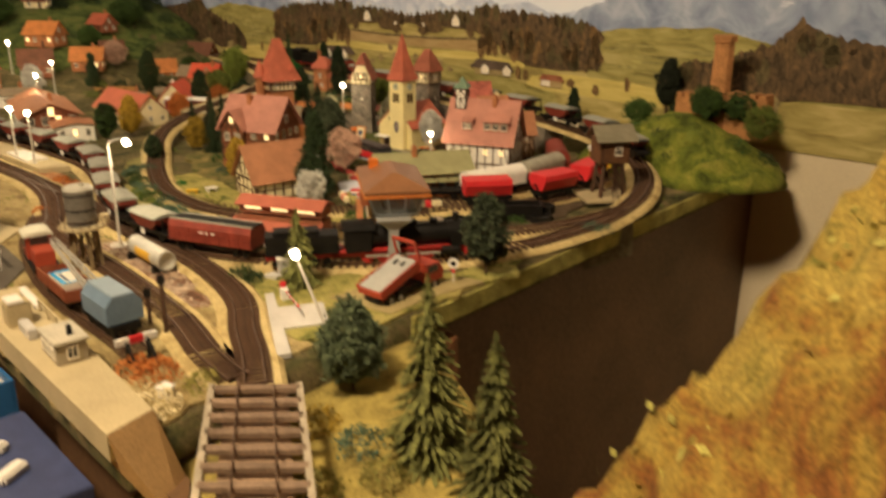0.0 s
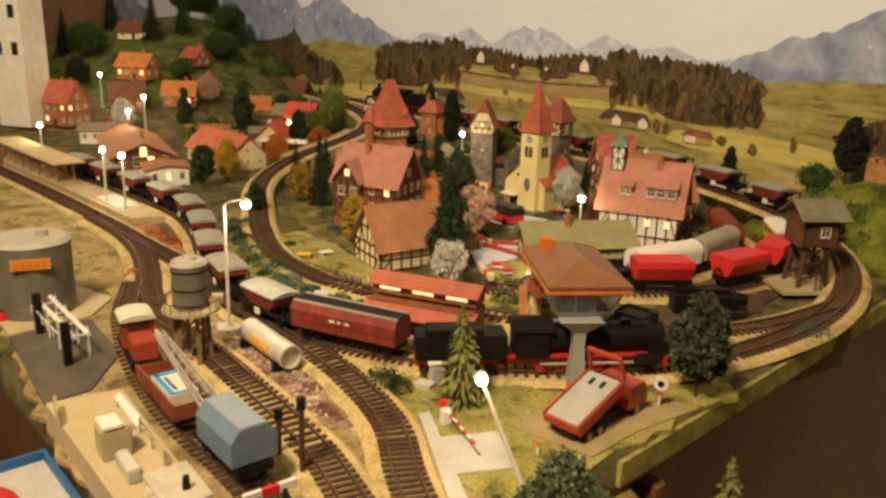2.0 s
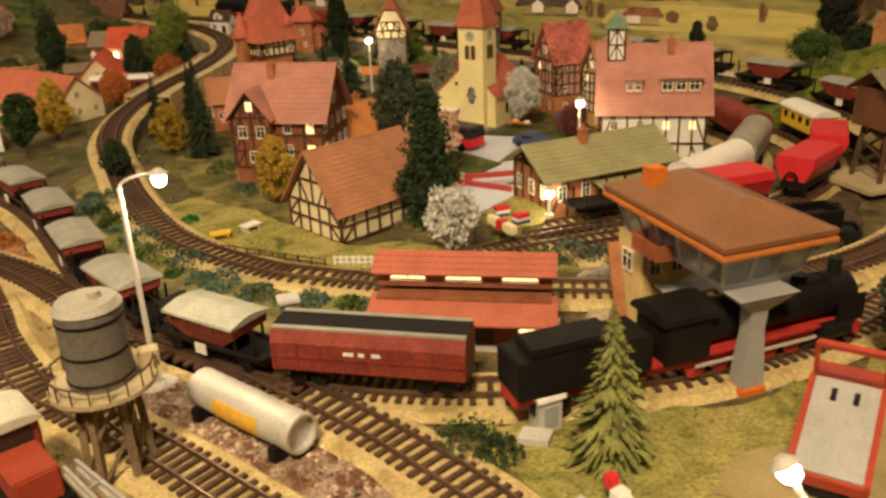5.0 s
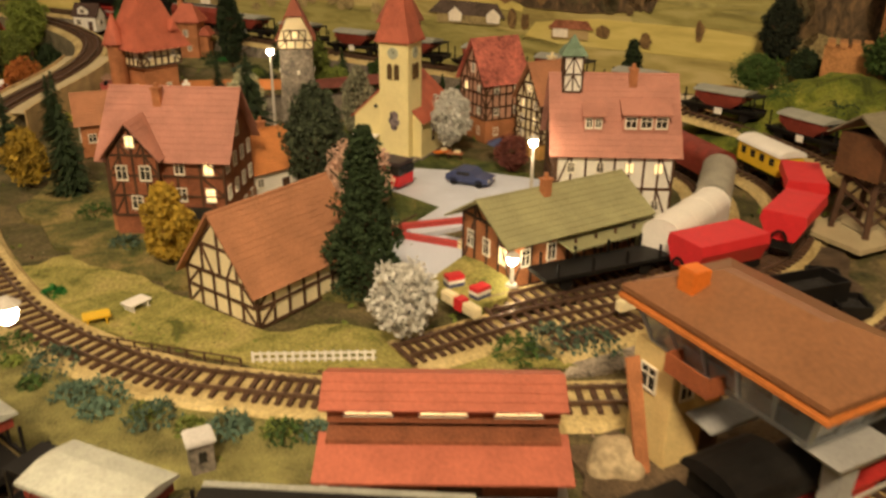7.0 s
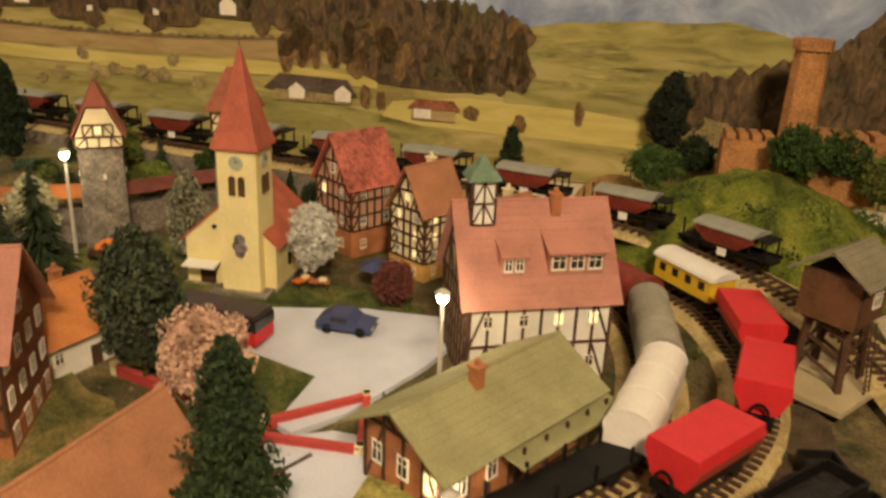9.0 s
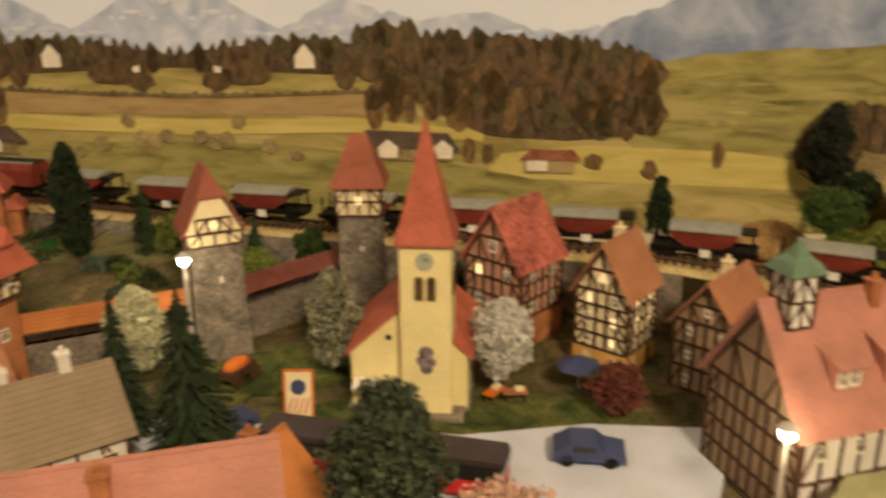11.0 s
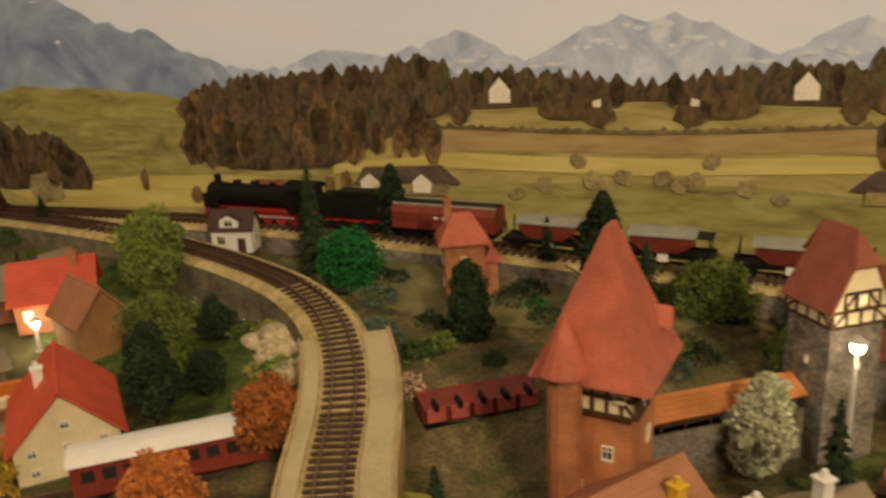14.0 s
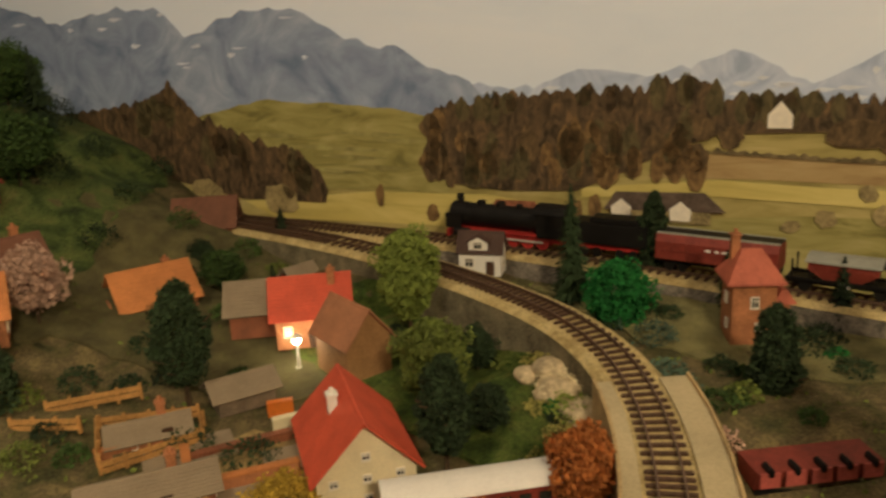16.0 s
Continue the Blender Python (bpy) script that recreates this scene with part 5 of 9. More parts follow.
sh = house("small half-timbered signalman's house with a dark roof", -.397, 2.217, -32, .044, .026, .026, .018, M_WHITE, mat("slate_brown_roof", (0.075, 0.042, 0.03), 0.7, 0.2, 700, 50, 0.3), .060, "", 4, 1, wins=("f", "r"), chims=(), seed=23, wsize=(.010, .010), ov=.003)
bm = bmesh.new()
loft(bm, [[(-.011, yy, .028), (.009, yy, .028), (.009, yy, .037), (-.001, yy, .042), (-.011, yy, .037)] for yy in (-.0135, .002)])
part("dormer", bm, M_WHITE, sh)
window(sh, pose(-.001, -.0142, .033), .010, .008, False)
for s_ in (-1, 1):
    bm = bmesh.new()
    bar(bm, (-.001 + s_ * .012, -.006, .0365), (-.001, -.006, .0430), .018, .0014)
    part("dormer_roof", bm, mat("slate_brown_roof", (0.075, 0.042, 0.03)), sh)
house("thatched field hut beside the green meadow", -.575, 2.335, 30, .036, .030, .014, .014, M_WOODWALL, M_ROOFGREY, .03, "", 4, 1, wins=(), chims=(), seed=24, name="field_hut")
house("plain brown gabled barn with an orange-brown roof", -.552, 2.135, 112, .055, .046, .040, .028, mat("tan_brown_plaster", (0.34, 0.18, 0.07), 0.8, 0.2, 500, 50, 0.2), M_ROOFBROWN, None, "", 4, 1, wins=("f",), chims=(), seed=31)
house("grey wooden stable beside the farmyard", -.655, 2.120, 15, .050, .032, .018, .010, mat("weathered_grey_wood", (0.20, 0.15, 0.10), 0.85, 0.3, 700, 60, 0.4), M_ROOFGREY, None, "", 4, 1, wins=(), chims=(), seed=25, name="stable")

# brick tower house with half-hipped orange roof
bt = thing("brick_tower_house", pose(-.232, 2.000, .042, 0, 0, -20), "slim orange brick house with a red hipped roof", "house", "village houses")
bm = bmesh.new()
box(bm, .036, .034, .058, bevel=.0004)
part("wall", bm, M_BRICK, bt)
bm = bmesh.new()
loft(bm, [rr(.024, .022, .056), rr(.0235, .0215, .058), rr(.012, .006, .076), rr(.008, .0008, .082)])
part("roof", bm, M_ROOFRED, bt)
bm = bmesh.new()
box(bm, .014, .02, .036, .024, .0, 0)
part("stair_annex", bm, M_BRICK, bt)
bm = bmesh.new()
loft(bm, [rr(.010, .013, .0), rr(.002, .010, .012)])
bmesh.ops.transform(bm, matrix=Matrix.Translation((.026, 0, .036)), verts=bm.verts[:])
part("annex_roof", bm, M_ROOFRED, bt)
chimney(bt, -.012, .006, .070, .022, .007)
for m in (face_m("f", .036, .034), face_m("r", .036, .034), face_m("l", .036, .034)):
    window(bt, m @ pose(0, -.0008, .040), .007, .010, False)
    window(bt, m @ pose(.004, -.0008, .018), .006, .008, False)

# thatched hut between the back line and the backdrop
hut = thing("thatched_hut", pose(.432, 1.552, .0, 0, 0, -38), "low tan thatched hut beside the back line", "hut", "village houses")
bm = bmesh.new()
box(bm, .062, .040, .022, bevel=.001)
part("wall", bm, M_WOODWALL, hut)
bm = bmesh.new()
rings = []
for f, z in ((1.0, .020), (1.03, .023), (.86, .036), (.58, .047), (.22, .053)):
    rings.append([(.040 * f * math.cos(a) * (1.12 if abs(math.cos(a)) > .6 else 1), .028 * f * math.sin(a), z) for a in [k / 16 * math.tau for k in range(16)]])
loft(bm, rings)
part("thatch", bm, mottle(mat("tan_thatch", (0.36, 0.21, 0.08), 0.9, 0.3, 500, 60, 0.6), [(.20, .11, .04), (.34, .20, .075), (.44, .27, .11)], 60, (1, 1, .3), grain=.3), hut)

# castle ruin and hill on the corner
hill = bmesh.new()
R, N = 14, 40
rings = []
for i in range(R + 1):
    f = i / R
    rings.append([])
    for k in range(N):
        a = k / N * math.tau
        r = (1 - f) ** 0.8
        px, py = uv(-.57 + .19 * r * math.cos(a), 1.345 + .125 * r * math.sin(a))[:2]
        j = noise.noise((px * 22, py * 22, f * 3)) * .022 * (1 - f * .5)
        rings[-1].append((px + j, py + j, .10 * (f ** .8) + (0.010 * noise.noise((px * 45, py * 70, 5)) if 0 < i else -.0)))
loft(hill, rings)
tagged(finish("hill", hill, mottle(mat("bright_hill_flock", (0.22, 0.27, 0.03), 0.95, 0.4, 800, 35, 0.9, dist=0.003), [(.05, .065, .008), (.12, .15, .016), (.20, .22, .025), (.28, .27, .05)], 26, grain=.4), smooth=True), "steep green flocked corner hill below the castle", "hill", kind="structure")
castle = thing("castle_ruin", pose(*uv(-.53, 1.395, .060), 0, 0, UROT), "brown stone castle ruin with a slim tower", "castle")
castle.matrix_basis = castle.matrix_basis @ Matrix.Diagonal((1.15, 1, 1.08, 1))
M_CASTLE = mat("brown_castle_stone", (0.40, 0.19, 0.07), 0.9, 0.3, 400, 50, 0.7)
bm = bmesh.new()
cyl(bm, .017, .0145, .145, 0, 0, 0, 8)
cyl(bm, .0175, .0175, .010, 0, 0, .142, 8)
part("tower", bm, M_CASTLE, castle)
for dx, w, h in ((-.040, .045, .055), (.045, .06, .062)):
    bm = bmesh.new()
    box(bm, w, .032, h, dx, .004, 0, bevel=.001)
    for i in range(4):
        box(bm, w / 6, .034, .006, dx - w / 2 + w * (i + .5) / 4, .004, h)
    part("wall", bm, M_CASTLE, castle)
for i in range(3):
    bm = bmesh.new()
    box(bm, .004, .003, .010, .028 + i * .016, -.0125, .034)
    part("window", bm, M_PANE, castle)

# red freight shed with a raised roof
shed = thing("freight_shed", pose(-.128, .972, 0, 0, 0, -17), "red wooden freight shed with a raised clerestory roof", "shed")
bm = bmesh.new()
box(bm, .112, .036, .034)
part("wall", bm, M_WOODWALL, shed)
bm = bmesh.new()
box(bm, .112, .026, .012, 0, .004, .038)
part("clerestory", bm, M_WOODWALL, shed)
M_SHEDROOF = mat("tomato_red_roof", (0.42, 0.125, 0.075), 0.6, 0.15, 500, 40, 0.2)
bm = bmesh.new()
box(bm, .120, .030, .0018, 0, -.017, .0335, m=pose(0, 0, 0, 14), bevel=.0003)
part("lower_roof", bm, M_SHEDROOF, shed)
for s in (0, 180):
    bm = bmesh.new()
    roof_slope(bm, .118, .014, .007, .005, 4)
    bmesh.ops.transform(bm, matrix=Matrix.Translation((0, .004, .050)) @ pose(0, 0, 0, 0, 0, s), verts=bm.verts[:])
    part("upper_roof", bm, M_SHEDROOF, shed)
for i in range(3):
    window(shed, pose(-.036 + i * .036, -.0095, .0455), .024, .006, True)
bm = bmesh.new()
box(bm, .022, .0016, .020, .008, -.0188, .003)
part("sliding_door", bm, M_TIMBER, shed)
window(shed, pose(-.030, -.0190, .019), .022, .014, True)
window(shed, pose(.042, -.0190, .018), .014, .014, True)
bm = bmesh.new()
box(bm, .122, .046, .004, 0, 0, -.002)
part("plinth", bm, M_PAVE, shed)

# signal tower bridging the main line
sig = thing("signal_tower", pose(.010, .919, 0, 0, 0, 10.5), "signal tower with glazed cabin on a grey pillar and brown roof", "signal tower")
M_SIGWALL = mat("pale_yellow_plaster", (0.72, 0.55, 0.24), 0.8, 0.1, 600, 50, 0.15)
M_EAVE = mat("orange_brown_eave", (0.50, 0.17, 0.04), 0.55, 0.15, 500, 50, 0.1)
M_CABIN = mat("pale_blue_grey_cabin", (0.36, 0.40, 0.42), 0.5, 0.1, 500, 50, 0.05)
bm = bmesh.new()
box(bm, .034, .030, .066, -.008, .044, 0, bevel=.0005)
part("base_house", bm, M_SIGWALL, sig)
for xx in (-.016, .000):
    window(sig, pose(xx, .0285, .048), .009, .012, False)
window(sig, pose(-.0255, .046, .048, 0, 0, -90), .012, .014, False)
bm = bmesh.new()
box(bm, .012, .001, .024, .004, .0284, .002)
part("door", bm, M_TIMBER, sig)
bm = bmesh.new()
box(bm, .040, .018, .002, .002, .020, .033, m=pose(0, 0, 0, 6), bevel=.0005)
part("entrance_canopy", bm, M_GREYP, sig)
bm = bmesh.new()
loft(bm, [rr(.008, .006, 0), rr(.0050, .0042, .040), rr(.0055, .0048, .052), rr(.019, .012, .0638)])
bmesh.ops.transform(bm, matrix=Matrix.Translation((-.004, -.050, .0)), verts=bm.verts[:])
part("pillar", bm, M_GREYP, sig)
bm = bmesh.new()
box(bm, .018, .014, .006, -.004, -.050, -.001, bevel=.001)
part("pillar_foot", bm, M_ORANGE, sig)
bm = bmesh.new()
loft(bm, [rr(.0215, .045, .0635), rr(.0235, .047, .0665), rr(.0245, .048, .0685)])
part("cabin_floor", bm, M_CABIN, sig)
# outward-leaning mullions between floor and eave
bm = bmesh.new()
for k in range(6):
    yb, yt = -.047 + .0188 * k, -.0545 + .0218 * k
    for sx in (-1, 1):
        bar(bm, (sx * .0240, yb, .068), (sx * .0305, yt, .0885), .0020)
for k in range(1, 3):
    xb, xt = -.0240 + .016 * k, -.0305 + .0203 * k
    for sy in (-1, 1):
        bar(bm, (xb, sy * .047, .068), (xt, sy * .0545, .0885), .0020)
pieces("window_post", bm, M_CABIN, sig)
for sx in (-1, 1):
    bm = bmesh.new()
    loft(bm, [[(sx * .0240, y0, .0685), (sx * .0246, y0, .0685), (sx * .0306, y0 * 1.16, .0883), (sx * .0300, y0 * 1.16, .0883)] for y0 in (-.046, .046)])
    part("pane", bm, GLASS, sig)
    bm = bmesh.new()
    loft(bm, [[(x0, sx * .0468, .0685), (x0, sx * .0474, .0685), (x0 * 1.27, sx * .0546, .0883), (x0 * 1.27, sx * .0540, .0883)] for x0 in (-.0235, .0235)])
    part("pane", bm, GLASS, sig)
bm = bmesh.new()
box(bm, .030, .070, .016, .002, .004, .0687)
part("interior", bm, mat("cabin_interior", (0.13, 0.08, 0.04), 0.8, 0.3, 300, 60, 0), sig)
bm = bmesh.new()
box(bm, .010, .028, .0015, -.030, .012, .0655)
for y0 in (-.0015, .0255):
    box(bm, .010, .0012, .010, -.030, y0, .0655)
box(bm, .0012, .028, .010, -.0352, .012, .0655)
part("balcony", bm, mat("red_brown_balcony", (0.30, 0.09, 0.035), 0.6, 0.2, 500, 60, 0.15), sig)
bm = bmesh.new()
box(bm, .074, .124, .0034, 0, 0, .0885, bevel=.0008)
part("eave_board", bm, M_EAVE, sig)
M_SIGROOF = mat("brown_sheet_roof", (0.22, 0.10, 0.045), 0.4, 0.15, 400, 30, 0.15)
bm = bmesh.new()
loft(bm, [rr(.0350, .0600, .0921), rr(.0362, .0612, .0935), rr(.0362, .0612, .0962), rr(.003, .030, .110)])
part("roof", bm, M_SIGROOF, sig)
bm = bmesh.new()
box(bm, .011, .011, .016, -.018, .032, .097, bevel=.0006)
part("chimney", bm, M_ORANGE, sig)
bm = bmesh.new()
bar(bm, (-.034, .050, .060), (-.036, .030, .0), .008, .0015)
part("stairs", bm, M_BRICK, sig)

# wooden coaling tower
ct = thing("coaling_tower", pose(.308, 1.172, .008, 0, 0, 10), "dark wooden coaling tower on legs with a grey roof", "tower")
ct.matrix_basis = ct.matrix_basis @ Matrix.Diagonal((.95, .95, 1.04, 1))
bm = bmesh.new()
box(bm, .090, .070, .004)
part("base_slab", bm, M_CONC, ct)
for sx in (-.014, .014):
    for sy in (-.014, .014):
        bm = bmesh.new()
        bar(bm, (sx * 1.3, sy * 1.3, .003), (sx, sy, .055), .005)
        part("leg", bm, M_TIMBER, ct)
bm = bmesh.new()
for i in range(3):
    z = .012 + i * .014
    for s in (-1, 1):
        bar(bm, (-.016, s * .016, z), (.016, s * .016, z + .012), .002)
        bar(bm, (s * .016, -.016, z), (s * .016, .016, z + .012), .002)
pieces("brace", bm, M_TIMBER, ct)
bm = bmesh.new()
box(bm, .046, .042, .034, 0, 0, .052, bevel=.0006)
part("cabin", bm, mat("dark_plank_wall", (0.075, 0.035, 0.018), 0.8, 0.3, 600, 60, 0.3), ct)
for i in range(8):
    bm = bmesh.new()
    box(bm, .0012, .044, .034, -.0235, 0, .052) if i == 0 else box(bm, .0045, .0012, .032, -.021 + i * .0055, -.0215, .053)
    part("plank", bm, mat("ochre_planks", (0.11, 0.05, 0.02), 0.75, 0.25, 600, 60, 0.3), ct)
window(ct, pose(.004, -.0228, .070), .012, .012, False)
gable_roof(ct, .054, .052, .016, .086, mat("grey_green_tower_roof", (0.20, 0.18, 0.12), 0.8, 0.2, 600, 60, 0.3), .005, 6)
bm = bmesh.new()
for i in range(12):
    bar(bm, (-.004, -.030, .004 + i * .004), (.004, -.030, .004 + i * .004), .0008)
for s in (-.004, .004):
    bar(bm, (s, -.032, .002), (s, -.026, .054), .001)
part("ladder", bm, M_TIMBER, ct)

# ---- trees ----


def quads_mesh(name, quads, material):
    verts, faces = [], []
    for q in quads:
        n = len(verts)
        verts += q
        faces.append(tuple(range(n, n + len(q))))
    me = bpy.data.meshes.new(name)
    me.from_pydata(verts, [], faces)
    me.materials.append(material)
    return me


def leaf(rnd, p, s):
    a, b = rnd.uniform(0, math.tau), rnd.uniform(-1.2, 1.2)
    d = Vector((math.cos(a) * math.cos(b), math.sin(a) * math.cos(b), math.sin(b)))
    e = d.cross(Vector((rnd.uniform(-1, 1), rnd.uniform(-1, 1), rnd.uniform(-1, 1)))).normalized()
    p = Vector(p)
    return [tuple(p - d * s), tuple(p + e * s * .55), tuple(p + d * s), tuple(p - e * s * .55)]


def broad_crown(h, r, material, seed, shape="round", n=1500, size=.0022, low=.2, clumps=26):
    """A crown of leaf clumps with gaps; unit sizes in metres."""
    rnd = random.Random(seed)
    zc, hz = h * (1 + low) / 2, h * (1 - low) / 2
    cl = []
    for i in range(clumps):
        z = rnd.uniform(-1, 1)
        if shape == "round":
            k = math.sqrt(max(.05, 1 - z * z))
        elif shape == "egg":
            k = math.sqrt(max(.05, 1 - z * z)) * (1 - .25 * z)
        else:
            k = max(.12, (1 - z) / 2) ** .75
        a = rnd.uniform(0, math.tau)
        f = rnd.uniform(.45, .95)
        cl.append((Vector((r * k * f * math.cos(a), r * k * f * math.sin(a), zc + hz * z * .9)), rnd.uniform(.24, .42) * r))
    quads = []
    for i in range(n):
        c, cr = cl[i % len(cl)]
        v = Vector((rnd.gauss(0, 1), rnd.gauss(0, 1), rnd.gauss(0, 1))).normalized() * cr * rnd.uniform(.6, 1.05)
        quads.append(leaf(rnd, c + v, size * rnd.uniform(.7, 1.4)))
    for i in range(n):
        z = rnd.uniform(-1, 1)
        k = math.sqrt(max(.03, 1 - z * z)) * (1 - .25 * z * (shape == "egg")) if shape != "cone" else max(.08, (1 - z) / 2) ** .7
        a = rnd.uniform(0, math.tau)
        f = (.82 + .30 * noise.noise((math.cos(a) * 2.2 + seed, math.sin(a) * 2.2, z * 3.0))) * rnd.uniform(.75, 1.05)
        quads.append(leaf(rnd, (r * k * f * math.cos(a), r * k * f * math.sin(a), zc + hz * z), size * rnd.uniform(.7, 1.4)))
    return quads_mesh("crown", quads, material)


def needle_crown(h, r, material, seed, levels=24, low=.1, droop=.35, per=13):
    """Tiers of drooping needle sprays that narrow to the tip."""
    rnd = random.Random(seed)
    quads = []
    for i in range(levels):
        f = i / (levels - 1)
        z = h * (low + (1 - low) * f)
        rr_ = (r * (1 - f) ** .8 + .0012) * (1 - .12 * (i % 3))
        for k in range(max(4, int(per * (1 - f * .6)))):
            a = rnd.uniform(0, math.tau)
            L = rr_ * rnd.uniform(.75, 1.12)
            d = Vector((math.cos(a), math.sin(a), 0))
            s = Vector((-d.y, d.x, 0))
            for j in range(4):
                g0, g1 = j / 4, (j + 1.25) / 4
                p0 = d * L * g0 + Vector((0, 0, z - droop * L * g0 + .001 * rnd.uniform(-1, 1)))
                p1 = d * L * g1 + Vector((0, 0, z - droop * L * g1))
                w = (.0026 + .13 * L) * (1.1 - .6 * g0) * rnd.uniform(.7, 1.2)
                quads.append([tuple(p0 + s * w * .5), tuple(p0 - s * w * .5), tuple(p1 - s * w * .2 - Vector((0, 0, .0012))), tuple(p1 + s * w * .2)])
    return quads_mesh("crown", quads, material)


TRUNKS = {}


def trunk_mesh(h, r, limbs, seed):
    key = (h, r, limbs, seed)
    if key in TRUNKS:
        return TRUNKS[key]
    rnd = random.Random(seed)
    bm = bmesh.new()
    cyl(bm, r, r * .35, h, 0, 0, -.003, 8)
    for i in range(limbs):
        a = rnd.uniform(0, math.tau)
        z = h * rnd.uniform(.35, .8)
        L = h * rnd.uniform(.2, .4)
        bar(bm, (0, 0, z), (L * math.cos(a), L * math.sin(a), z + L * .6), r * .45)
    me = bpy.data.meshes.new("trunk")
    bm.to_mesh(me)
    bm.free()
    me.materials.append(M_BARK)
    TRUNKS[key] = me
    return me


CROWNS = {}


def tree(kind, x, y, h, r, z=None, rot=0):
    """kind: a row of TREES."""
    label, shape, material, low = TREES[kind]
    key = (kind, round(h, 3), round(r, 3))
    if key not in CROWNS:
        sd = len(CROWNS) + 3
        if shape == "needle":
            CROWNS[key] = needle_crown(h, r, material, sd, low=low, levels=max(18, int(h / .0030)), per=26)
        else:
            CROWNS[key] = broad_crown(h, r, material, sd, shape, n=int(900 + 1.5e6 * r * h), low=low, size=.0019 if h > .05 else .0015, clumps=34 if shape != "cone" else 46)
    t = thing("tree", pose(x, y, (ground_z(x, y) if z is None else z) - .001, 0, 0, rot), label, "tree", "scenery trees")
    share("trunk", trunk_mesh(round(h * .75, 3), max(.0014, h * .022), 6 if shape != "needle" else 0, 1), t)
    share("crown", CROWNS[key], t)
    return t


TREES = {
    "fir": ("dark green model fir tree", "needle", M_LEAFDK, .08),
    "spruce": ("bristly olive green model spruce", "needle", mat("olive_needles", (0.15, 0.155, 0.042), 0.85, 0.5, 900, 120, 0.0, jitter=0.3), .05),
    "column": ("dense dark green columnar conifer", "cone", M_LEAFDK, .05),
    "dark": ("dark green leafy model tree", "egg", M_LEAFDK, .22),
    "green": ("mid green leafy model tree", "round", M_LEAFGR, .25),
    "teal": ("grey-green leafy tree with pale leaf tips", "egg", mat("greygreen_foliage", (0.085, 0.11, 0.055), 0.8, 0.6, 900, 160, 0.0, jitter=0.5), .22),
    "lime": ("lime green leafy model tree", "round", M_LEAFLIME, .15),
    "gold": ("golden yellow autumn tree", "egg", M_LEAFYEL, .12),
    "rust": ("rust-coloured round autumn tree", "round", M_LEAFOR, .22),
    "blossom": ("white blossoming round tree", "round", M_BLOSSOM, .26),
    "pink": ("pale pink blossoming tree", "round", M_PINKBL, .25),
    "speckled": ("green tree speckled with white blossom", "egg", mat("speckled_foliage", (0.30, 0.30, 0.19), 0.8, 0.75, 500, 300, 0.0, jitter=0.5), .1),
    "red": ("dark red leafy small tree", "round", M_DRYTREE, .2),
    "poplar": ("nearly black slim poplar on a bare trunk", "egg", mat("blackish_foliage", (0.018, 0.024, 0.012), 0.85, 0.4, 900, 120, 0.0), .30),
    "bright": ("bright emerald green round tree", "round", M_LEAFBR, .05),
}
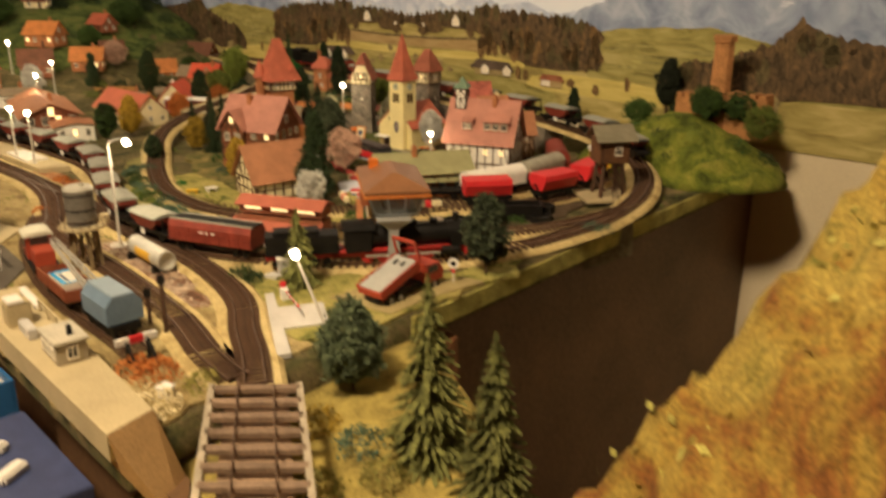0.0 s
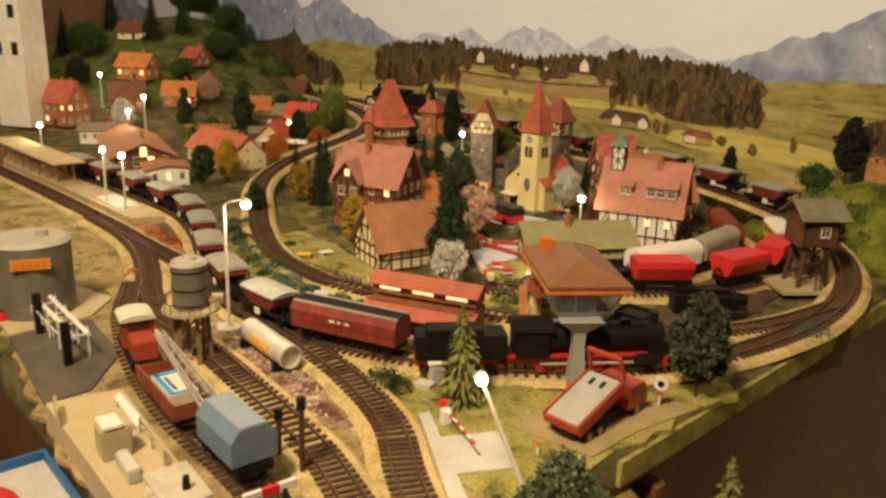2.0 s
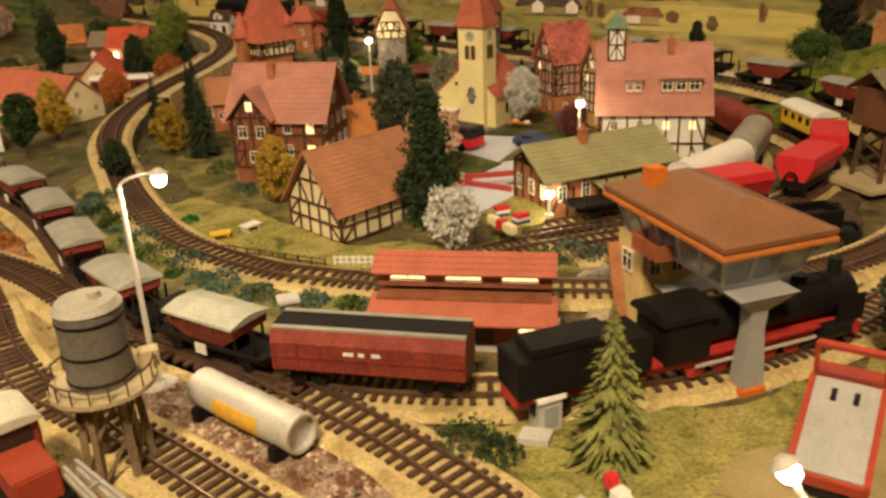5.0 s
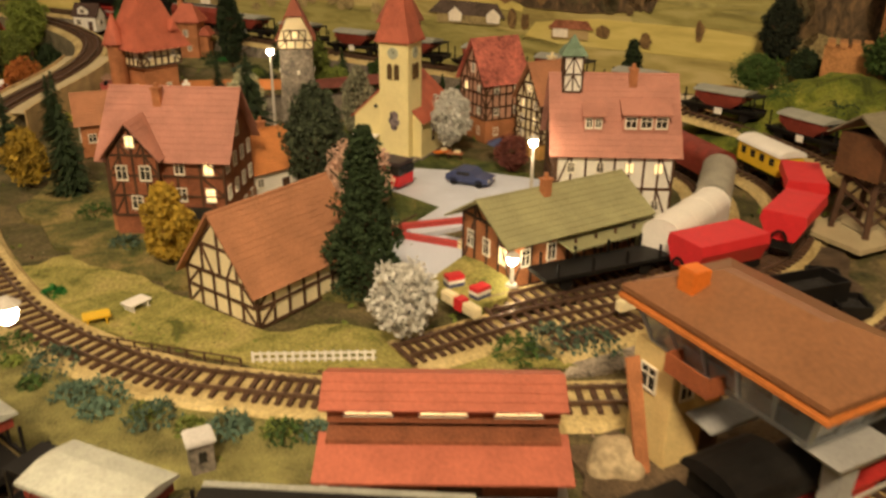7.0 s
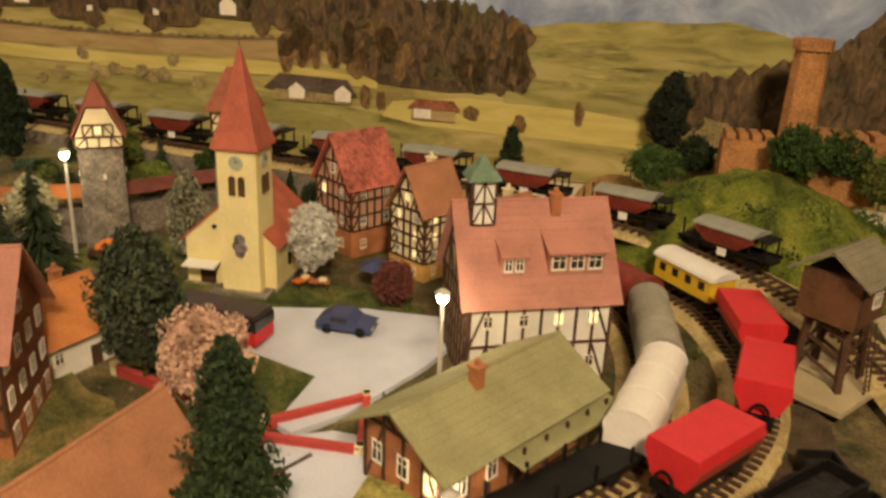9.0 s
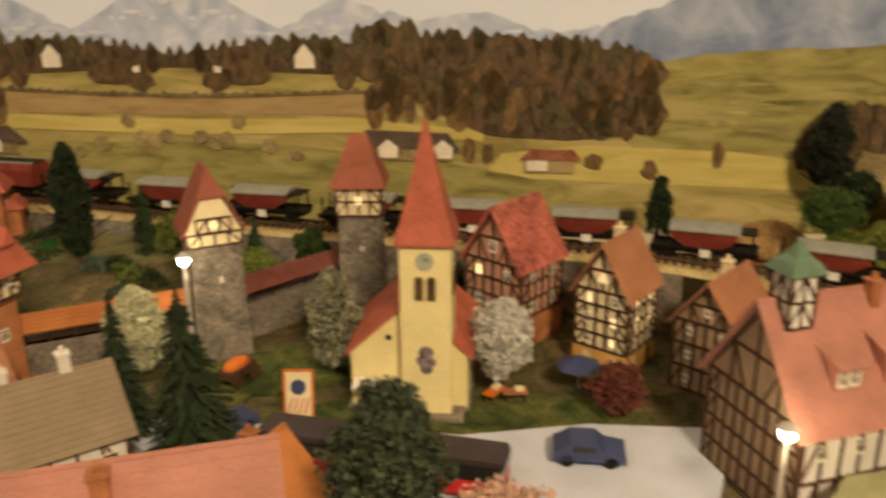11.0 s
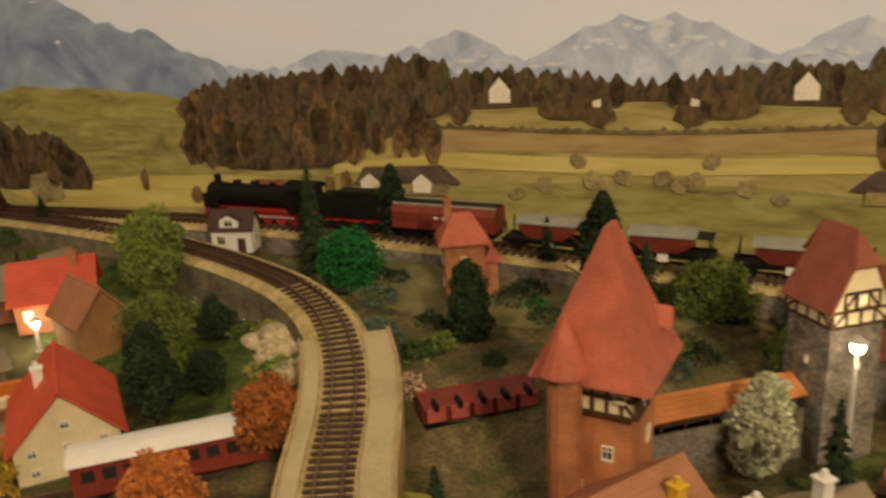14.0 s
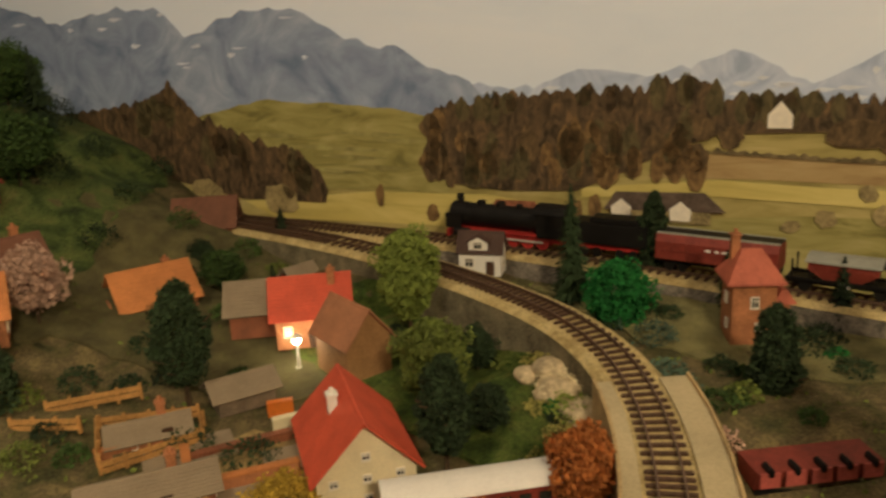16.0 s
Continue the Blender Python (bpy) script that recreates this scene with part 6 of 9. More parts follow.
for row in (
    ("column", -.122, 1.188, .128, .030), ("blossom", -.116, 1.106, .058, .0215), ("fir", -.358, 1.480, .122, .022), ("fir", -.205, 1.615, .105, .020), ("gold", -.262, 1.280, .070, .020),
    ("teal", .118, .862, .094, .0255), ("spruce", -.083, .822, .088, .025), ("teal", -.006, .648, .092, .030, -.035), ("spruce", .062, .560, .168, .041, -.052), ("spruce", .110, .520, .150, .036, -.06),
    ("green", -.582, 1.551, .080, .021), ("gold", -.570, 1.640, .080, .023), ("dark", -.700, 2.12, .115, .026), ("lime", -.489, 2.170, .100, .034, .03), ("bright", -.322, 2.062, .066, .031, .042),
    ("fir", -.338, 2.126, .118, .021, .048), ("dark", -.249, 2.128, .108, .015, .042), ("dark", -.518, 1.948, .096, .020), ("lime", -.500, 2.045, .075, .030), ("dark", -.271, 1.914, .098, .019, .012),
    ("fir", -.176, 1.560, .120, .036), ("speckled", -.173, 1.694, .078, .021), ("speckled", -.044, 1.612, .090, .022), ("teal", -.128, 1.388, .115, .031), ("blossom", .040, 1.506, .078, .023),
    ("red", .086, 1.433, .042, .020), ("pink", -.100, 1.335, .072, .030), ("poplar", .474, 1.523, .118, .022, .056), ("rust", -.452, 1.862, .056, .024), ("dark", -.177, 1.862, .135, .019, .028),
    ("fir", -.108, 1.892, .060, .016, .045), ("fir", -.03, 1.80, .050, .014, .03), ("lime", -.075, 1.845, .075, .035, .015), ("lime", -.05, 1.765, .06, .03, 0), ("green", .02, 1.775, .055, .02, .01),
    ("dark", .100, 1.660, .050, .015, .0), ("fir", .085, 1.69, .06, .014, .0), ("fir", -.215, 2.055, .060, .016, .045), ("fir", -.15, 1.985, .06, .014, .05), ("fir", -.61, 2.265, .055, .014),
    ("fir", -.585, 2.430, .050, .018, .055), ("dark", -.68, 2.40, .05, .022, .03), ("green", -.80, 2.52, .085, .04, .04), ("green", -.76, 2.44, .06, .034, .03), ("blossom", -.86, 2.38, .07, .04, .02),
    ("green", -.92, 2.30, .06, .03), ("column", -.845, 2.12, .085, .02), ("blossom", -.93, 1.98, .085, .027), ("pink", -.83, 2.24, .075, .03), ("fir", -1.06, 2.45, .13, .03), ("fir", -1.0, 2.52, .13, .03),
    ("green", -.87, 2.46, .08, .045), ("dark", -1.15, 2.2, .07, .03), ("green", -1.2, 2.35, .09, .05), ("dark", -.98, 2.66, .12, .04), ("dark", -1.06, 2.72, .10, .05), ("green", -.90, 2.62, .08, .05),
    ("fir", -.86, 2.58, .11, .024), ("gold", -.635, 1.935, .034, .024), ("dark", -.44, 1.40, .05, .016, 0), ("fir", -.43, 1.60, .085, .018, 0), ("fir", -.40, 1.70, .07, .016, .01),
    ("gold", -.40, 1.52, .06, .022, 0), ("rust", -.53, 1.82, .06, .025, 0), ("lime", -.50, 2.00, .03, .014), ("dark", -.45, 2.08, .045, .018), ("dark", -.475, 1.98, .04, .018),
    ("green", .415, 1.48, .05, .028, .055), ("dark", .50, 1.50, .045, .024, .06), ("green", .56, 1.36, .055, .032, .078), ("lime", .575, 1.32, .05, .030, .066), ("dark", .44, 1.40, .03, .020, .060), ("green", .50, 1.37, .055, .030, .085), ("dark", .535, 1.40, .05, .028, .088),
    ("column", .315, 1.60, .06, .016, .05), ("fir", -1.25, 2.6, .14, .035), ("fir", -1.32, 2.45, .13, .03), ("dark", -1.4, 2.3, .1, .05), ("green", -.66, 2.33, .05, .026),
):
    tree(*row, rot=37 * len(bpy.data.objects) % 360)

# ---- bushes and flock tufts ----


def bush(label, material, x, y, r, sz=.7, seed=0, z=None):
    rnd = random.Random(seed)
    quads = []
    n = int(160 + 2.2e6 * r * r * .25)
    for i in range(n):
        v = Vector((rnd.gauss(0, 1), rnd.gauss(0, 1), rnd.gauss(0, 1))).normalized()
        k = r * rnd.uniform(.7, 1.05) * (1 + .25 * noise.noise(v * 2.2 + Vector((seed, 0, 0))))
        quads.append(leaf(rnd, (v.x * k, v.y * k, abs(v.z) * k * sz), .0017 * rnd.uniform(.7, 1.4)))
    ob = new("bush", quads_mesh("bush", quads, material))
    ob.matrix_basis = pose(x, y, (ground_z(x, y) if z is None else z))
    if len(label.split()) < 4:
        label += " on the flocked ground"
    return tagged(ob, label, "bush", "scenery bushes")


rnd = random.Random(5)
for i, (x, y, r, m, lb) in enumerate((
    (-.02, 1.075, .022, M_LEAFTEAL, "teal green flocked bush"), (.005, 1.066, .018, M_LEAFTEAL, "teal green flocked bush"), (-.05, 1.072, .018, M_LEAFGR, "dark green flocked bush"),
    (-.33, 1.135, .018, M_LEAFTEAL, "teal green flocked bush"), (-.36, 1.16, .020, M_LEAFGR, "dark green flocked bush"), (-.30, 1.09, .018, M_LEAFTEAL, "teal green flocked bush"), (-.27, 1.06, .016, M_LEAFTEAL, "teal green flocked bush"),
    (-.38, 1.20, .020, M_LEAFTEAL, "teal green flocked bush"), (-.41, 1.25, .019, M_LEAFGR, "dark green flocked bush"), (-.23, 1.04, .014, M_LEAFTEAL, "teal green flocked bush"), (-.20, 1.025, .013, M_LEAFGR, "dark green flocked bush"),
    (-.43, 1.33, .020, M_LEAFTEAL, "teal green flocked bush"), (-.345, 1.245, .010, M_LEAFBR, "bright green small bush"), (-.15, .845, .020, M_LEAFGR, "dark flocked bush on the lawn"), (-.135, .835, .014, M_LEAFDK, "dark flocked bush on the lawn"),
    (-.165, .615, .022, M_LEAFOR, "rusty orange flocked bush in the yard"), (-.186, .625, .018, M_LEAFOR, "rusty orange flocked bush in the yard"), (-.15, .56, .024, M_PLASTER, "pale sandy tuft of dry flock"), (-.12, .60, .018, M_LAWN, "pale sandy tuft of dry flock"),
    (-.345, 1.925, .020, M_LEAFTEAL, "blue-green flocked bush"), (-.335, 1.955, .020, M_LEAFTEAL, "blue-green flocked bush"), (-.350, 2.00, .010, M_LEAFBR, "bright green small bush"), (-.44, 2.10, .011, M_LEAFBR, "bright green small bush"),
    (-.425, 1.965, .011, M_LEAFBR, "bright green small bush"), (-.19, 1.94, .010, M_LEAFBR, "bright green small bush"), (-.20, 1.96, .022, M_LEAFDK, "dark green bush on the slope"), (-.18, 1.97, .02, M_LEAFDK, "dark green bush on the slope"),
    (-.395, 1.90, .018, M_PINKBL, "pale pink blossoming bush"), (-.35, 1.865, .016, M_PINKBL, "pale pink blossoming bush"), (.26, 1.015, .018, M_LEAFTEAL, "teal bush hanging over the edge"), (.275, 1.02, .014, M_LEAFTEAL, "teal bush hanging over the edge"),
    (.165, 1.055, .016, M_LEAFGR, "dark green flocked bush"), (-.655, 1.955, .018, M_LEAFYEL, "golden yellow flocked garden bush"), (-.63, 1.92, .018, M_LEAFYEL, "golden yellow flocked garden bush"), (-.33, 1.41, .018, M_LEAFGR, "dark green bush by the farmhouse"),
    (-.30, 1.33, .014, M_LEAFTEAL, "blue-green bush by the farmhouse"), (-.505, 1.225, .016, M_LEAFOR, "rust-coloured bush by the yard track"), (-.54, 1.26, .014, M_LEAFOR, "rust-coloured bush by the yard track"), (-.49, 1.09, .012, M_LEAFOR, "rust-coloured bush by the yard track"),
    (-.655, 2.02, .024, M_LEAFDK, "dark green garden hedge"), (-.70, 2.05, .024, M_LEAFDK, "dark green garden hedge"), (-.03, .60, .02, M_LEAFYEL, "yellow-green tuft below the bridge"), (.01, .57, .022, M_LEAFTEAL, "dark teal bush below the bridge"),
    (.03, .53, .02, M_LAWN, "yellow-green tuft below the bridge"), (-.02, .52, .024, M_LAWN, "yellow-green tuft below the bridge"), (.09, .48, .02, M_LEAFGR, "dark bush below the bridge"))):
    bush(lb, m, x, y, r, .75, i, (low_z(x, y) if y < .61 and x > -.12 else None))

for i, (u_, v_, z_, r_) in enumerate(((-.63, 1.325, .050, .022), (-.575, 1.29, .052, .020), (-.52, 1.30, .058, .024), (-.465, 1.33, .045, .024), (-.545, 1.26, .036, .015), (-.66, 1.36, .045, .018), (-.49, 1.27, .038, .016), (-.43, 1.36, .036, .022))):
    p_ = uv(u_, v_)
    bush("dark green flocked bush on the castle hill", (M_LEAFGR, M_LEAFDK, M_LEAFLIME)[i % 3], p_.x, p_.y, r_, .9, 70 + i, .10 * max(.05, 1 - min(1, math.hypot((u_ + .57) / .19, (v_ - 1.345) / .125)) ** 1.25) ** .8 - .010)
for i, (x, y, r) in enumerate(((-.85, 2.62, .034), (-.90, 2.74, .036), (-.80, 2.58, .026), (-.95, 2.62, .036), (-.84, 2.49, .030), (-.91, 2.52, .030), (-.76, 2.50, .022), (-.88, 2.86, .034), (-.73, 2.60, .024), (-.70, 2.45, .020), (-.79, 2.40, .024), (-.63, 2.40, .018))):
    bush("dark green leafy shrub on the village hill", (M_LEAFDK, M_LEAFGR)[i % 2], x, y, r, 1.1, 90 + i)

for i, (x, y, r) in enumerate(((-.408, 2.03, .020), (-.410, 1.99, .022), (-.414, 1.955, .022), (-.43, 1.93, .020), (-.455, 1.915, .018), (-.425, 2.06, .018), (-.43, 1.975, .016))):
    bush("dry yellow flock on the stony slope below the track", (M_ROCKFLOCK, M_PLASTER, M_LEAFLIME)[i % 3] if i % 4 else M_ROCKFLOCK, x, y, r, .5, 120 + i)

# undergrowth on the slope below the back line and along the bridge
slope_rnd = random.Random(77)
for i in range(46):
    x, y = slope_rnd.uniform(-.34, .02), slope_rnd.uniform(1.775, 2.06)
    near_track = min(math.hypot(x - p.x, y - p.y) for p in L_MAIN_BACK[::6] + L_BRANCH[::6])
    if near_track < .045 or y > 1.86 - .9 * (x + .02) or math.hypot(x + .232, y - 2.0) < .045 or (abs(y - 1.82) < .04 and x < -.18):
        continue
    bush("olive and dark green undergrowth on the slope", (M_LEAFDK, M_LEAFGR, M_LEAFLIME, M_LEAFDK, M_LEAFTEAL)[i % 5], x, y, slope_rnd.uniform(.009, .019), slope_rnd.uniform(.5, 1.0), 300 + i)
for i in range(16):
    x, y = slope_rnd.uniform(-.60, -.42), slope_rnd.uniform(1.93, 2.30)
    if min(math.hypot(x - p.x, y - p.y) for p in L_BRANCH[::6]) < .045 or math.hypot(x + .58, y - 1.978) < .06 or math.hypot(x + .57, y - 2.2) < .07:
        continue
    bush("dark green shrub in the meadow", (M_LEAFDK, M_LEAFGR)[i % 2], x, y, slope_rnd.uniform(.008, .016), .8, 400 + i)

# low hedge of mixed flock along the foot of the branch line
hedge_rnd = random.Random(31)
for i in range(8, len(L_BRANCH) - 1, 3):
    p, d = L_BRANCH[i], (L_BRANCH[i + 1] - L_BRANCH[i]).normalized()
    if not (-.43 < p.x < -.09 and p.y < 1.38):
        continue
    off = .036 + hedge_rnd.uniform(-.004, .007)
    bush("teal and green flocked hedge tuft along the track", (M_LEAFTEAL, M_LEAFTEAL, M_LEAFGR, M_LEAFLIME)[hedge_rnd.randrange(4)], p.x - d.y * off, p.y + d.x * off, hedge_rnd.uniform(.008, .013), .8, 200 + i)

# scattered tufts over the ground, too many to count
quads = []
for i in range(9000):
    x, y = rnd.uniform(-1.0, .45), rnd.uniform(.75, 2.5)
    if noise.noise((x * 9, y * 9, 2)) < .02 or not inside(x, y, BOARD) or (-.24 < x < .1 and 1.28 < y < 1.5):
        continue
    quads.append(leaf(rnd, (x, y, ground_z(x, y) + .002), .0024 * rnd.uniform(.6, 1.5)))
tufts = new("grass_tufts", quads_mesh("grass_tufts", quads, M_LEAFLIME))
tagged(tufts, "loose olive flock tufts strewn over the ground", "grass", kind="stuff")
quads = []
for i in range(3200):
    x, y = rnd.uniform(-.60, .1), rnd.uniform(.75, 1.4)
    if noise.noise((x * 14, y * 14, 7)) < .1 or not inside(x, y, BOARD):
        continue
    quads.append(leaf(rnd, (x, y, ground_z(x, y) + .0016), .0016 * rnd.uniform(.6, 1.6)))
grit = new("loose_stones", quads_mesh("loose_stones", quads, M_GRAVEL))
tagged(grit, "loose grey and brown ballast grit", "gravel", kind="stuff")

# rounded ballast stones between the depot tracks, too many to count
stone_rnd = random.Random(17)
verts, faces = [], []
GRAVEL_BED = [(-.32, .97), (-.25, .90), (-.19, .82), (-.165, .76), (-.19, .76), (-.25, .82), (-.31, .89), (-.36, .95)]
for i in range(2600):
    x, y = stone_rnd.uniform(-.36, -.16), stone_rnd.uniform(.76, .97)
    if not inside(x, y, GRAVEL_BED) or noise.noise((x * 22, y * 22, 5)) < -.12:
        continue
    r, n0 = stone_rnd.uniform(.0009, .0021), len(verts)
    a0 = stone_rnd.uniform(0, 6)
    ring6 = [(x + r * stone_rnd.uniform(.75, 1.2) * math.cos(a0 + k * 1.257), y + r * stone_rnd.uniform(.75, 1.2) * math.sin(a0 + k * 1.257), ground_z(x, y) + .0022) for k in range(5)]
    verts += ring6 + [(x, y, ground_z(x, y) + .0022 + r * .9)]
    faces += [(n0 + k, n0 + (k + 1) % 5, n0 + 5) for k in range(5)]
sme = bpy.data.meshes.new("ballast_stones")
sme.from_pydata(verts, [], faces)
M_PEBBLE = mat("mixed_ballast_stone", (0.40, 0.31, 0.23), 0.85, 0.7, 240, 120, 0.2)
sme.materials.append(M_PEBBLE)
tagged(new("ballast_stones", sme), "mixed grey and reddish ballast stones", "gravel", kind="stuff")

# rocks by the branch line
for i, (x, y, z, r) in enumerate(((-.408, 2.01, .04, .016), (-.425, 2.02, .035, .012), (-.415, 1.985, .035, .018), (-.41, 1.95, .03, .018), (-.385, 2.235, .062, .014), (-.04, .955, .004, .016), (-.015, 1.00, .0, .010))):
    bm = bmesh.new()
    ball(bm, r, sub=3)
    for v in bm.verts:
        v.co *= 1 + .35 * noise.noise(v.co * 70 + Vector((i, 0, 0)))
        v.co.z *= .6
    ob = finish("rock", bm, mat("pale_rock", (0.50, 0.40, 0.24), 0.9, 0.3, 300, 60, 0.6), smooth=True)
    ob.matrix_basis = pose(x, y, z)
    tagged(ob, "pale yellowish plaster rock beside the track", "rock", "rocks")

# ---- lamps ----


def street_lamp(label, x, y, h, arm=0.0, rot=0, z=None, power=.05, lean=0, m=None):
    t = thing("street_lamp", m or pose(x, y, ground_z(x, y) if z is None else z, lean, 0, rot), label, "lamp", "street lamps")
    bm = bmesh.new()
    cyl(bm, .0019, .0013, h, 0, 0, 0, 10)
    cyl(bm, .0045, .004, .002, 0, 0, 0, 14)
    if arm:
        cyl(bm, .013, .012, .003, 0, 0, 0, 28)
    part("pole", bm, M_POLE, t)
    if arm:
        bm = bmesh.new()
        for k in range(6):
            a0, a1 = k / 6 * math.pi / 2, (k + 1) / 6 * math.pi / 2
            bar(bm, (arm * (1 - math.cos(a0)), 0, h + arm * .35 * math.sin(a0)), (arm * (1 - math.cos(a1)), 0, h + arm * .35 * math.sin(a1)), .0014)
        part("arm", bm, M_POLE, t)
    bx, bz = (arm, h + arm * .35 - .004) if arm else (0, h + .003)
    bm = bmesh.new()
    cyl(bm, .0055, .002, .003, bx, 0, bz + .003, 14)
    part("shade", bm, M_POLE, t)
    bm = bmesh.new()
    ball(bm, .0040, bx, 0, bz, sz=1.15)
    part("bulb", bm, M_BULB, t, "glowing warm bulb")
    d = bpy.data.lights.new("lamp_glow", "POINT")
    d.energy, d.color, d.shadow_soft_size = power, (1.0, 0.80, 0.50), .005
    ob = new("lamp_glow", d)
    ob.location = t.matrix_basis @ Vector((bx, 0, bz - .008))
    return t


street_lamp("tall grey yard lamp with a curved arm", -.324, .948, .126, .022, 0, power=.26)
street_lamp("grey street lamp below the town tower", -.141, 1.657, .100, 0, 0, power=.05)
street_lamp("street lamp in front of the inn", .045, 1.281, .076, 0, 0, 0, .05)
LAMP_LEAN = look((-.012, .660, -.022), (-.063, .706, .079)) @ pose(0, 0, 0, 180)
street_lamp("slim leaning street lamp beside the road", -.012, .660, .118, 0, 0, -.022, .04, 0, LAMP_LEAN)
street_lamp("short platform lamp by the station", -.022, 1.152, .018, 0, 0, .010, .02)
street_lamp("platform lamp at the town station", -.672, 1.385, .082, 0, 0, .0104, .10)
street_lamp("platform lamp at the town station", -.622, 1.345, .082, 0, 0, .0104, .10)
street_lamp("street lamp behind the station", -.83, 1.80, .095, 0, 0, None, .16)
street_lamp("street lamp in the old town", -.905, 2.035, .075, 0, 0, None, .14)
street_lamp("street lamp in the old town", -1.05, 2.120, .075, 0, 0, None, .14)
street_lamp("street lamp in the old town", -.96, 1.70, .075, 0, 0, None, .14)
street_lamp("low lamp by the lit farmhouse", -.600, 2.165, .026, 0, 0, None, .04)

# ---- rolling stock ----


def on_line(line, s):
    """The place and heading at s metres along the line."""
    acc = 0.0
    for a, b in zip(line, line[1:]):
        d = (b - a).length
        if acc + d >= s:
            p = a.lerp(b, (s - acc) / d)
            return pose(p.x, p.y, p.z, 0, 0, math.degrees(math.atan2(b.y - a.y, b.x - a.x)))
        acc += d
    d = line[-1] - line[-2]
    return pose(*line[-1], 0, 0, math.degrees(math.atan2(d.y, d.x)))


def wheels(parent, xs, r=.0055, name="wheelset", material=None):
    for x in xs:
        bm = bmesh.new()
        for s in (-.0095, .0075):
            cyl(bm, r, r, .002, 0, 0, s, 18, m=pose(x, 0, r, 90, 0, 0))
        cyl(bm, .001, .001, .018, 0, 0, -.009, 8, m=pose(x, 0, r, 90, 0, 0))
        part(name, bm, material or M_BLACK, parent)


def locomotive(m):
    t = thing("steam_locomotive", m, "black steam locomotive with red frames and tender", "locomotive")
    bm = bmesh.new()
    box(bm, .150, .018, .006, 0, 0, .008)
    box(bm, .146, .027, .0018, -.002, 0, .0145)
    part("frame", bm, M_LOCORED, t)
    bm = bmesh.new()
    cyl(bm, .0125, .0125, .098, 0, 0, 0, 24, m=pose(-.030, 0, .0295, 0, 90, 0))
    cyl(bm, .0132, .0132, .018, 0, 0, 0, 24, m=pose(.056, 0, .0295, 0, 90, 0))
    part("boiler", bm, M_BLACK, t)
    for x, r, h in ((.066, .0042, .012), (.04, .005, .006), (.016, .0055, .006), (-.006, .004, .005)):
        bm = bmesh.new()
        cyl(bm, r, r * .92, h, x, 0, .0395, 16)
        part("chimney" if x > .06 else "dome", bm, M_BLACK, t)
    bm = bmesh.new()
    box(bm, .030, .030, .028, -.046, 0, .014, bevel=.001)
    part("cab", bm, M_BLACK, t)
    bm = bmesh.new()
    loft(bm, [[(x, .017 * math.cos(a), .040 + .008 * math.sin(a)) for a in [math.pi * k / 8 for k in range(9)]] for x in (-.064, -.028)])
    part("cab_roof", bm, M_BLACK, t)
    for s in (-1, 1):
        bm = bmesh.new()
        box(bm, .02, .0012, .017, .068, s * .0145, .016, bevel=.0003)
        part("smoke_deflector", bm, M_BLACK, t)
        bm = bmesh.new()
        cyl(bm, .005, .005, .02, 0, 0, 0, 14, m=pose(.048, s * .013, .012, 0, 90, 0))
        part("cylinder", bm, M_BLACK, t)
        bm = bmesh.new()
        box(bm, .085, .001, .0018, .004, s * .0125, .008)
        part("coupling_rod", bm, M_SILVER, t)
        bm = bmesh.new()
        ball(bm, .0018, .0765, s * .009, .017)
        part("headlamp", bm, M_WHITEP, t)
    wheels(t, (-.036, -.019, -.002, .015, .032), .0075, "driving_wheelset", M_LOCORED)
    wheels(t, (.062,), .005)
    bm = bmesh.new()
    box(bm, .003, .03, .008, .0755, 0, .006)
    part("buffer_beam", bm, M_LOCORED, t)
    td = pose(-.108, 0, 0)
    bm = bmesh.new()
    box(bm, .080, .028, .022, 0, 0, .014, m=td, bevel=.001)
    box(bm, .05, .022, .005, -.006, 0, .036, m=td, bevel=.001)
    part("tender", bm, M_BLACK, t)
    bm = bmesh.new()
    box(bm, .080, .018, .006, 0, 0, .008, m=td)
    part("tender_frame", bm, M_LOCORED, t)
    wheels(t, (-.134, -.12, -.096, -.082), .005)
    return t


def freight_wagon(m):
    t = thing("freight_wagon", m, "long oxide red bulk freight wagon", "wagon", "goods train")
    bm = bmesh.new()
    loft(bm, [[(x, -.0155, .013), (x, -.0155, .030), (x, -.012, .037), (x, .012, .037), (x, .0155, .030), (x, .0155, .013)] for x in (-.056, .056)])
    part("body", bm, M_WAGONRED, t)
    bm = bmesh.new()
    box(bm, .112, .016, .0014, 0, 0, .0368)
    part("roof_hatch", bm, M_BLACK, t)
    for k in (-1, 1):
        bm = bmesh.new()
        box(bm, .112, .0035, .0016, 0, k * .0102, .0366)
        part("roof_rim", bm, M_WAGONROOF, t)
    for s in (-1, 1):
        bm = bmesh.new()
        for i in range(9):
            box(bm, .0012, .001, .017, -.054 + i * .0135, s * .0158, .013)
        box(bm, .112, .001, .0012, 0, s * .0158, .021)
        part("side_ribs", bm, M_WAGONRED, t)
        for i, w in enumerate((.006, .004, .005)):
            bm = bmesh.new()
            box(bm, w, .0004, .0022, -.01 + i * .008, s * .0160, .0245)
            part("lettering_bar", bm, M_WHITEP, t)
    bm = bmesh.new()
    box(bm, .112, .020, .005, 0, 0, .008)
    part("frame", bm, M_BLACK, t)
    wheels(t, (-.044, -.031, .031, .044), .005)
    return t


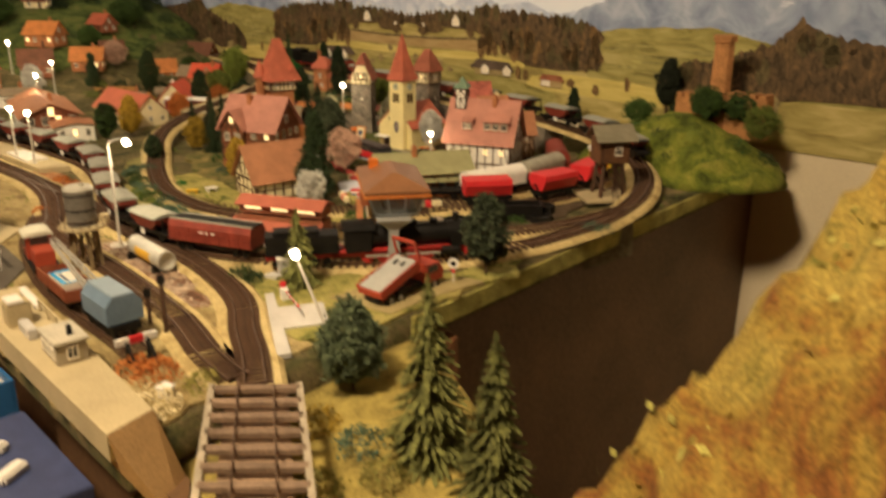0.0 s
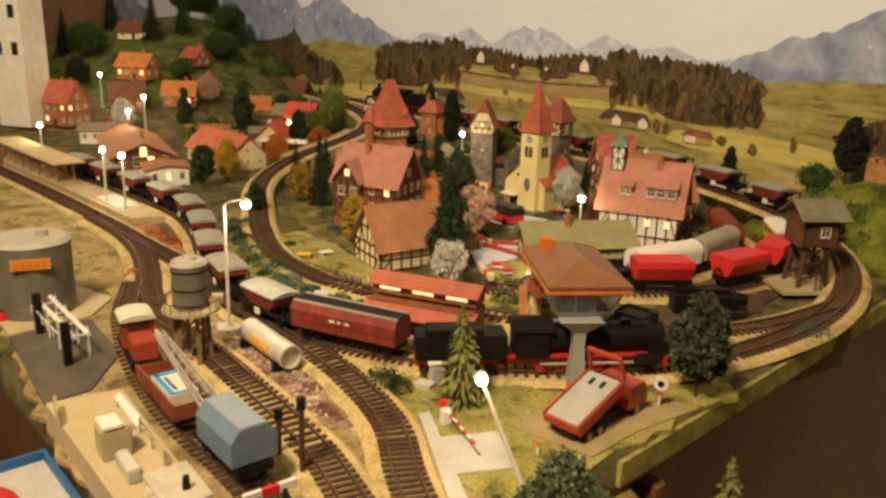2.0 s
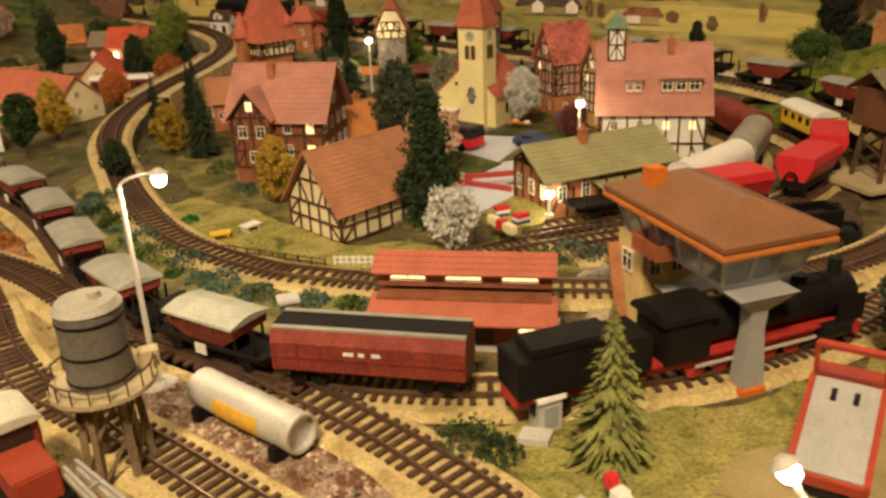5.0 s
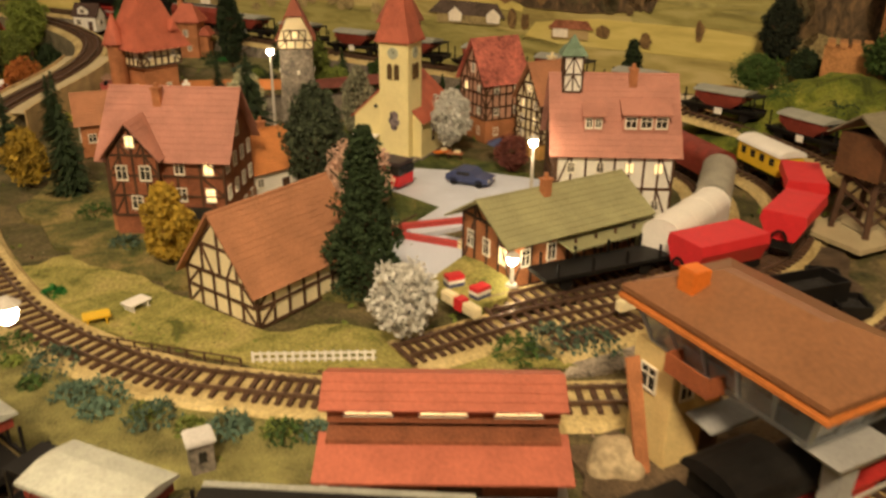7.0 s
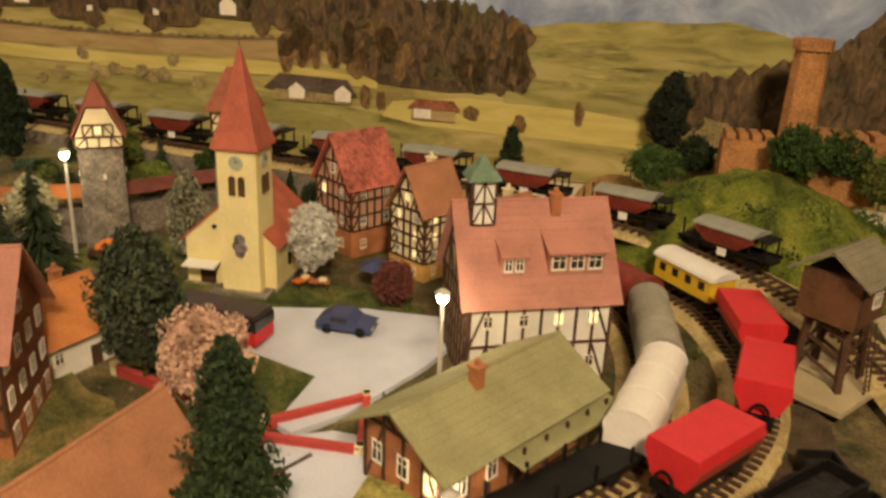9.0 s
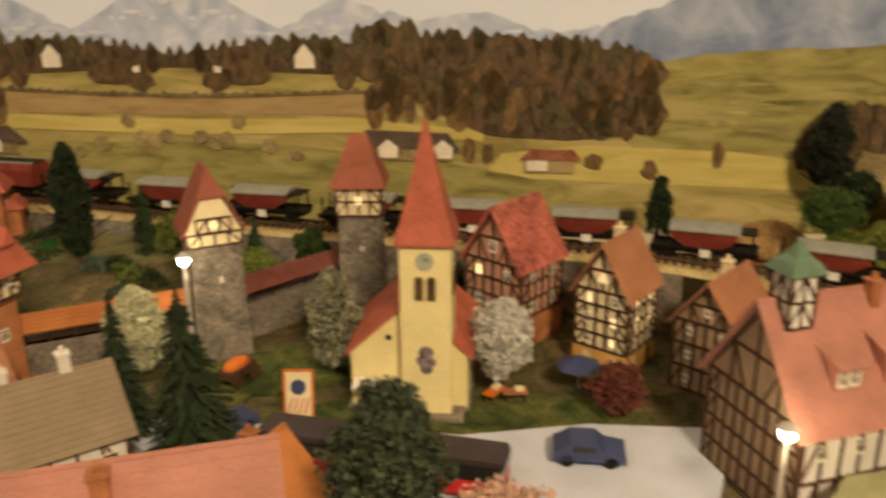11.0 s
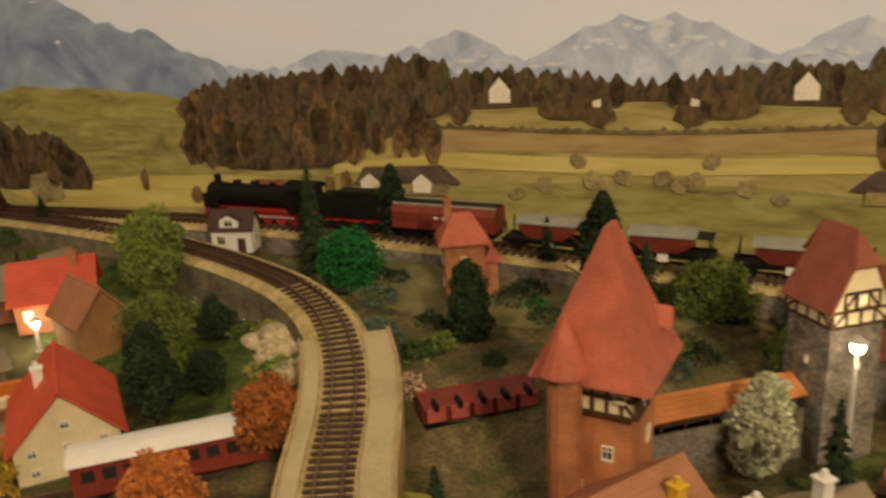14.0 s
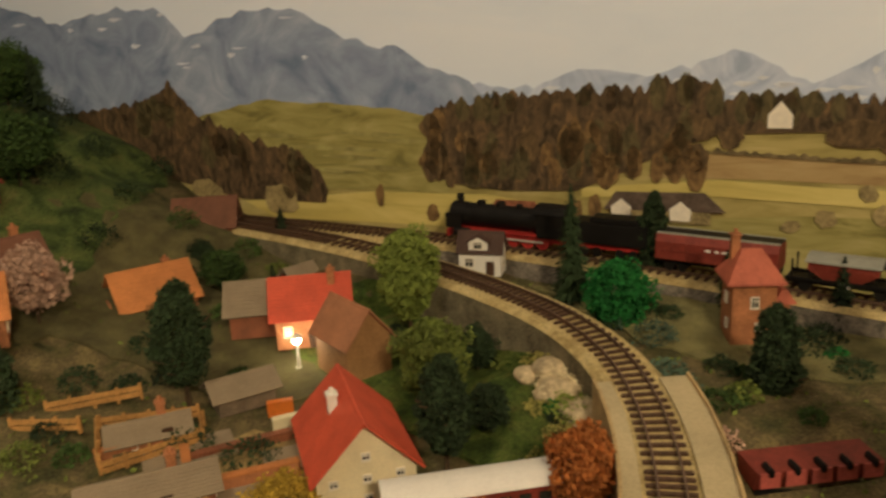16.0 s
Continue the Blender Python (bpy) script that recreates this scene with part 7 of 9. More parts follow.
def hopper_wagon(m):
    t = thing("hopper_wagon", m, "oxide red hopper wagon with a pale grey roof", "wagon", "goods train")
    bm = bmesh.new()
    loft(bm, [[(-.028, y, .030), (.028, y, .030), (.028, y, .023), (.014, y * .8, .013), (-.014, y * .8, .013), (-.028, y, .023)] for y in (-.0145, .0145)])
    part("hopper", bm, M_WAGONRED, t)
    bm = bmesh.new()
    loft(bm, [[(x, -.017, .0295), (x, -.0165, .0310), (x, -.004, .0338), (x, .004, .0338), (x, .0165, .0310), (x, .017, .0295)] for x in (-.030, .030)])
    part("roof", bm, M_WAGONROOF, t)
    bm = bmesh.new()
    box(bm, .092, .020, .004, 0, 0, .008)
    for k in (-1, 1):
        box(bm, .010, .018, .005, k * .036, 0, .006, bevel=.0005)
    part("frame", bm, M_BLACK, t)
    bm = bmesh.new()
    for k in (-1, 1):
        box(bm, .092, .0015, .0028, 0, k * .0122, .0112)
        for x in (-.041, -.026, .026, .041):
            box(bm, .0014, .0014, .018, x, k * .0115, .012)
    box(bm, .014, .022, .0012, -.037, 0, .0285)
    part("end_platform", bm, M_BLACK, t)
    for k in (-1, 1):
        for i in range(5):
            bm = bmesh.new()
            box(bm, .0011, .0008, .0075, -.024 + i * .012, k * .0148, .0225)
            part("side_rib", bm, M_WAGONRED, t)
        bm = bmesh.new()
        box(bm, .009, .0008, .007, -.002, k * .0142, .0062)
        part("notice_plate", bm, M_WHITEP, t)
    wheels(t, (-.030, .030), .0055)
    return t


full_back = [p.copy() for p in L_MAIN_FRONT] + [p.copy() for p in L_MAIN_BACK[1:]]
arc = [0.0]
for a, b in zip(full_back, full_back[1:]):
    arc.append(arc[-1] + (b - a).length)
front_s = next(arc[i] for i in range(len(arc)) if U.dot(full_back[i]) < -1.82 and full_back[i].y > 1.7)
near_line = [p.copy() for p in L_TRAIN] + [p.copy() for p in L_MAIN_FRONT if p.x > -.215]
near_s, last = 0.0, near_line[0]
for p in near_line:
    near_s, last = near_s + (p - last).length, p
    if p.x > .085:
        break
engine = locomotive(on_line(full_back, front_s - .077))
bulk = freight_wagon(on_line(full_back, front_s - .292))
first = hopper_wagon(on_line(full_back, front_s - .400))
for i in range(1, 9):
    copy_thing(first, on_line(full_back, front_s - .400 - .106 * i))
copy_thing(engine, on_line(near_line, near_s - .077))
copy_thing(bulk, on_line(near_line, near_s - .292))
for i in range(9):
    copy_thing(first, on_line(near_line, near_s - .400 - .106 * i))


def tipper(m):
    t = thing("tipper_wagon", m, "bright red covered tipper wagon on a black frame", "wagon", "red tipper wagons")
    bm = bmesh.new()
    loft(bm, [[(x, -.011, .015), (x, -.018, .030), (x, -.0165, .0375), (x, .0165, .0375), (x, .018, .030), (x, .011, .015)] for x in (-.033, .033)])
    part("body", bm, M_BRIGHTRED, t)
    bm = bmesh.new()
    box(bm, .070, .020, .006, 0, 0, .008)
    for s in (-1, 1):
        for k in range(5):
            a0, a1 = math.pi * k / 5, math.pi * (k + 1) / 5
            bar(bm, (s * .0372, .006 * math.cos(a0), .016 + .008 * math.sin(a0)), (s * .0372, .006 * math.cos(a1), .016 + .008 * math.sin(a1)), .0016)
    part("frame", bm, M_BLACK, t)
    wheels(t, (-.024, .024), .0055)
    return t


for i, s in enumerate((.252, .360, .452)):
    tipper(on_line(L_SIDING, s))
yw = thing("yellow_coach", on_line(L_SIDING, .545), "small yellow wagon with a white roof", "wagon")
bm = bmesh.new()
box(bm, .070, .028, .020, 0, 0, .012, bevel=.0006)
part("body", bm, M_YELLOW, yw)
bm = bmesh.new()
loft(bm, [[(x, .0155 * math.cos(a), .0315 + .007 * math.sin(a)) for a in [math.pi * k / 8 for k in range(9)]] for x in (-.037, .037)])
part("roof", bm, M_WHITEP, yw)
for s in (-1, 1):
    for i in range(4):
        bm = bmesh.new()
        box(bm, .007, .0006, .007, -.024 + i * .016, s * .0142, .021)
        part("window", bm, M_PANE, yw)
bm = bmesh.new()
box(bm, .07, .02, .006, 0, 0, .007)
part("frame", bm, M_BLACK, yw)
wheels(yw, (-.022, .022))


def dome_wagon(m, label, material, L=.100):
    t = thing("covered_wagon", m, label, "wagon", "round-topped wagons")
    bm = bmesh.new()
    loft(bm, [[(x, -.0155, .012)] + [(x, -.0155 * math.cos(a), .026 + .0125 * math.sin(a)) for a in [math.pi * k / 12 for k in range(13)]] + [(x, .0155, .012)] for x in (-L / 2, L / 2)])
    part("body", bm, material, t)
    for i in range(4):
        x = -L / 2 + L * i / 3
        ring_ = [(x, -.016 * math.cos(a), .026 + .013 * math.sin(a)) for a in [math.pi * k / 10 for k in range(11)]]
        hoop = bmesh.new()
        loft(hoop, [[(x - .0006, p[1], p[2]), (x + .0006, p[1], p[2]), (x + .0006, p[1] * .93, p[2] - .0008), (x - .0006, p[1] * .93, p[2] - .0008)] for p in ring_])
        part("hoop", hoop, material, t)
    bm = bmesh.new()
    box(bm, L, .022, .006, 0, 0, .007)
    part("frame", bm, M_BLACK, t)
    wheels(t, (-L * .33, L * .33))
    return t


dome_wagon(on_line(L_TANKT, .200), "white round-topped tarpaulin wagon", M_WHITEP)
dome_wagon(on_line(L_TANKT, .306), "grey round-topped tarpaulin wagon", mat("grey_tarpaulin", (0.34, 0.32, 0.25), 0.7, 0.15, 500, 50, 0.2))
dome_wagon(on_line(L_TANKT, .412), "dull red round-topped tarpaulin wagon", M_WAGONRED)
fw = thing("flat_wagon", on_line(L_TANKT, .098), "low black flat wagon at the station", "wagon")
bm = bmesh.new()
box(bm, .11, .026, .003, 0, 0, .011)
box(bm, .10, .016, .004, 0, 0, .007)
for x in (-.045, -.015, .015, .045):
    for s in (-1, 1):
        box(bm, .0016, .0016, .010, x, s * .012, .014)
part("deck", bm, M_BLACK, fw)
wheels(fw, (-.035, .035))


def buffer_stop(m):
    t = thing("buffer_stop", m, "cream and red track buffer stop", "buffer stop", "buffer stops")
    bm = bmesh.new()
    for s in (-.008, .008):
        bar(bm, (.008, s, .0), (0, s, .012), .002)
    pieces("strut", bm, M_TIMBER, t)
    for s in (-.012, .012):
        bm = bmesh.new()
        box(bm, .007, .014, .008, 0, s, .009, bevel=.001)
        part("buffer_block", bm, M_PLASTER, t)
    bm = bmesh.new()
    box(bm, .0074, .007, .0084, 0, 0, .0088)
    part("red_mark", bm, M_BRIGHTRED, t)
    return t


buffer_stop(pose(.047, 1.088, .006, 0, 0, 100))
buffer_stop(pose(-.072, 1.118, .006, 0, 0, 20))
track("short stub track with a buffer stop", [(.045, 1.09, .0102), (.02, 1.083, .0102), (-.005, 1.078, .0102), (-.03, 1.075, .0102)])

# open dark red hopper by the gate tower
hs = thing("coal_hopper_wagon", pose(-.310, 1.826, .0105, 0, 0, -10), "dark red open hopper wagon with black underframe", "wagon")
bm = bmesh.new()
loft(bm, [[(x, -.014, .032), (x, .014, .032), (x, .010, .018), (x, -.010, .018)] for x in (-.042, .042)])
part("body", bm, M_WAGONRED, hs)
for i in range(5):
    bm = bmesh.new()
    box(bm, .0035, .012, .006, -.034 + i * .017, -.012, .030, m=pose(0, 0, 0, 0, 0, 0), bevel=.001)
    part("hatch_lever", bm, M_BLACK, hs)
    bm = bmesh.new()
    box(bm, .013, .0014, .010, -.034 + i * .017, -.0148, .022)
    part("side_panel", bm, mat("faded_wagon_red", (0.40, 0.09, 0.07), 0.6, 0.2, 500, 50, 0.1), hs)
bm = bmesh.new()
box(bm, .084, .025, .014, 0, 0, .003)
part("frame", bm, M_BLACK, hs)
wheels(hs, (-.032, -.02, .02, .032))
track("hidden track below the gate tower", [(-.365, 1.837, .0102), (-.31, 1.826, .0102), (-.25, 1.816, .0102), (-.19, 1.806, .0102)], bed=False)

# red coach with white roof beyond the bridge
rc = thing("railway_coach", pose(-.515, 1.880, .008, 0, 0, -6), "dark red railway coach with a white roof", "coach")
bm = bmesh.new()
box(bm, .125, .028, .024, 0, 0, .006, bevel=.0006)
part("body", bm, M_WAGONRED, rc)
bm = bmesh.new()
loft(bm, [[(x, .0155 * math.cos(a), .0295 + .006 * math.sin(a)) for a in [math.pi * k / 8 for k in range(9)]] for x in (-.064, .064)])
part("roof", bm, M_WHITEP, rc)
for i in range(9):
    bm = bmesh.new()
    box(bm, .008, .0006, .008, -.052 + i * .013, -.0142, .017)
    part("window", bm, M_PANE, rc)
wheels(rc, (-.045, .045))
track("station track with a red coach", [(-.66, 1.90, .009), (-.55, 1.885, .009), (-.44, 1.872, .009)], bed=False)
house("long station hall with a faded red roof", -.630, 1.800, -43, .180, .080, .030, .036, M_PLASTER, mat("faded_coral_roof", (0.52, 0.15, 0.085), 0.6, 0.15, 700, 50, 0.3), None, "", 5, 1, chims=(), seed=31)

# bridge deck of the branch line
bd = thing("track_bridge", Matrix(), "cream wooden bridge carrying the branch line", "bridge")
sub = [p for p in L_BRANCH if 1.70 < p.y < 1.935 and p.x < -.37]
for s in (-1, 1):
    bm = bmesh.new()
    sweep(bm, sub[::3] + [sub[-1]], [(s * .018 - .0, -.0035), (s * .018, -.0022), (s * .040, -.0022), (s * .040, -.0035)] if s > 0 else [(-.031, -.0035), (-.031, -.0022), (-.018, -.0022), (-.018, -.0035)])
    part("deck_plank", bm, M_CONC, bd)
    bm = bmesh.new()
    sweep(bm, sub[::3] + [sub[-1]], [(s * (.0395 if s > 0 else .0305) + a, b) for a, b in ((-.001, -.05), (-.001, .0005), (.001, .0005), (.001, -.05))])
    part("side_girder", bm, mat("tan_bridge_side", (0.45, 0.32, 0.15), 0.8, 0.25, 500, 50, 0.3), bd)

# ---- depot yard ----
deck = thing("loading_deck", Matrix(), "cream concrete loading deck with sloping side", "deck")
bm = bmesh.new()
top = [(-.389, .732), (-.345, .764), (-.135, .527), (-.154, .492)]
poly(bm, top, .0, .022)
part("slab", bm, M_CONC, deck)
bm = bmesh.new()
loft(bm, [[(-.389, .732, .0215), (-.154, .492, .0215), (-.135, .527, .0215), (-.134, .528, .018)], [(-.386, .737, -.006), (-.150, .497, -.012), (-.105, .495, -.07), (-.10, .52, -.07)]])
part("side_slope", bm, mat("tan_card_side", (0.40, 0.25, 0.11), 0.8, 0.2, 500, 30, 0.2), deck)
for a, b in (((-.375, .722), (-.36, .70)), ((-.30, .70), (-.265, .66))):
    bm = bmesh.new()
    for k in (0, .5, 1):
        p = Vector(a).lerp(Vector(b), k)
        box(bm, .0015, .0015, .012, p.x, p.y, .022)
    bar(bm, (*a, .034), (*b, .034), .0013)
    bar(bm, (*a, .028), (*b, .028), .0010)
    part("railing", bm, M_CONC, deck)
hutd = thing("switch_hut", pose(-.236, .612, .022, 0, 0, -48), "small grey control hut with a flat roof", "hut")
bm = bmesh.new()
box(bm, .040, .024, .018, bevel=.0005)
part("wall", bm, mat("grey_beige_hut", (0.36, 0.31, 0.22), 0.8, 0.15, 500, 50, 0.2), hutd)
bm = bmesh.new()
box(bm, .044, .028, .0025, 0, 0, .018, bevel=.0005)
part("roof", bm, mat("pale_hut_roof", (0.50, 0.46, 0.36), 0.8, 0.12, 500, 50, 0.2), hutd)
for x in (-.012, 0, .012):
    window(hutd, pose(x, -.0125, .010), .008, .009, False)
window(hutd, pose(.0205, 0, .010, 0, 0, 90), .009, .011, False)
bm = bmesh.new()
cyl(bm, .0025, .002, .008, .008, .003, .0205, 10)
part("chimney", bm, M_BLACK, hutd)
cab = thing("machine_cabinet", pose(-.305, .672, .022, 0, 0, -48), "pale machine block with a white top on the deck", "machine")
bm = bmesh.new()
box(bm, .018, .020, .022, bevel=.001)
part("block", bm, M_CONC, cab)
bm = bmesh.new()
box(bm, .019, .013, .003, 0, -.002, .022, bevel=.0006)
part("cap", bm, M_WHITEP, cab)
bm = bmesh.new()
box(bm, .030, .008, .010, .030, .0, 0, bevel=.001)
part("base_unit", bm, M_PAVE, cab)
tube = thing("fluorescent_tube_model", pose(-.318, .722, .026, 0, 0, -48), "white pipe lying along the deck edge", "pipe")
bm = bmesh.new()
cyl(bm, .0035, .0035, .055, 0, 0, -.0275, 14, m=pose(0, 0, 0, 0, 90, 0))
part("pipe", bm, M_WHITEP, tube)
for x in (-.02, .02):
    bm = bmesh.new()
    box(bm, .003, .008, .004, x, 0, -.004)
    part("clamp", bm, M_GREYP, tube)


def shunter(m):
    t = thing("diesel_shunter", m, "small red diesel shunter with a pale cab roof", "locomotive")
    bm = bmesh.new()
    box(bm, .072, .026, .006, 0, 0, .009, bevel=.0005)
    part("frame", bm, M_BLACK, t)
    bm = bmesh.new()
    box(bm, .030, .020, .016, .019, 0, .015, bevel=.001)
    part("bonnet", bm, mat("shunter_red", (0.36, 0.06, 0.03), 0.5, 0.15, 500, 50, 0.05), t)
    bm = bmesh.new()
    box(bm, .026, .026, .026, -.010, 0, .015, bevel=.001)
    part("cab", bm, MATS["shunter_red"], t)
    bm = bmesh.new()
    loft(bm, [[(x, .0150 * math.cos(a), .0405 + .005 * math.sin(a)) for a in [math.pi * k / 8 for k in range(9)]] for x in (-.026, .006)])
    part("cab_roof", bm, mat("pale_cab_roof", (0.60, 0.58, 0.46), 0.5, 0.12, 500, 50, 0.05), t)
    for s in (-1, 1):
        for x in (-.016, -.004):
            bm = bmesh.new()
            box(bm, .008, .0008, .010, x, s * .0132, .028)
            part("window", bm, M_PANE, t)
    bm = bmesh.new()
    box(bm, .0008, .018, .010, .0034, 0, .0295)
    part("windscreen", bm, M_PANE, t)
    bm = bmesh.new()
    box(bm, .014, .018, .013, -.030, 0, .015, bevel=.001)
    part("rear_bonnet", bm, M_ORANGE, t)
    wheels(t, (-.022, .0, .022), .0058)
    return t


shunter(on_line(L_CRANE, .238))
gon = thing("gondola_wagon", on_line(L_CRANE, .338), "red-brown open wagon carrying a blue and white carton", "wagon")
M_GON = mat("red_brown_gondola", (0.26, 0.075, 0.035), 0.6, 0.2, 500, 50, 0.1)
for s in (-1, 1):
    bm = bmesh.new()
    box(bm, .084, .0014, .012, 0, s * .0135, .013)
    for i in range(7):
        box(bm, .0016, .001, .012, -.04 + i * .0133, s * .0146, .013)
    part("side_wall", bm, M_GON, gon)
    bm = bmesh.new()
    box(bm, .0014, .027, .010, s * .0415, 0, .013)
    part("end_wall", bm, M_GON, gon)
bm = bmesh.new()
box(bm, .084, .027, .0025, 0, 0, .0108)
part("floor", bm, M_GON, gon)
bm = bmesh.new()
box(bm, .08, .018, .005, 0, 0, .006)
part("frame", bm, M_BLACK, gon)
wheels(gon, (-.028, .028))
ctn = thing("carton", on_line(L_CRANE, .345) @ pose(0, 0, .0134), "blue and white carton lying in the open wagon", "box")
bm = bmesh.new()
box(bm, .042, .022, .012, bevel=.0005)
part("box_body", bm, mat("white_card", (0.70, 0.66, 0.55), 0.6, 0.08, 400, 50, 0), ctn)
for sx, sy, w, d in ((0, -.0085, .040, .004), (0, .0085, .040, .0012), (-.018, 0, .005, .018), (.019, 0, .003, .018)):
    bm = bmesh.new()
    box(bm, w, d, .0006, sx, sy, .0118)
    part("printed_border", bm, mat("bright_blue_print", (0.03, 0.32, 0.62), 0.5, 0.1, 400, 50, 0), ctn)
for i in range(6):
    bm = bmesh.new()
    box(bm, .0032, .0022, .0007, -.009 + i * .0042, -.0035, .0119)
    part("lettering_bar", bm, M_DKBLUE, ctn)
M_JIB = mat("pale_grey_jib", (0.40, 0.38, 0.33), 0.5, 0.15, 500, 60, 0.05, metal=0.2)
crane = thing("crane_wagon", on_line(L_CRANE, .438), "blue-grey railway crane with a pale lattice jib", "crane")
bm = bmesh.new()
box(bm, .070, .026, .007, 0, 0, .008, bevel=.0006)
part("chassis", bm, M_BLACK, crane)
wheels(crane, (-.026, -.012, .012, .026))
bm = bmesh.new()
loft(bm, [[(x, -.0165, .017), (x, -.0165, .034), (x, -.010, .042), (x, .010, .042), (x, .0165, .034), (x, .0165, .017)] for x in (-.020, .034)])
part("cabin", bm, M_BLUE, crane)
bm = bmesh.new()
box(bm, .054, .020, .002, .007, 0, .0415, bevel=.0006)
part("cabin_roof", bm, mat("pale_blue_roof", (0.24, 0.31, 0.37), 0.5, 0.1, 500, 50, 0), crane)
bm = bmesh.new()
box(bm, .0008, .022, .012, -.0205, 0, .024)
part("cab_window", bm, M_PANE, crane)
for s in (-1, 1):
    bm = bmesh.new()
    bar(bm, (-.018, s * .0065, .024), (-.125, s * .0025, .052), .0018)
    bar(bm, (-.018, s * .0065, .032), (-.125, s * .0025, .056), .0014)
    for i in range(9):
        f0, f1 = i / 9, (i + .5) / 9
        a = Vector((-.018, s * .0065, .024)).lerp(Vector((-.125, s * .0025, .052)), f0)
        c = Vector((-.018, s * .0065, .032)).lerp(Vector((-.125, s * .0025, .056)), f1)
        bar(bm, a, c, .0009)
    part("jib_side", bm, M_JIB, crane)
bm = bmesh.new()
for i in range(8):
    f = i / 8
    bar(bm, Vector((-.018, .0065, .028)).lerp(Vector((-.125, .0025, .054)), f), Vector((-.018, -.0065, .028)).lerp(Vector((-.125, -.0025, .054)), f), .0010)
pieces("jib_brace", bm, M_JIB, crane)
bs = thing("buffer_stop", pose(-.188, .640, .004, 0, 0, -48), "black buffer stop with a red and white beam", "buffer stop", "buffer stops")
bm = bmesh.new()
for s in (-.009, .009):
    bar(bm, (.018, s, 0), (0, s, .018), .0025)
    bar(bm, (0, s, 0), (0, s, .018), .0025)
bar(bm, (.012, -.012, .004), (.012, .012, .004), .003)
part("frame", bm, M_BLACK, bs)
for k, (y0, mm) in enumerate(((-.012, M_WHITEP), (0, M_BRIGHTRED), (.012, M_WHITEP))):
    bm = bmesh.new()
    box(bm, .003, .012, .006, -.002, y0, .016)
    part("beam_section", bm, mm, bs)
for x, y, h in ((-.206, .718, .040), (-.183, .695, .062)):
    sp = thing("signal_post", pose(x, y, 0), "thin dark signal post beside the depot track", "signal", "signal posts")
    bm = bmesh.new()
    box(bm, .0032, .0032, h, bevel=.0003)
    part("post", bm, M_TIMBER, sp)
    bm = bmesh.new()
    box(bm, .006, .004, .009, 0, 0, h - .010, bevel=.0006)
    part("signal_head", bm, M_BLACK, sp)
    bm = bmesh.new()
    box(bm, .008, .008, .002, 0, 0, -.001)
    part("foot", bm, M_BLACK, sp)

rb = thing("relay_box", pose(-.146, .583, .0, 0, 0, -20), "small white relay box beside the depot track", "box")
bm = bmesh.new()
box(bm, .010, .010, .009, bevel=.0006)
part("body", bm, M_WHITEP, rb)
bm = bmesh.new()
box(bm, .012, .012, .0016, 0, 0, .009, bevel=.0004)
part("lid", bm, M_WHITEP, rb)

# water tower
wt = thing("water_tower", pose(-.327, .864, 0, 0, 0, 10) @ Matrix.Diagonal((1, 1, 1.17, 1)), "dark grey water tower with a round pale walkway", "water tower")
for k in range(6):
    a = k / 6 * math.tau
    bm = bmesh.new()
    bar(bm, (.016 * math.cos(a), .016 * math.sin(a), 0), (.0135 * math.cos(a), .0135 * math.sin(a), .046), .0034)
    part("leg", bm, mat("brown_trestle_wood", (0.22, 0.16, 0.085), 0.8, 0.3, 500, 60, 0.3), wt)
    bm = bmesh.new()
    a2 = (k + 1) / 6 * math.tau
    for z in (.004, .024):
        bar(bm, (.0155 * math.cos(a), .0155 * math.sin(a), z), (.014 * math.cos(a2), .014 * math.sin(a2), z + .019), .0015)
    part("brace", bm, MATS["brown_trestle_wood"], wt)
bm = bmesh.new()
cyl(bm, .0255, .0255, .0022, 0, 0, .045, 36)
part("walkway", bm, M_CONC, wt)
bm = bmesh.new()
for k in range(18):
    a, a2 = k / 18 * math.tau, (k + 1) / 18 * math.tau
    bar(bm, (.0248 * math.cos(a), .0248 * math.sin(a), .047), (.0248 * math.cos(a), .0248 * math.sin(a), .054), .0007)
    bar(bm, (.0248 * math.cos(a), .0248 * math.sin(a), .054), (.0248 * math.cos(a2), .0248 * math.sin(a2), .054), .0007)
part("railing", bm, M_TIMBER, wt)
bm = bmesh.new()
cyl(bm, .0155, .0155, .034, 0, 0, .0472, 36)
part("tank", bm, M_TANK, wt)
for z in (.050, .062, .076):
    bm = bmesh.new()
    cyl(bm, .0159, .0159, .0012, 0, 0, z, 36)
    part("hoop", bm, M_BLACK, wt)
bm = bmesh.new()
cyl(bm, .0162, .0135, .003, 0, 0, .0812, 36)
cyl(bm, .003, .003, .003, .004, 0, .084, 12)
part("lid", bm, mat("pale_tank_lid", (0.40, 0.38, 0.31), 0.55, 0.12, 500, 50, 0.1), wt)
bm = bmesh.new()
box(bm, .010, .008, .008, .022, .006, .047, bevel=.0006)
part("valve_box", bm, M_CONC, wt)

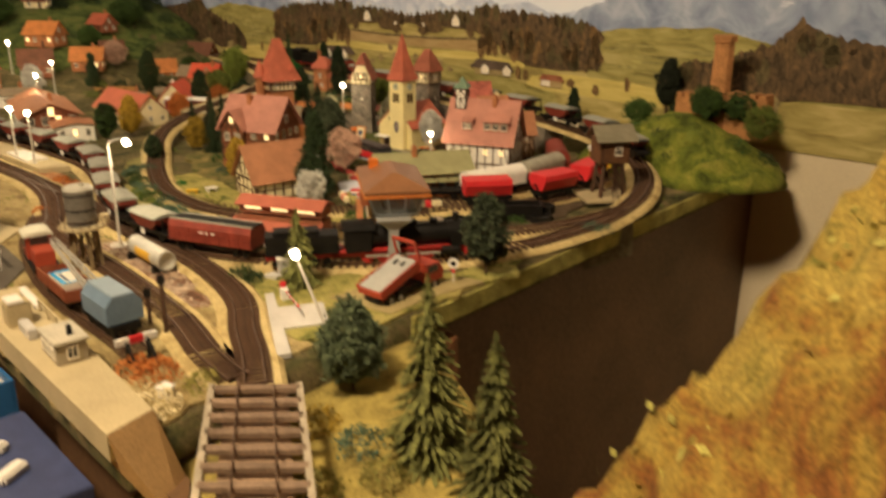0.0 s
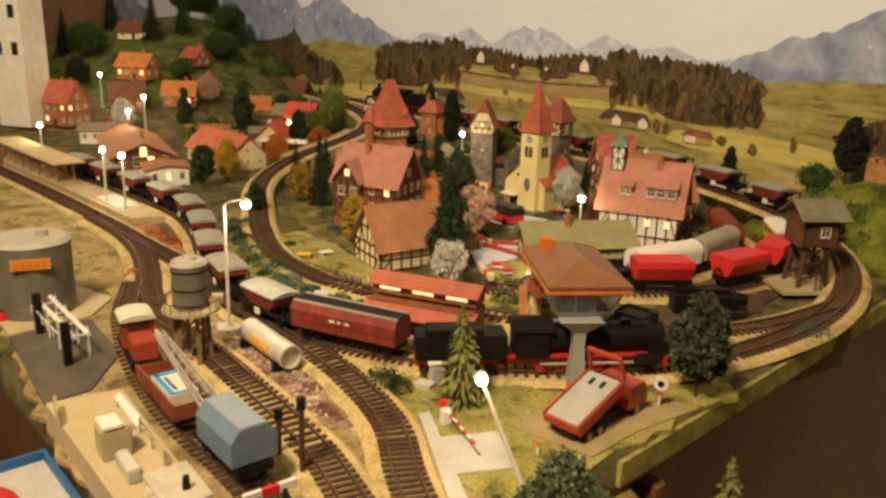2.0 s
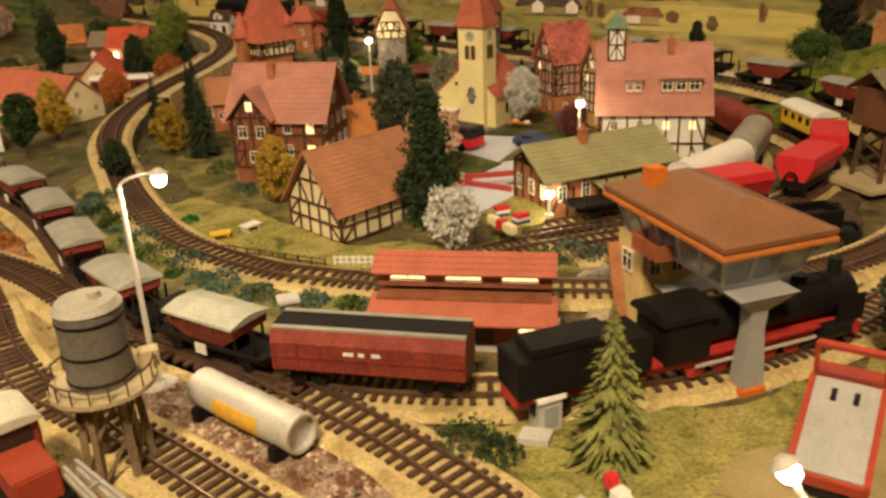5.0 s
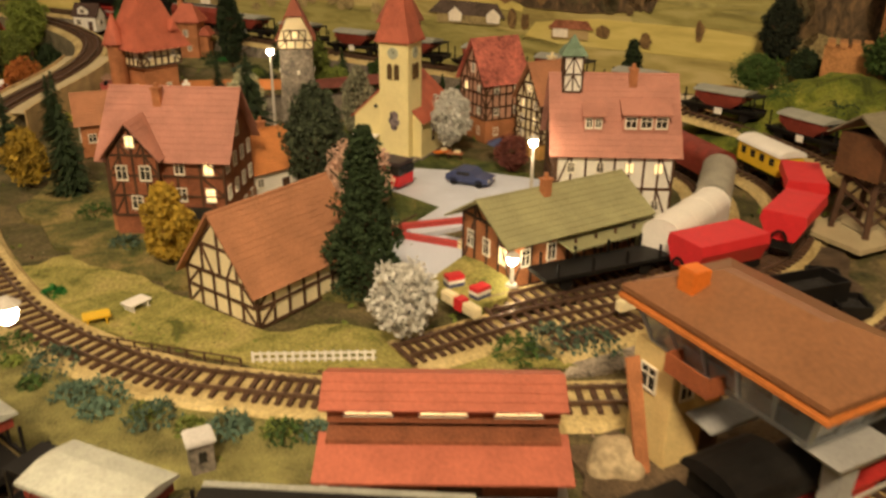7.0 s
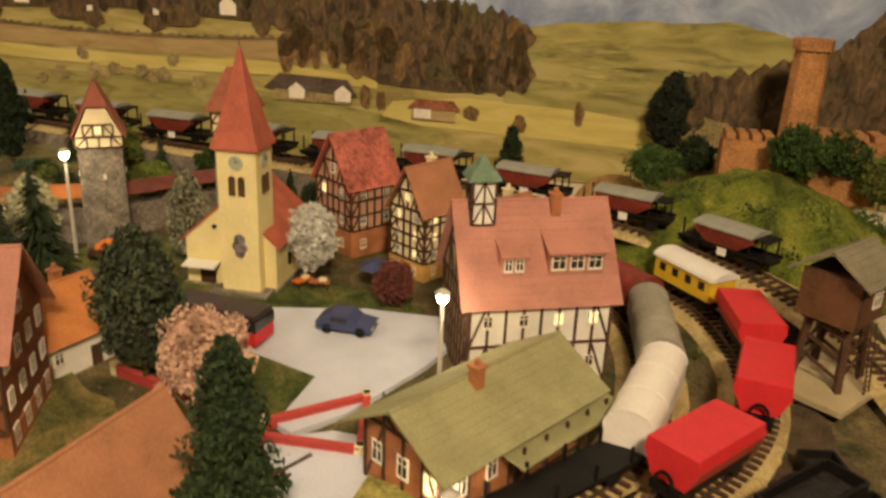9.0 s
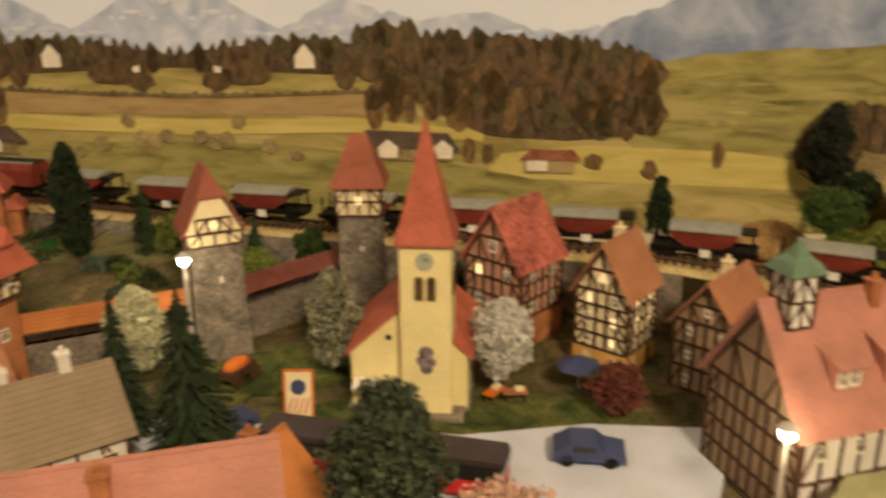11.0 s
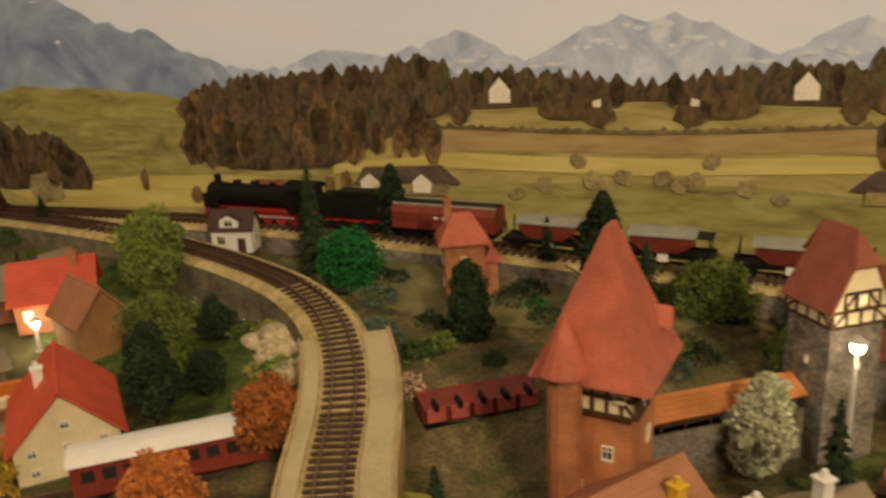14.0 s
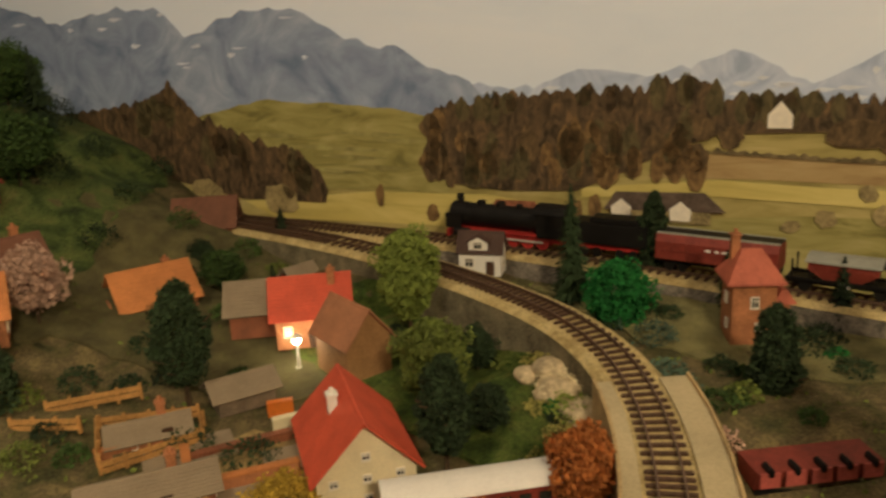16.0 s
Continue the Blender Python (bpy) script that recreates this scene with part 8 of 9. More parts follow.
# big fuel tank
ft = thing("fuel_tank", pose(-.533, .960, 0), "large dark grey fuel tank with an orange sign", "tank")
bm = bmesh.new()
cyl(bm, .038, .038, .078, 0, 0, 0, 48)
part("shell", bm, M_TANK, ft)
bm = bmesh.new()
cyl(bm, .039, .034, .004, 0, 0, .078, 48)
cyl(bm, .006, .006, .006, .01, .006, .082, 16)
part("lid", bm, MATS["pale_tank_lid"], ft)
for z in (.026, .052):
    bm = bmesh.new()
    cyl(bm, .0384, .0384, .001, 0, 0, z, 48)
    part("weld_seam", bm, M_TANK, ft)
bm = bmesh.new()
box(bm, .036, .0016, .011, .0, 0, 0, m=pose(.020, -.0345, .058, 0, 0, 28))
part("sign_board", bm, mat("orange_sign", (0.62, 0.26, 0.03), 0.5, 0.1, 400, 50, 0), ft)
for i in range(5):
    bm = bmesh.new()
    box(bm, .004, .0006, .006, -.012 + i * .006, -.001, .0025, m=pose(.020, -.0345, .058, 0, 0, 28))
    part("lettering_bar", bm, M_ORANGE, ft)
bm = bmesh.new()
for s in (-.004, .004):
    bar(bm, (-.036, -.016 + s, 0), (-.033, -.015 + s, .082), .001)
for i in range(12):
    bar(bm, (-.0355, -.020, .005 + i * .0062), (-.0355, -.012, .005 + i * .0062), .0008)
part("ladder", bm, M_GREYP, ft)
bm = bmesh.new()
poly(bm, [(-.618, .985), (-.519, .890), (-.470, .950), (-.475, 1.005), (-.560, 1.05)], .0, .004)
tagged(finish("tank_platform", bm, M_CONC), "cream concrete base under the fuel tank", "platform")
bm = bmesh.new()
poly(bm, [(-.518, .888), (-.412, .765), (-.388, .795), (-.400, .87), (-.468, .945)], .0, .0032)
tagged(finish("asphalt_yard", bm, mat("dark_asphalt", (0.10, 0.085, 0.065), 0.85, 0.25, 600, 30, 0.3)), "dark grey asphalt fuelling yard", "pavement", kind="structure")
rack = thing("fuelling_rack", pose(-.462, .885, .003, 0, 0, -45), "white pipe rack for fuelling engines", "pipe rack")
for s in (-.006, .006):
    bm = bmesh.new()
    cyl(bm, .0022, .0022, .12, 0, 0, -.06, 10, m=pose(0, s, .026, 0, 90, 0))
    part("pipe", bm, M_WHITEP, rack)
for x in (-.05, -.017, .017, .05):
    bm = bmesh.new()
    for s in (-.008, .008):
        bar(bm, (x, s, 0), (x, s, .030), .0014)
    bar(bm, (x, -.009, .023), (x, .009, .023), .0014)
    part("trestle", bm, M_WHITEP, rack)
for x in (-.035, .056):
    bm = bmesh.new()
    box(bm, .007, .007, .040, x, -.012, 0, bevel=.0006)
    part("pump_post", bm, M_BLACK, rack)
bm = bmesh.new()
for i in range(6):
    bar(bm, (-.05 + i * .018, -.014, .016), (-.05 + i * .018, -.014, .024), .0009)
bar(bm, (-.05, -.014, .024), (.04, -.014, .024), .0009)
part("hose_rail", bm, M_WHITEP, rack)
for x, y, r, mm in ((-.565, .975, .006, M_WHITEP), (-.548, .925, .006, M_BRIGHTRED), (-.575, .955, .005, M_GREYP)):
    br = thing("oil_drum", pose(x, y, .004), "small oil drum on the tank base", "drum", "oil drums")
    bm = bmesh.new()
    cyl(bm, r, r, .010, 0, 0, 0, 16)
    part("drum_body", bm, mm, br)
    bm = bmesh.new()
    cyl(bm, r * .85, r * .85, .0006, 0, 0, .0099, 16)
    part("lid", bm, M_BLACK, br)

# silver tank lying between the tracks
pt = thing("silver_tank", pose(-.2625, .883, .0165, 0, 0, -46.4), "silver cylindrical tank with an orange panel on cradles", "tank")
bm = bmesh.new()
n = 32
rings = []
for x, r in ((-.041, .0001), (-.041, .0110), (.041, .0110), (.041, .0094), (.030, .0090), (.030, .0001)):
    rings.append([(x, r * math.cos(a), r * math.sin(a)) for a in [k / n * math.tau for k in range(n)]])
loft(bm, rings)
part("shell", bm, M_SILVER, pt)
bm = bmesh.new()
rings = []
for x in (-.018, .018):
    rings.append([(x, .0114 * math.cos(a), .0114 * math.sin(a)) for a in [(-2.1 + 1.1 * k / 8) + math.pi * .95 for k in range(9)]] + [(x, .0106 * math.cos(a), .0106 * math.sin(a)) for a in [(-2.1 + 1.1 * k / 8) + math.pi * .95 for k in range(8, -1, -1)]])
loft(bm, rings)
bmesh.ops.rotate(bm, cent=(0, 0, 0), matrix=Matrix.Rotation(radians(100), 3, "X"), verts=bm.verts[:])
part("label_panel", bm, mat("orange_yellow_panel", (0.68, 0.40, 0.05), 0.5, 0.12, 300, 60, 0), pt)
for x in (-.034, .030):
    bm = bmesh.new()
    box(bm, .006, .026, .010, x, 0, -.0165, bevel=.0005)
    part("cradle", bm, M_BLACK, pt)
for i in range(3):
    bm = bmesh.new()
    cyl(bm, .0112, .0112, .0012, 0, 0, 0, 32, m=pose(-.040 + i * .038, 0, 0, 0, 90, 0))
    part("band", bm, M_SILVER, pt)

# blue toy box below the deck
shelf = bmesh.new()
poly(shelf, [(-.56, .60), (-.24, .36), (-.17, .44), (-.385, .69), (-.50, .80)], -.085, -.07)
tagged(finish("shelf", shelf, M_WOODFACE), "brown wooden shelf beside the layout", "shelf")
bx = thing("toy_box", pose(-.388, .667, -.0699, 0, 0, -44), "open blue cardboard box with red and white packing", "box")
for sx, sy, w, d in ((0, -.045, .13, .003), (0, .045, .13, .003), (-.0635, 0, .003, .087), (.0635, 0, .003, .087)):
    bm = bmesh.new()
    box(bm, w, d, .045, sx, sy, 0, bevel=.0004)
    part("side_wall", bm, M_BOXBLUE, bx)
bm = bmesh.new()
box(bm, .124, .087, .036, 0, 0, .001)
part("tray", bm, mat("pale_grey_tray", (0.45, 0.44, 0.40), 0.6, 0.12, 300, 40, 0.1), bx)
bm = bmesh.new()
ball(bm, .022, -.015, .0, .037, 1.3, .7, .35, 3)
part("red_piece", bm, M_BRIGHTRED, bx)
for i in range(3):
    bm = bmesh.new()
    box(bm, .028, .008, .008, .02 + i * .006, -.02 + i * .018, .037, 30 * i, bevel=.001)
    part("white_piece", bm, M_WHITEP, bx)
bx2 = thing("toy_box", pose(-.272, .540, -.0699, 0, 0, -45), "dark blue cardboard box with red and white parts", "box")
bm = bmesh.new()
box(bm, .15, .10, .03, bevel=.001)
part("tray", bm, M_DKBLUE, bx2)
for i in range(5):
    bm = bmesh.new()
    box(bm, .026, .012, .008, -.05 + i * .024, -.02 + (i % 2) * .03, .030, 40 * i, bevel=.002)
    part("loose_piece", bm, (M_BRIGHTRED, M_WHITEP)[i % 2], bx2)

# ladder-like bridge in front
lb = thing("ladder_bridge", Matrix(), "bare wooden bridge track with wide sleepers", "bridge")
a0, a1 = Vector((-.111, .590, .004)), Vector((-.042, .594, .004))
b0, b1 = Vector((-.045, .27, .004)), Vector((.034, .27, .004))
for p, q in ((a0, b0), (a1, b1)):
    bm = bmesh.new()
    bar(bm, p, q, .005, .010)
    part("side_beam", bm, mat("grey_beam_wood", (0.40, 0.34, 0.25), 0.8, 0.2, 500, 50, 0.2), lb)
for i in range(15):
    f = (i + .3) / 15
    bm = bmesh.new()
    bar(bm, a0.lerp(b0, f) + Vector((0, 0, .003)), a1.lerp(b1, f) + Vector((0, 0, .003)), .0075, .004)
    part("sleeper", bm, mat("weathered_sleeper_wood", (0.22, 0.15, 0.10), 0.85, 0.3, 500, 60, 0.3), lb)
for f0 in (.3, .7):
    bm = bmesh.new()
    bar(bm, a0.lerp(a1, f0) + Vector((0, 0, .0065)), b0.lerp(b1, f0) + Vector((0, 0, .0065)), .0012, .003)
    part("rail", bm, M_RAIL, lb)
bm = bmesh.new()
bar(bm, a0.lerp(a1, .5) - Vector((0, 0, .006)), b0.lerp(b1, .5) - Vector((0, 0, .006)), .05, .003)
part("lower_deck", bm, mat("pinkish_deck_wood", (0.36, 0.24, 0.15), 0.85, 0.25, 400, 40, 0.2), lb)

# foreground rock mountain
bm = bmesh.new()
NX, NY = 90, 70
grid = []
for j in range(NY + 1):
    row = []
    for i in range(NX + 1):
        x, y = .09 + .62 * i / NX, .02 + .44 * j / NY
        ridge = .078 + 1.34 * (x - .145)
        z = min(ridge, .30 + .05 * noise.noise((x * 9, y * 9, 1)))
        yl = .365 + .02 * noise.noise((x * 14, 0, 2))
        z += -.35 * max(0, yl - y) * (.4 + x) if y < yl else -6.0 * (y - yl)
        z += .030 * noise.noise((x * 24, y * 24, z * 18)) + .013 * noise.noise((x * 70, y * 70, z * 50)) + .004 * noise.noise((x * 160, y * 160, 0))
        z = max(z, -.20)
        row.append(bm.verts.new((x, y, z)))
    grid.append(row)
for j in range(NY):
    for i in range(NX):
        bm.faces.new((grid[j][i], grid[j][i + 1], grid[j + 1][i + 1], grid[j + 1][i]))
r = bmesh.ops.extrude_edge_only(bm, edges=[e for e in bm.edges if e.is_boundary])
for g in r["geom"]:
    if isinstance(g, bmesh.types.BMVert):
        g.co.z = -.25
rockm = finish("rock_mountain", bm, M_MOSSROCK, smooth=True)
tagged(rockm, "rugged yellow-brown plaster mountain beside the aisle", "mountain", kind="structure")
bm = bmesh.new()
box(bm, .60, .42, .70, .40, .24, FLOOR_Z)
tagged(finish("mountain_base", bm, M_WOODFACE), "brown wooden base under the mountain", "base", kind="structure")
quads = []
rq = random.Random(9)
for i in range(1500):
    i0, j0 = rq.randrange(NX), rq.randrange(NY - 10)
    x, y = .09 + .62 * i0 / NX, .02 + .44 * j0 / NY
    if noise.noise((x * 16, y * 16, 4)) < .05:
        continue
    z = min(.078 + 1.34 * (x - .145), .30 + .05 * noise.noise((x * 9, y * 9, 1)))
    yl = .365 + .02 * noise.noise((x * 14, 0, 2))
    z += -.35 * max(0, yl - y) * (.4 + x) if y < yl else -6.0 * (y - yl)
    z += .030 * noise.noise((x * 24, y * 24, z * 18))
    quads.append(leaf(rq, (x, y, z + .004), .0032 * rq.uniform(.6, 1.4)))
tagged(new("rock_flock", quads_mesh("rock_flock", quads, M_ROCKFLOCK)), "dry yellow flock on the mountain", "grass", kind="stuff")

# ---- lawn by the signal tower ----
tr = thing("flatbed_truck", pose(.028, .8017, .0012, 0, 0, 50), "red tipper truck with its pale grey bed raised", "truck")
RAISED = pose(-.046, 0, .012, 0, -19, 0) @ Matrix.Translation((.046, 0, -.012))
M_TRUCK = mat("truck_red", (0.40, 0.055, 0.03), 0.45, 0.12, 500, 50, 0.05)
bm = bmesh.new()
box(bm, .088, .020, .005, 0, 0, .006)
part("chassis", bm, M_BLACK, tr)
bm = bmesh.new()
box(bm, .060, .034, .008, -.016, 0, .011, bevel=.0006)
for s in (-1, 1):
    box(bm, .060, .002, .010, -.016, s * .0165, .011, bevel=.0004)
part("bed_frame", bm, M_TRUCK, tr).matrix_basis = RAISED
bm = bmesh.new()
box(bm, .057, .029, .0012, -.016, 0, .0192)
part("bed_floor", bm, mat("pale_grey_bed", (0.38, 0.38, 0.35), 0.6, 0.1, 500, 50, 0.1), tr).matrix_basis = RAISED
for y0 in (-.005, .005):
    bm = bmesh.new()
    box(bm, .007, .0025, .0016, .002, y0, .0203)
    part("bed_slot", bm, M_BLACK, tr).matrix_basis = RAISED
bm = bmesh.new()
loft(bm, [[(.020, y0, .010), (.046, y0, .010), (.047, y0, .020), (.040, y0, .030), (.020, y0, .030)] for y0 in (-.0165, .0165)])
part("cab", bm, M_TRUCK, tr)
bm = bmesh.new()
loft(bm, [[(.0472, y0, .0205), (.0478, y0, .0205), (.0412, y0, .0292), (.0406, y0, .0292)] for y0 in (-.014, .014)])
part("windscreen", bm, M_PANE, tr)
for s in (-1, 1):
    bm = bmesh.new()
    box(bm, .014, .0008, .0075, .030, s * .0168, .0205)
    part("side_window", bm, M_PANE, tr)
    bm = bmesh.new()
    bar(bm, (.016, s * .0155, .019), (.016, s * .0155, .040), .0022)
    part("headboard_post", bm, M_TRUCK, tr).matrix_basis = RAISED
    for x in (-.032, -.018, .034):
        bm = bmesh.new()
        cyl(bm, .0065, .0065, .005, 0, 0, -.0025, 20, m=pose(x, s * .0135, .0065, 90, 0, 0))
        w = part("wheel", bm, M_BLACK, tr)
        bm = bmesh.new()
        cyl(bm, .003, .003, .0056, 0, 0, -.0028, 14, m=pose(x, s * .0135, .0065, 90, 0, 0))
        part("rim", bm, M_GREYP, w)
bm = bmesh.new()
bar(bm, (.016, -.0155, .040), (.016, .0155, .040), .003)
part("headboard", bm, M_TRUCK, tr).matrix_basis = RAISED

bm = bmesh.new()
poly(bm, [(-.113, .790), (-.105, .795), (-.060, .655), (-.072, .650)], .0, .0045)
tagged(finish("kerb_strip", bm, M_PAVE), "pale grey concrete strip beside the track", "pavement", kind="structure")
bm = bmesh.new()
poly(bm, [(-.096, .756), (-.050, .772), (-.036, .722), (-.082, .706)], .0, .0040)
tagged(finish("crossing_slab", bm, M_PAVE), "pale grey road slab at the crossing", "pavement", kind="structure")
bm = bmesh.new()
poly(bm, [(-.045, .785), (.02, .745), (.06, .79), (.115, .835), (.09, .85), (.03, .815), (-.02, .81)], .0, .0038)
tagged(finish("sandy_road", bm, mat("sandy_road_surface", (0.35, 0.28, 0.125), 0.9, 0.15, 600, 40, 0.3)), "sandy road surface under the truck", "road", kind="structure")
bg = thing("crossing_gate", pose(-.091, .783, .002, 0, 0, -66), "red and white level crossing barrier", "barrier")
bm = bmesh.new()
box(bm, .007, .008, .012, bevel=.0006)
part("post", bm, M_WHITEP, bg)
for i in range(8):
    bm = bmesh.new()
    bar(bm, (.002 + i * .0075, 0, .011 + i * .0006), (.0095 + i * .0075, 0, .0116 + i * .0006), .0016)
    part("barrier_section", bm, (M_WHITEP, M_BRIGHTRED)[i % 2], bg)
bm = bmesh.new()
box(bm, .006, .006, .007, -.006, 0, .010, bevel=.0008)
part("counterweight", bm, M_BRIGHTRED, bg)
gb = thing("relay_cabinet", pose(-.106, .856, .001, 0, 0, 15), "pale grey relay cabinet with a rounded top", "cabinet")
bm = bmesh.new()
box(bm, .014, .012, .020, bevel=.0006)
part("body", bm, M_PAVE, gb)
bm = bmesh.new()
loft(bm, [[(x, .0075 * math.cos(a), .020 + .005 * math.sin(a)) for a in [math.pi * k / 8 for k in range(9)]] for x in (-.0085, .0085)])
part("roof", bm, M_WHITEP, gb)
bm = bmesh.new()
box(bm, .008, .0008, .012, 0, -.0062, .004)
part("door", bm, M_GREYP, gb)
sl = bmesh.new()
poly(sl, [(-.125, .842), (-.110, .836), (-.104, .846), (-.119, .852)], .0, .006)
tagged(finish("concrete_block", sl, M_PAVE), "small tilted pale concrete block on the lawn", "block")
sg = thing("road_sign", pose(.082, .833, .001, 0, 0, -15), "round white road sign with a red and black mark", "sign")
bm = bmesh.new()
cyl(bm, .0009, .0009, .022, 0, 0, 0, 8)
part("post", bm, M_WHITEP, sg)
bm = bmesh.new()
bmesh.ops.create_cone(bm, cap_ends=True, segments=24, radius1=.0060, radius2=.0060, depth=.0008, matrix=pose(0, -.0012, .024, 90))
part("disc", bm, M_WHITEP, sg)
bm = bmesh.new()
bmesh.ops.create_cone(bm, cap_ends=True, segments=18, radius1=.0028, radius2=.0028, depth=.0010, matrix=pose(0, -.0015, .024, 90))
part("sign_mark", bm, M_BLACK, sg)
bm = bmesh.new()
box(bm, .004, .001, .003, 0, -.001, .014)
part("lower_plate", bm, M_BRIGHTRED, sg)
for x, y in ((-.02, .745), (.06, .87)):
    st = thing("marker_post", pose(x, y, .001), "short orange and white marker post", "post", "marker posts")
    bm = bmesh.new()
    cyl(bm, .0010, .0008, .010, 0, 0, 0, 8)
    part("post", bm, M_WHITEP, st)
    bm = bmesh.new()
    cyl(bm, .0016, .0012, .003, 0, 0, .008, 8)
    part("cap", bm, M_ORANGE, st)

# ---- village street ----


def car(m, label, material, L=.050, W=.021):
    t = thing("car", m, label, "car", "parked cars")
    bm = bmesh.new()
    loft(bm, [[(-L / 2, y, .004), (L / 2, y, .004), (L / 2, y, .009), (L * .22, y, .011), (L * .08, y, .016), (-L * .26, y, .016), (-L * .45, y, .011), (-L / 2, y, .010)] for y in (-W / 2, W / 2)])
    part("body", bm, material, t)
    for s in (-1, 1):
        bm = bmesh.new()
        box(bm, L * .30, .0006, .0035, -L * .08, s * (W / 2 + .0002), .0112)
        part("side_window", bm, M_PANE, t)
        for x in (-L * .3, L * .3):
            bm = bmesh.new()
            cyl(bm, .0042, .0042, .004, 0, 0, -.002, 16, m=pose(x, s * (W / 2 - .002), .0042, 90, 0, 0))
            part("wheel", bm, M_BLACK, t)
        bm = bmesh.new()
        box(bm, .0008, .004, .0022, L / 2, s * W * .33, .0062)
        part("headlight", bm, M_WHITEP, t)
    return t


car(pose(.030, 1.404, .0035, 0, 0, -42), "dark blue estate car on the street", M_DKBLUE, .046, .022)
car(pose(-.150, 1.572, .0035, 0, 0, 10), "dark blue saloon car by the town wall", M_DKBLUE, .042, .020)
car(pose(-.395, 1.765, .0025, 0, 0, 20), "yellow-green car parked below the bridge", mat("yellow_green_paint", (0.36, 0.33, 0.05), 0.4, 0.1, 400, 50, 0), .045, .02)
car(pose(-.185, 1.545, .0035, 0, 0, 60), "dark red car in the alley", M_WAGONRED, .04, .02)
bus = thing("articulated_bus", pose(-.088, 1.465, .0035, 0, 0, -49.5), "long red bus with a black roof and windows", "bus")
for x0 in (-.042, .040):
    bm = bmesh.new()
    box(bm, .076, .027, .012, x0, 0, .004, bevel=.0008)
    part("body", bm, M_BRIGHTRED, bus)
    bm = bmesh.new()
    box(bm, .077, .0275, .009, x0, 0, .0155, bevel=.0004)
    part("window_band", bm, M_PANE, bus)
    bm = bmesh.new()
    box(bm, .076, .026, .004, x0, 0, .0245, bevel=.001)
    part("roof", bm, mat("dark_bus_roof", (0.05, 0.035, 0.035), 0.5, 0.2, 400, 50, 0), bus)
    for s in (-1, 1):
        for xx in (-.024, .024):
            bm = bmesh.new()
            cyl(bm, .0055, .0055, .004, 0, 0, -.002, 18, m=pose(x0 + xx, s * .0122, .0052, 90, 0, 0))
            part("wheel", bm, M_BLACK, bus)
bm = bmesh.new()
box(bm, .008, .022, .018, -.001, 0, .006)
part("bellows", bm, M_BLACK, bus)
# red low wall round the lawn
for a, b in (((-.075, 1.300), (.0, 1.300)), ((-.075, 1.300), (-.145, 1.415)), ((.0, 1.300), (-.03, 1.245)), ((-.03, 1.245), (-.085, 1.29))):
    d = Vector(b) - Vector(a)
    lw = thing("low_wall", pose((a[0] + b[0]) / 2, (a[1] + b[1]) / 2, .0, 0, 0, math.degrees(math.atan2(d.y, d.x))), "low red brick garden wall", "wall", "garden walls")
    bm = bmesh.new()
    box(bm, d.length, .004, .007)
    part("wall", bm, mat("red_low_wall", (0.45, 0.06, 0.05), 0.7, 0.15, 500, 60, 0.2), lw)
    bm = bmesh.new()
    box(bm, d.length, .005, .0012, 0, 0, .007)
    part("coping", bm, MATS["red_low_wall"], lw)
    for k in (-.5, .5):
        bm = bmesh.new()
        box(bm, .005, .005, .010, d.length * k * .98, 0, 0)
        part("pier", bm, M_PLASTER, lw)
ad = thing("advertising_sign", pose(-.100, 1.562, .003, 0, 0, -35), "tilted orange and white advertising board with stripes", "sign")
bm = bmesh.new()
box(bm, .020, .002, .034, m=pose(0, 0, 0, -14))
part("board", bm, M_PLASTER, ad)
bm = bmesh.new()
for s in (-1, 1):
    box(bm, .0016, .0024, .034, s * .0100, 0, 0, m=pose(0, 0, 0, -14))
box(bm, .0216, .0024, .0016, 0, 0, .033, m=pose(0, 0, 0, -14))
part("frame", bm, M_ORANGE, ad)
bm = bmesh.new()
bmesh.ops.create_cone(bm, cap_ends=True, segments=20, radius1=.0055, radius2=.0055, depth=.0006, matrix=pose(0, 0, 0, -14) @ pose(0, -.0012, .022, 90))
part("emblem", bm, M_DKBLUE, ad)
for i in range(4):
    bm = bmesh.new()
    bar(bm, pose(0, 0, 0, -14) @ Vector((-.008 + i * .004, -.0013, .003)), pose(0, 0, 0, -14) @ Vector((-.004 + i * .004, -.0013, .014)), .0016, .0004)
    part("stripe", bm, M_BRIGHTRED, ad)
for x, y, rot, mm in ((.028, 1.500, 20, M_ORANGE), (.040, 1.490, -30, M_BRICK), (.095, 1.465, 0, M_BRICK)):
    tb = thing("market_table", pose(x, y, .002, 0, 0, rot), "small wooden market table with goods", "table", "market tables")
    bm = bmesh.new()
    box(bm, .018, .009, .0012, 0, 0, .008)
    part("tabletop", bm, mm, tb)
    for sx in (-.007, .007):
        for sy in (-.003, .003):
            bm = bmesh.new()
            box(bm, .001, .001, .008, sx, sy, 0)
            part("leg", bm, M_TIMBER, tb)
    bm = bmesh.new()
    box(bm, .007, .005, .003, .003, 0, .0092, bevel=.0006)
    part("goods", bm, M_PLASTER, tb)
um = thing("parasol", pose(.092, 1.478, .002), "dark blue market parasol above a table", "parasol")
bm = bmesh.new()
cyl(bm, .0006, .0006, .024, 0, 0, 0, 8)
part("pole", bm, M_POLE, um)
bm = bmesh.new()
cyl(bm, .018, .001, .008, 0, 0, .019, 8)
part("canopy", bm, M_DKBLUE, um)
cart = thing("haycart", pose(-.115, 1.640, .002, 0, 0, 30), "brown wooden cart with orange load", "cart")
bm = bmesh.new()
box(bm, .030, .016, .007, 0, 0, .007, bevel=.0005)
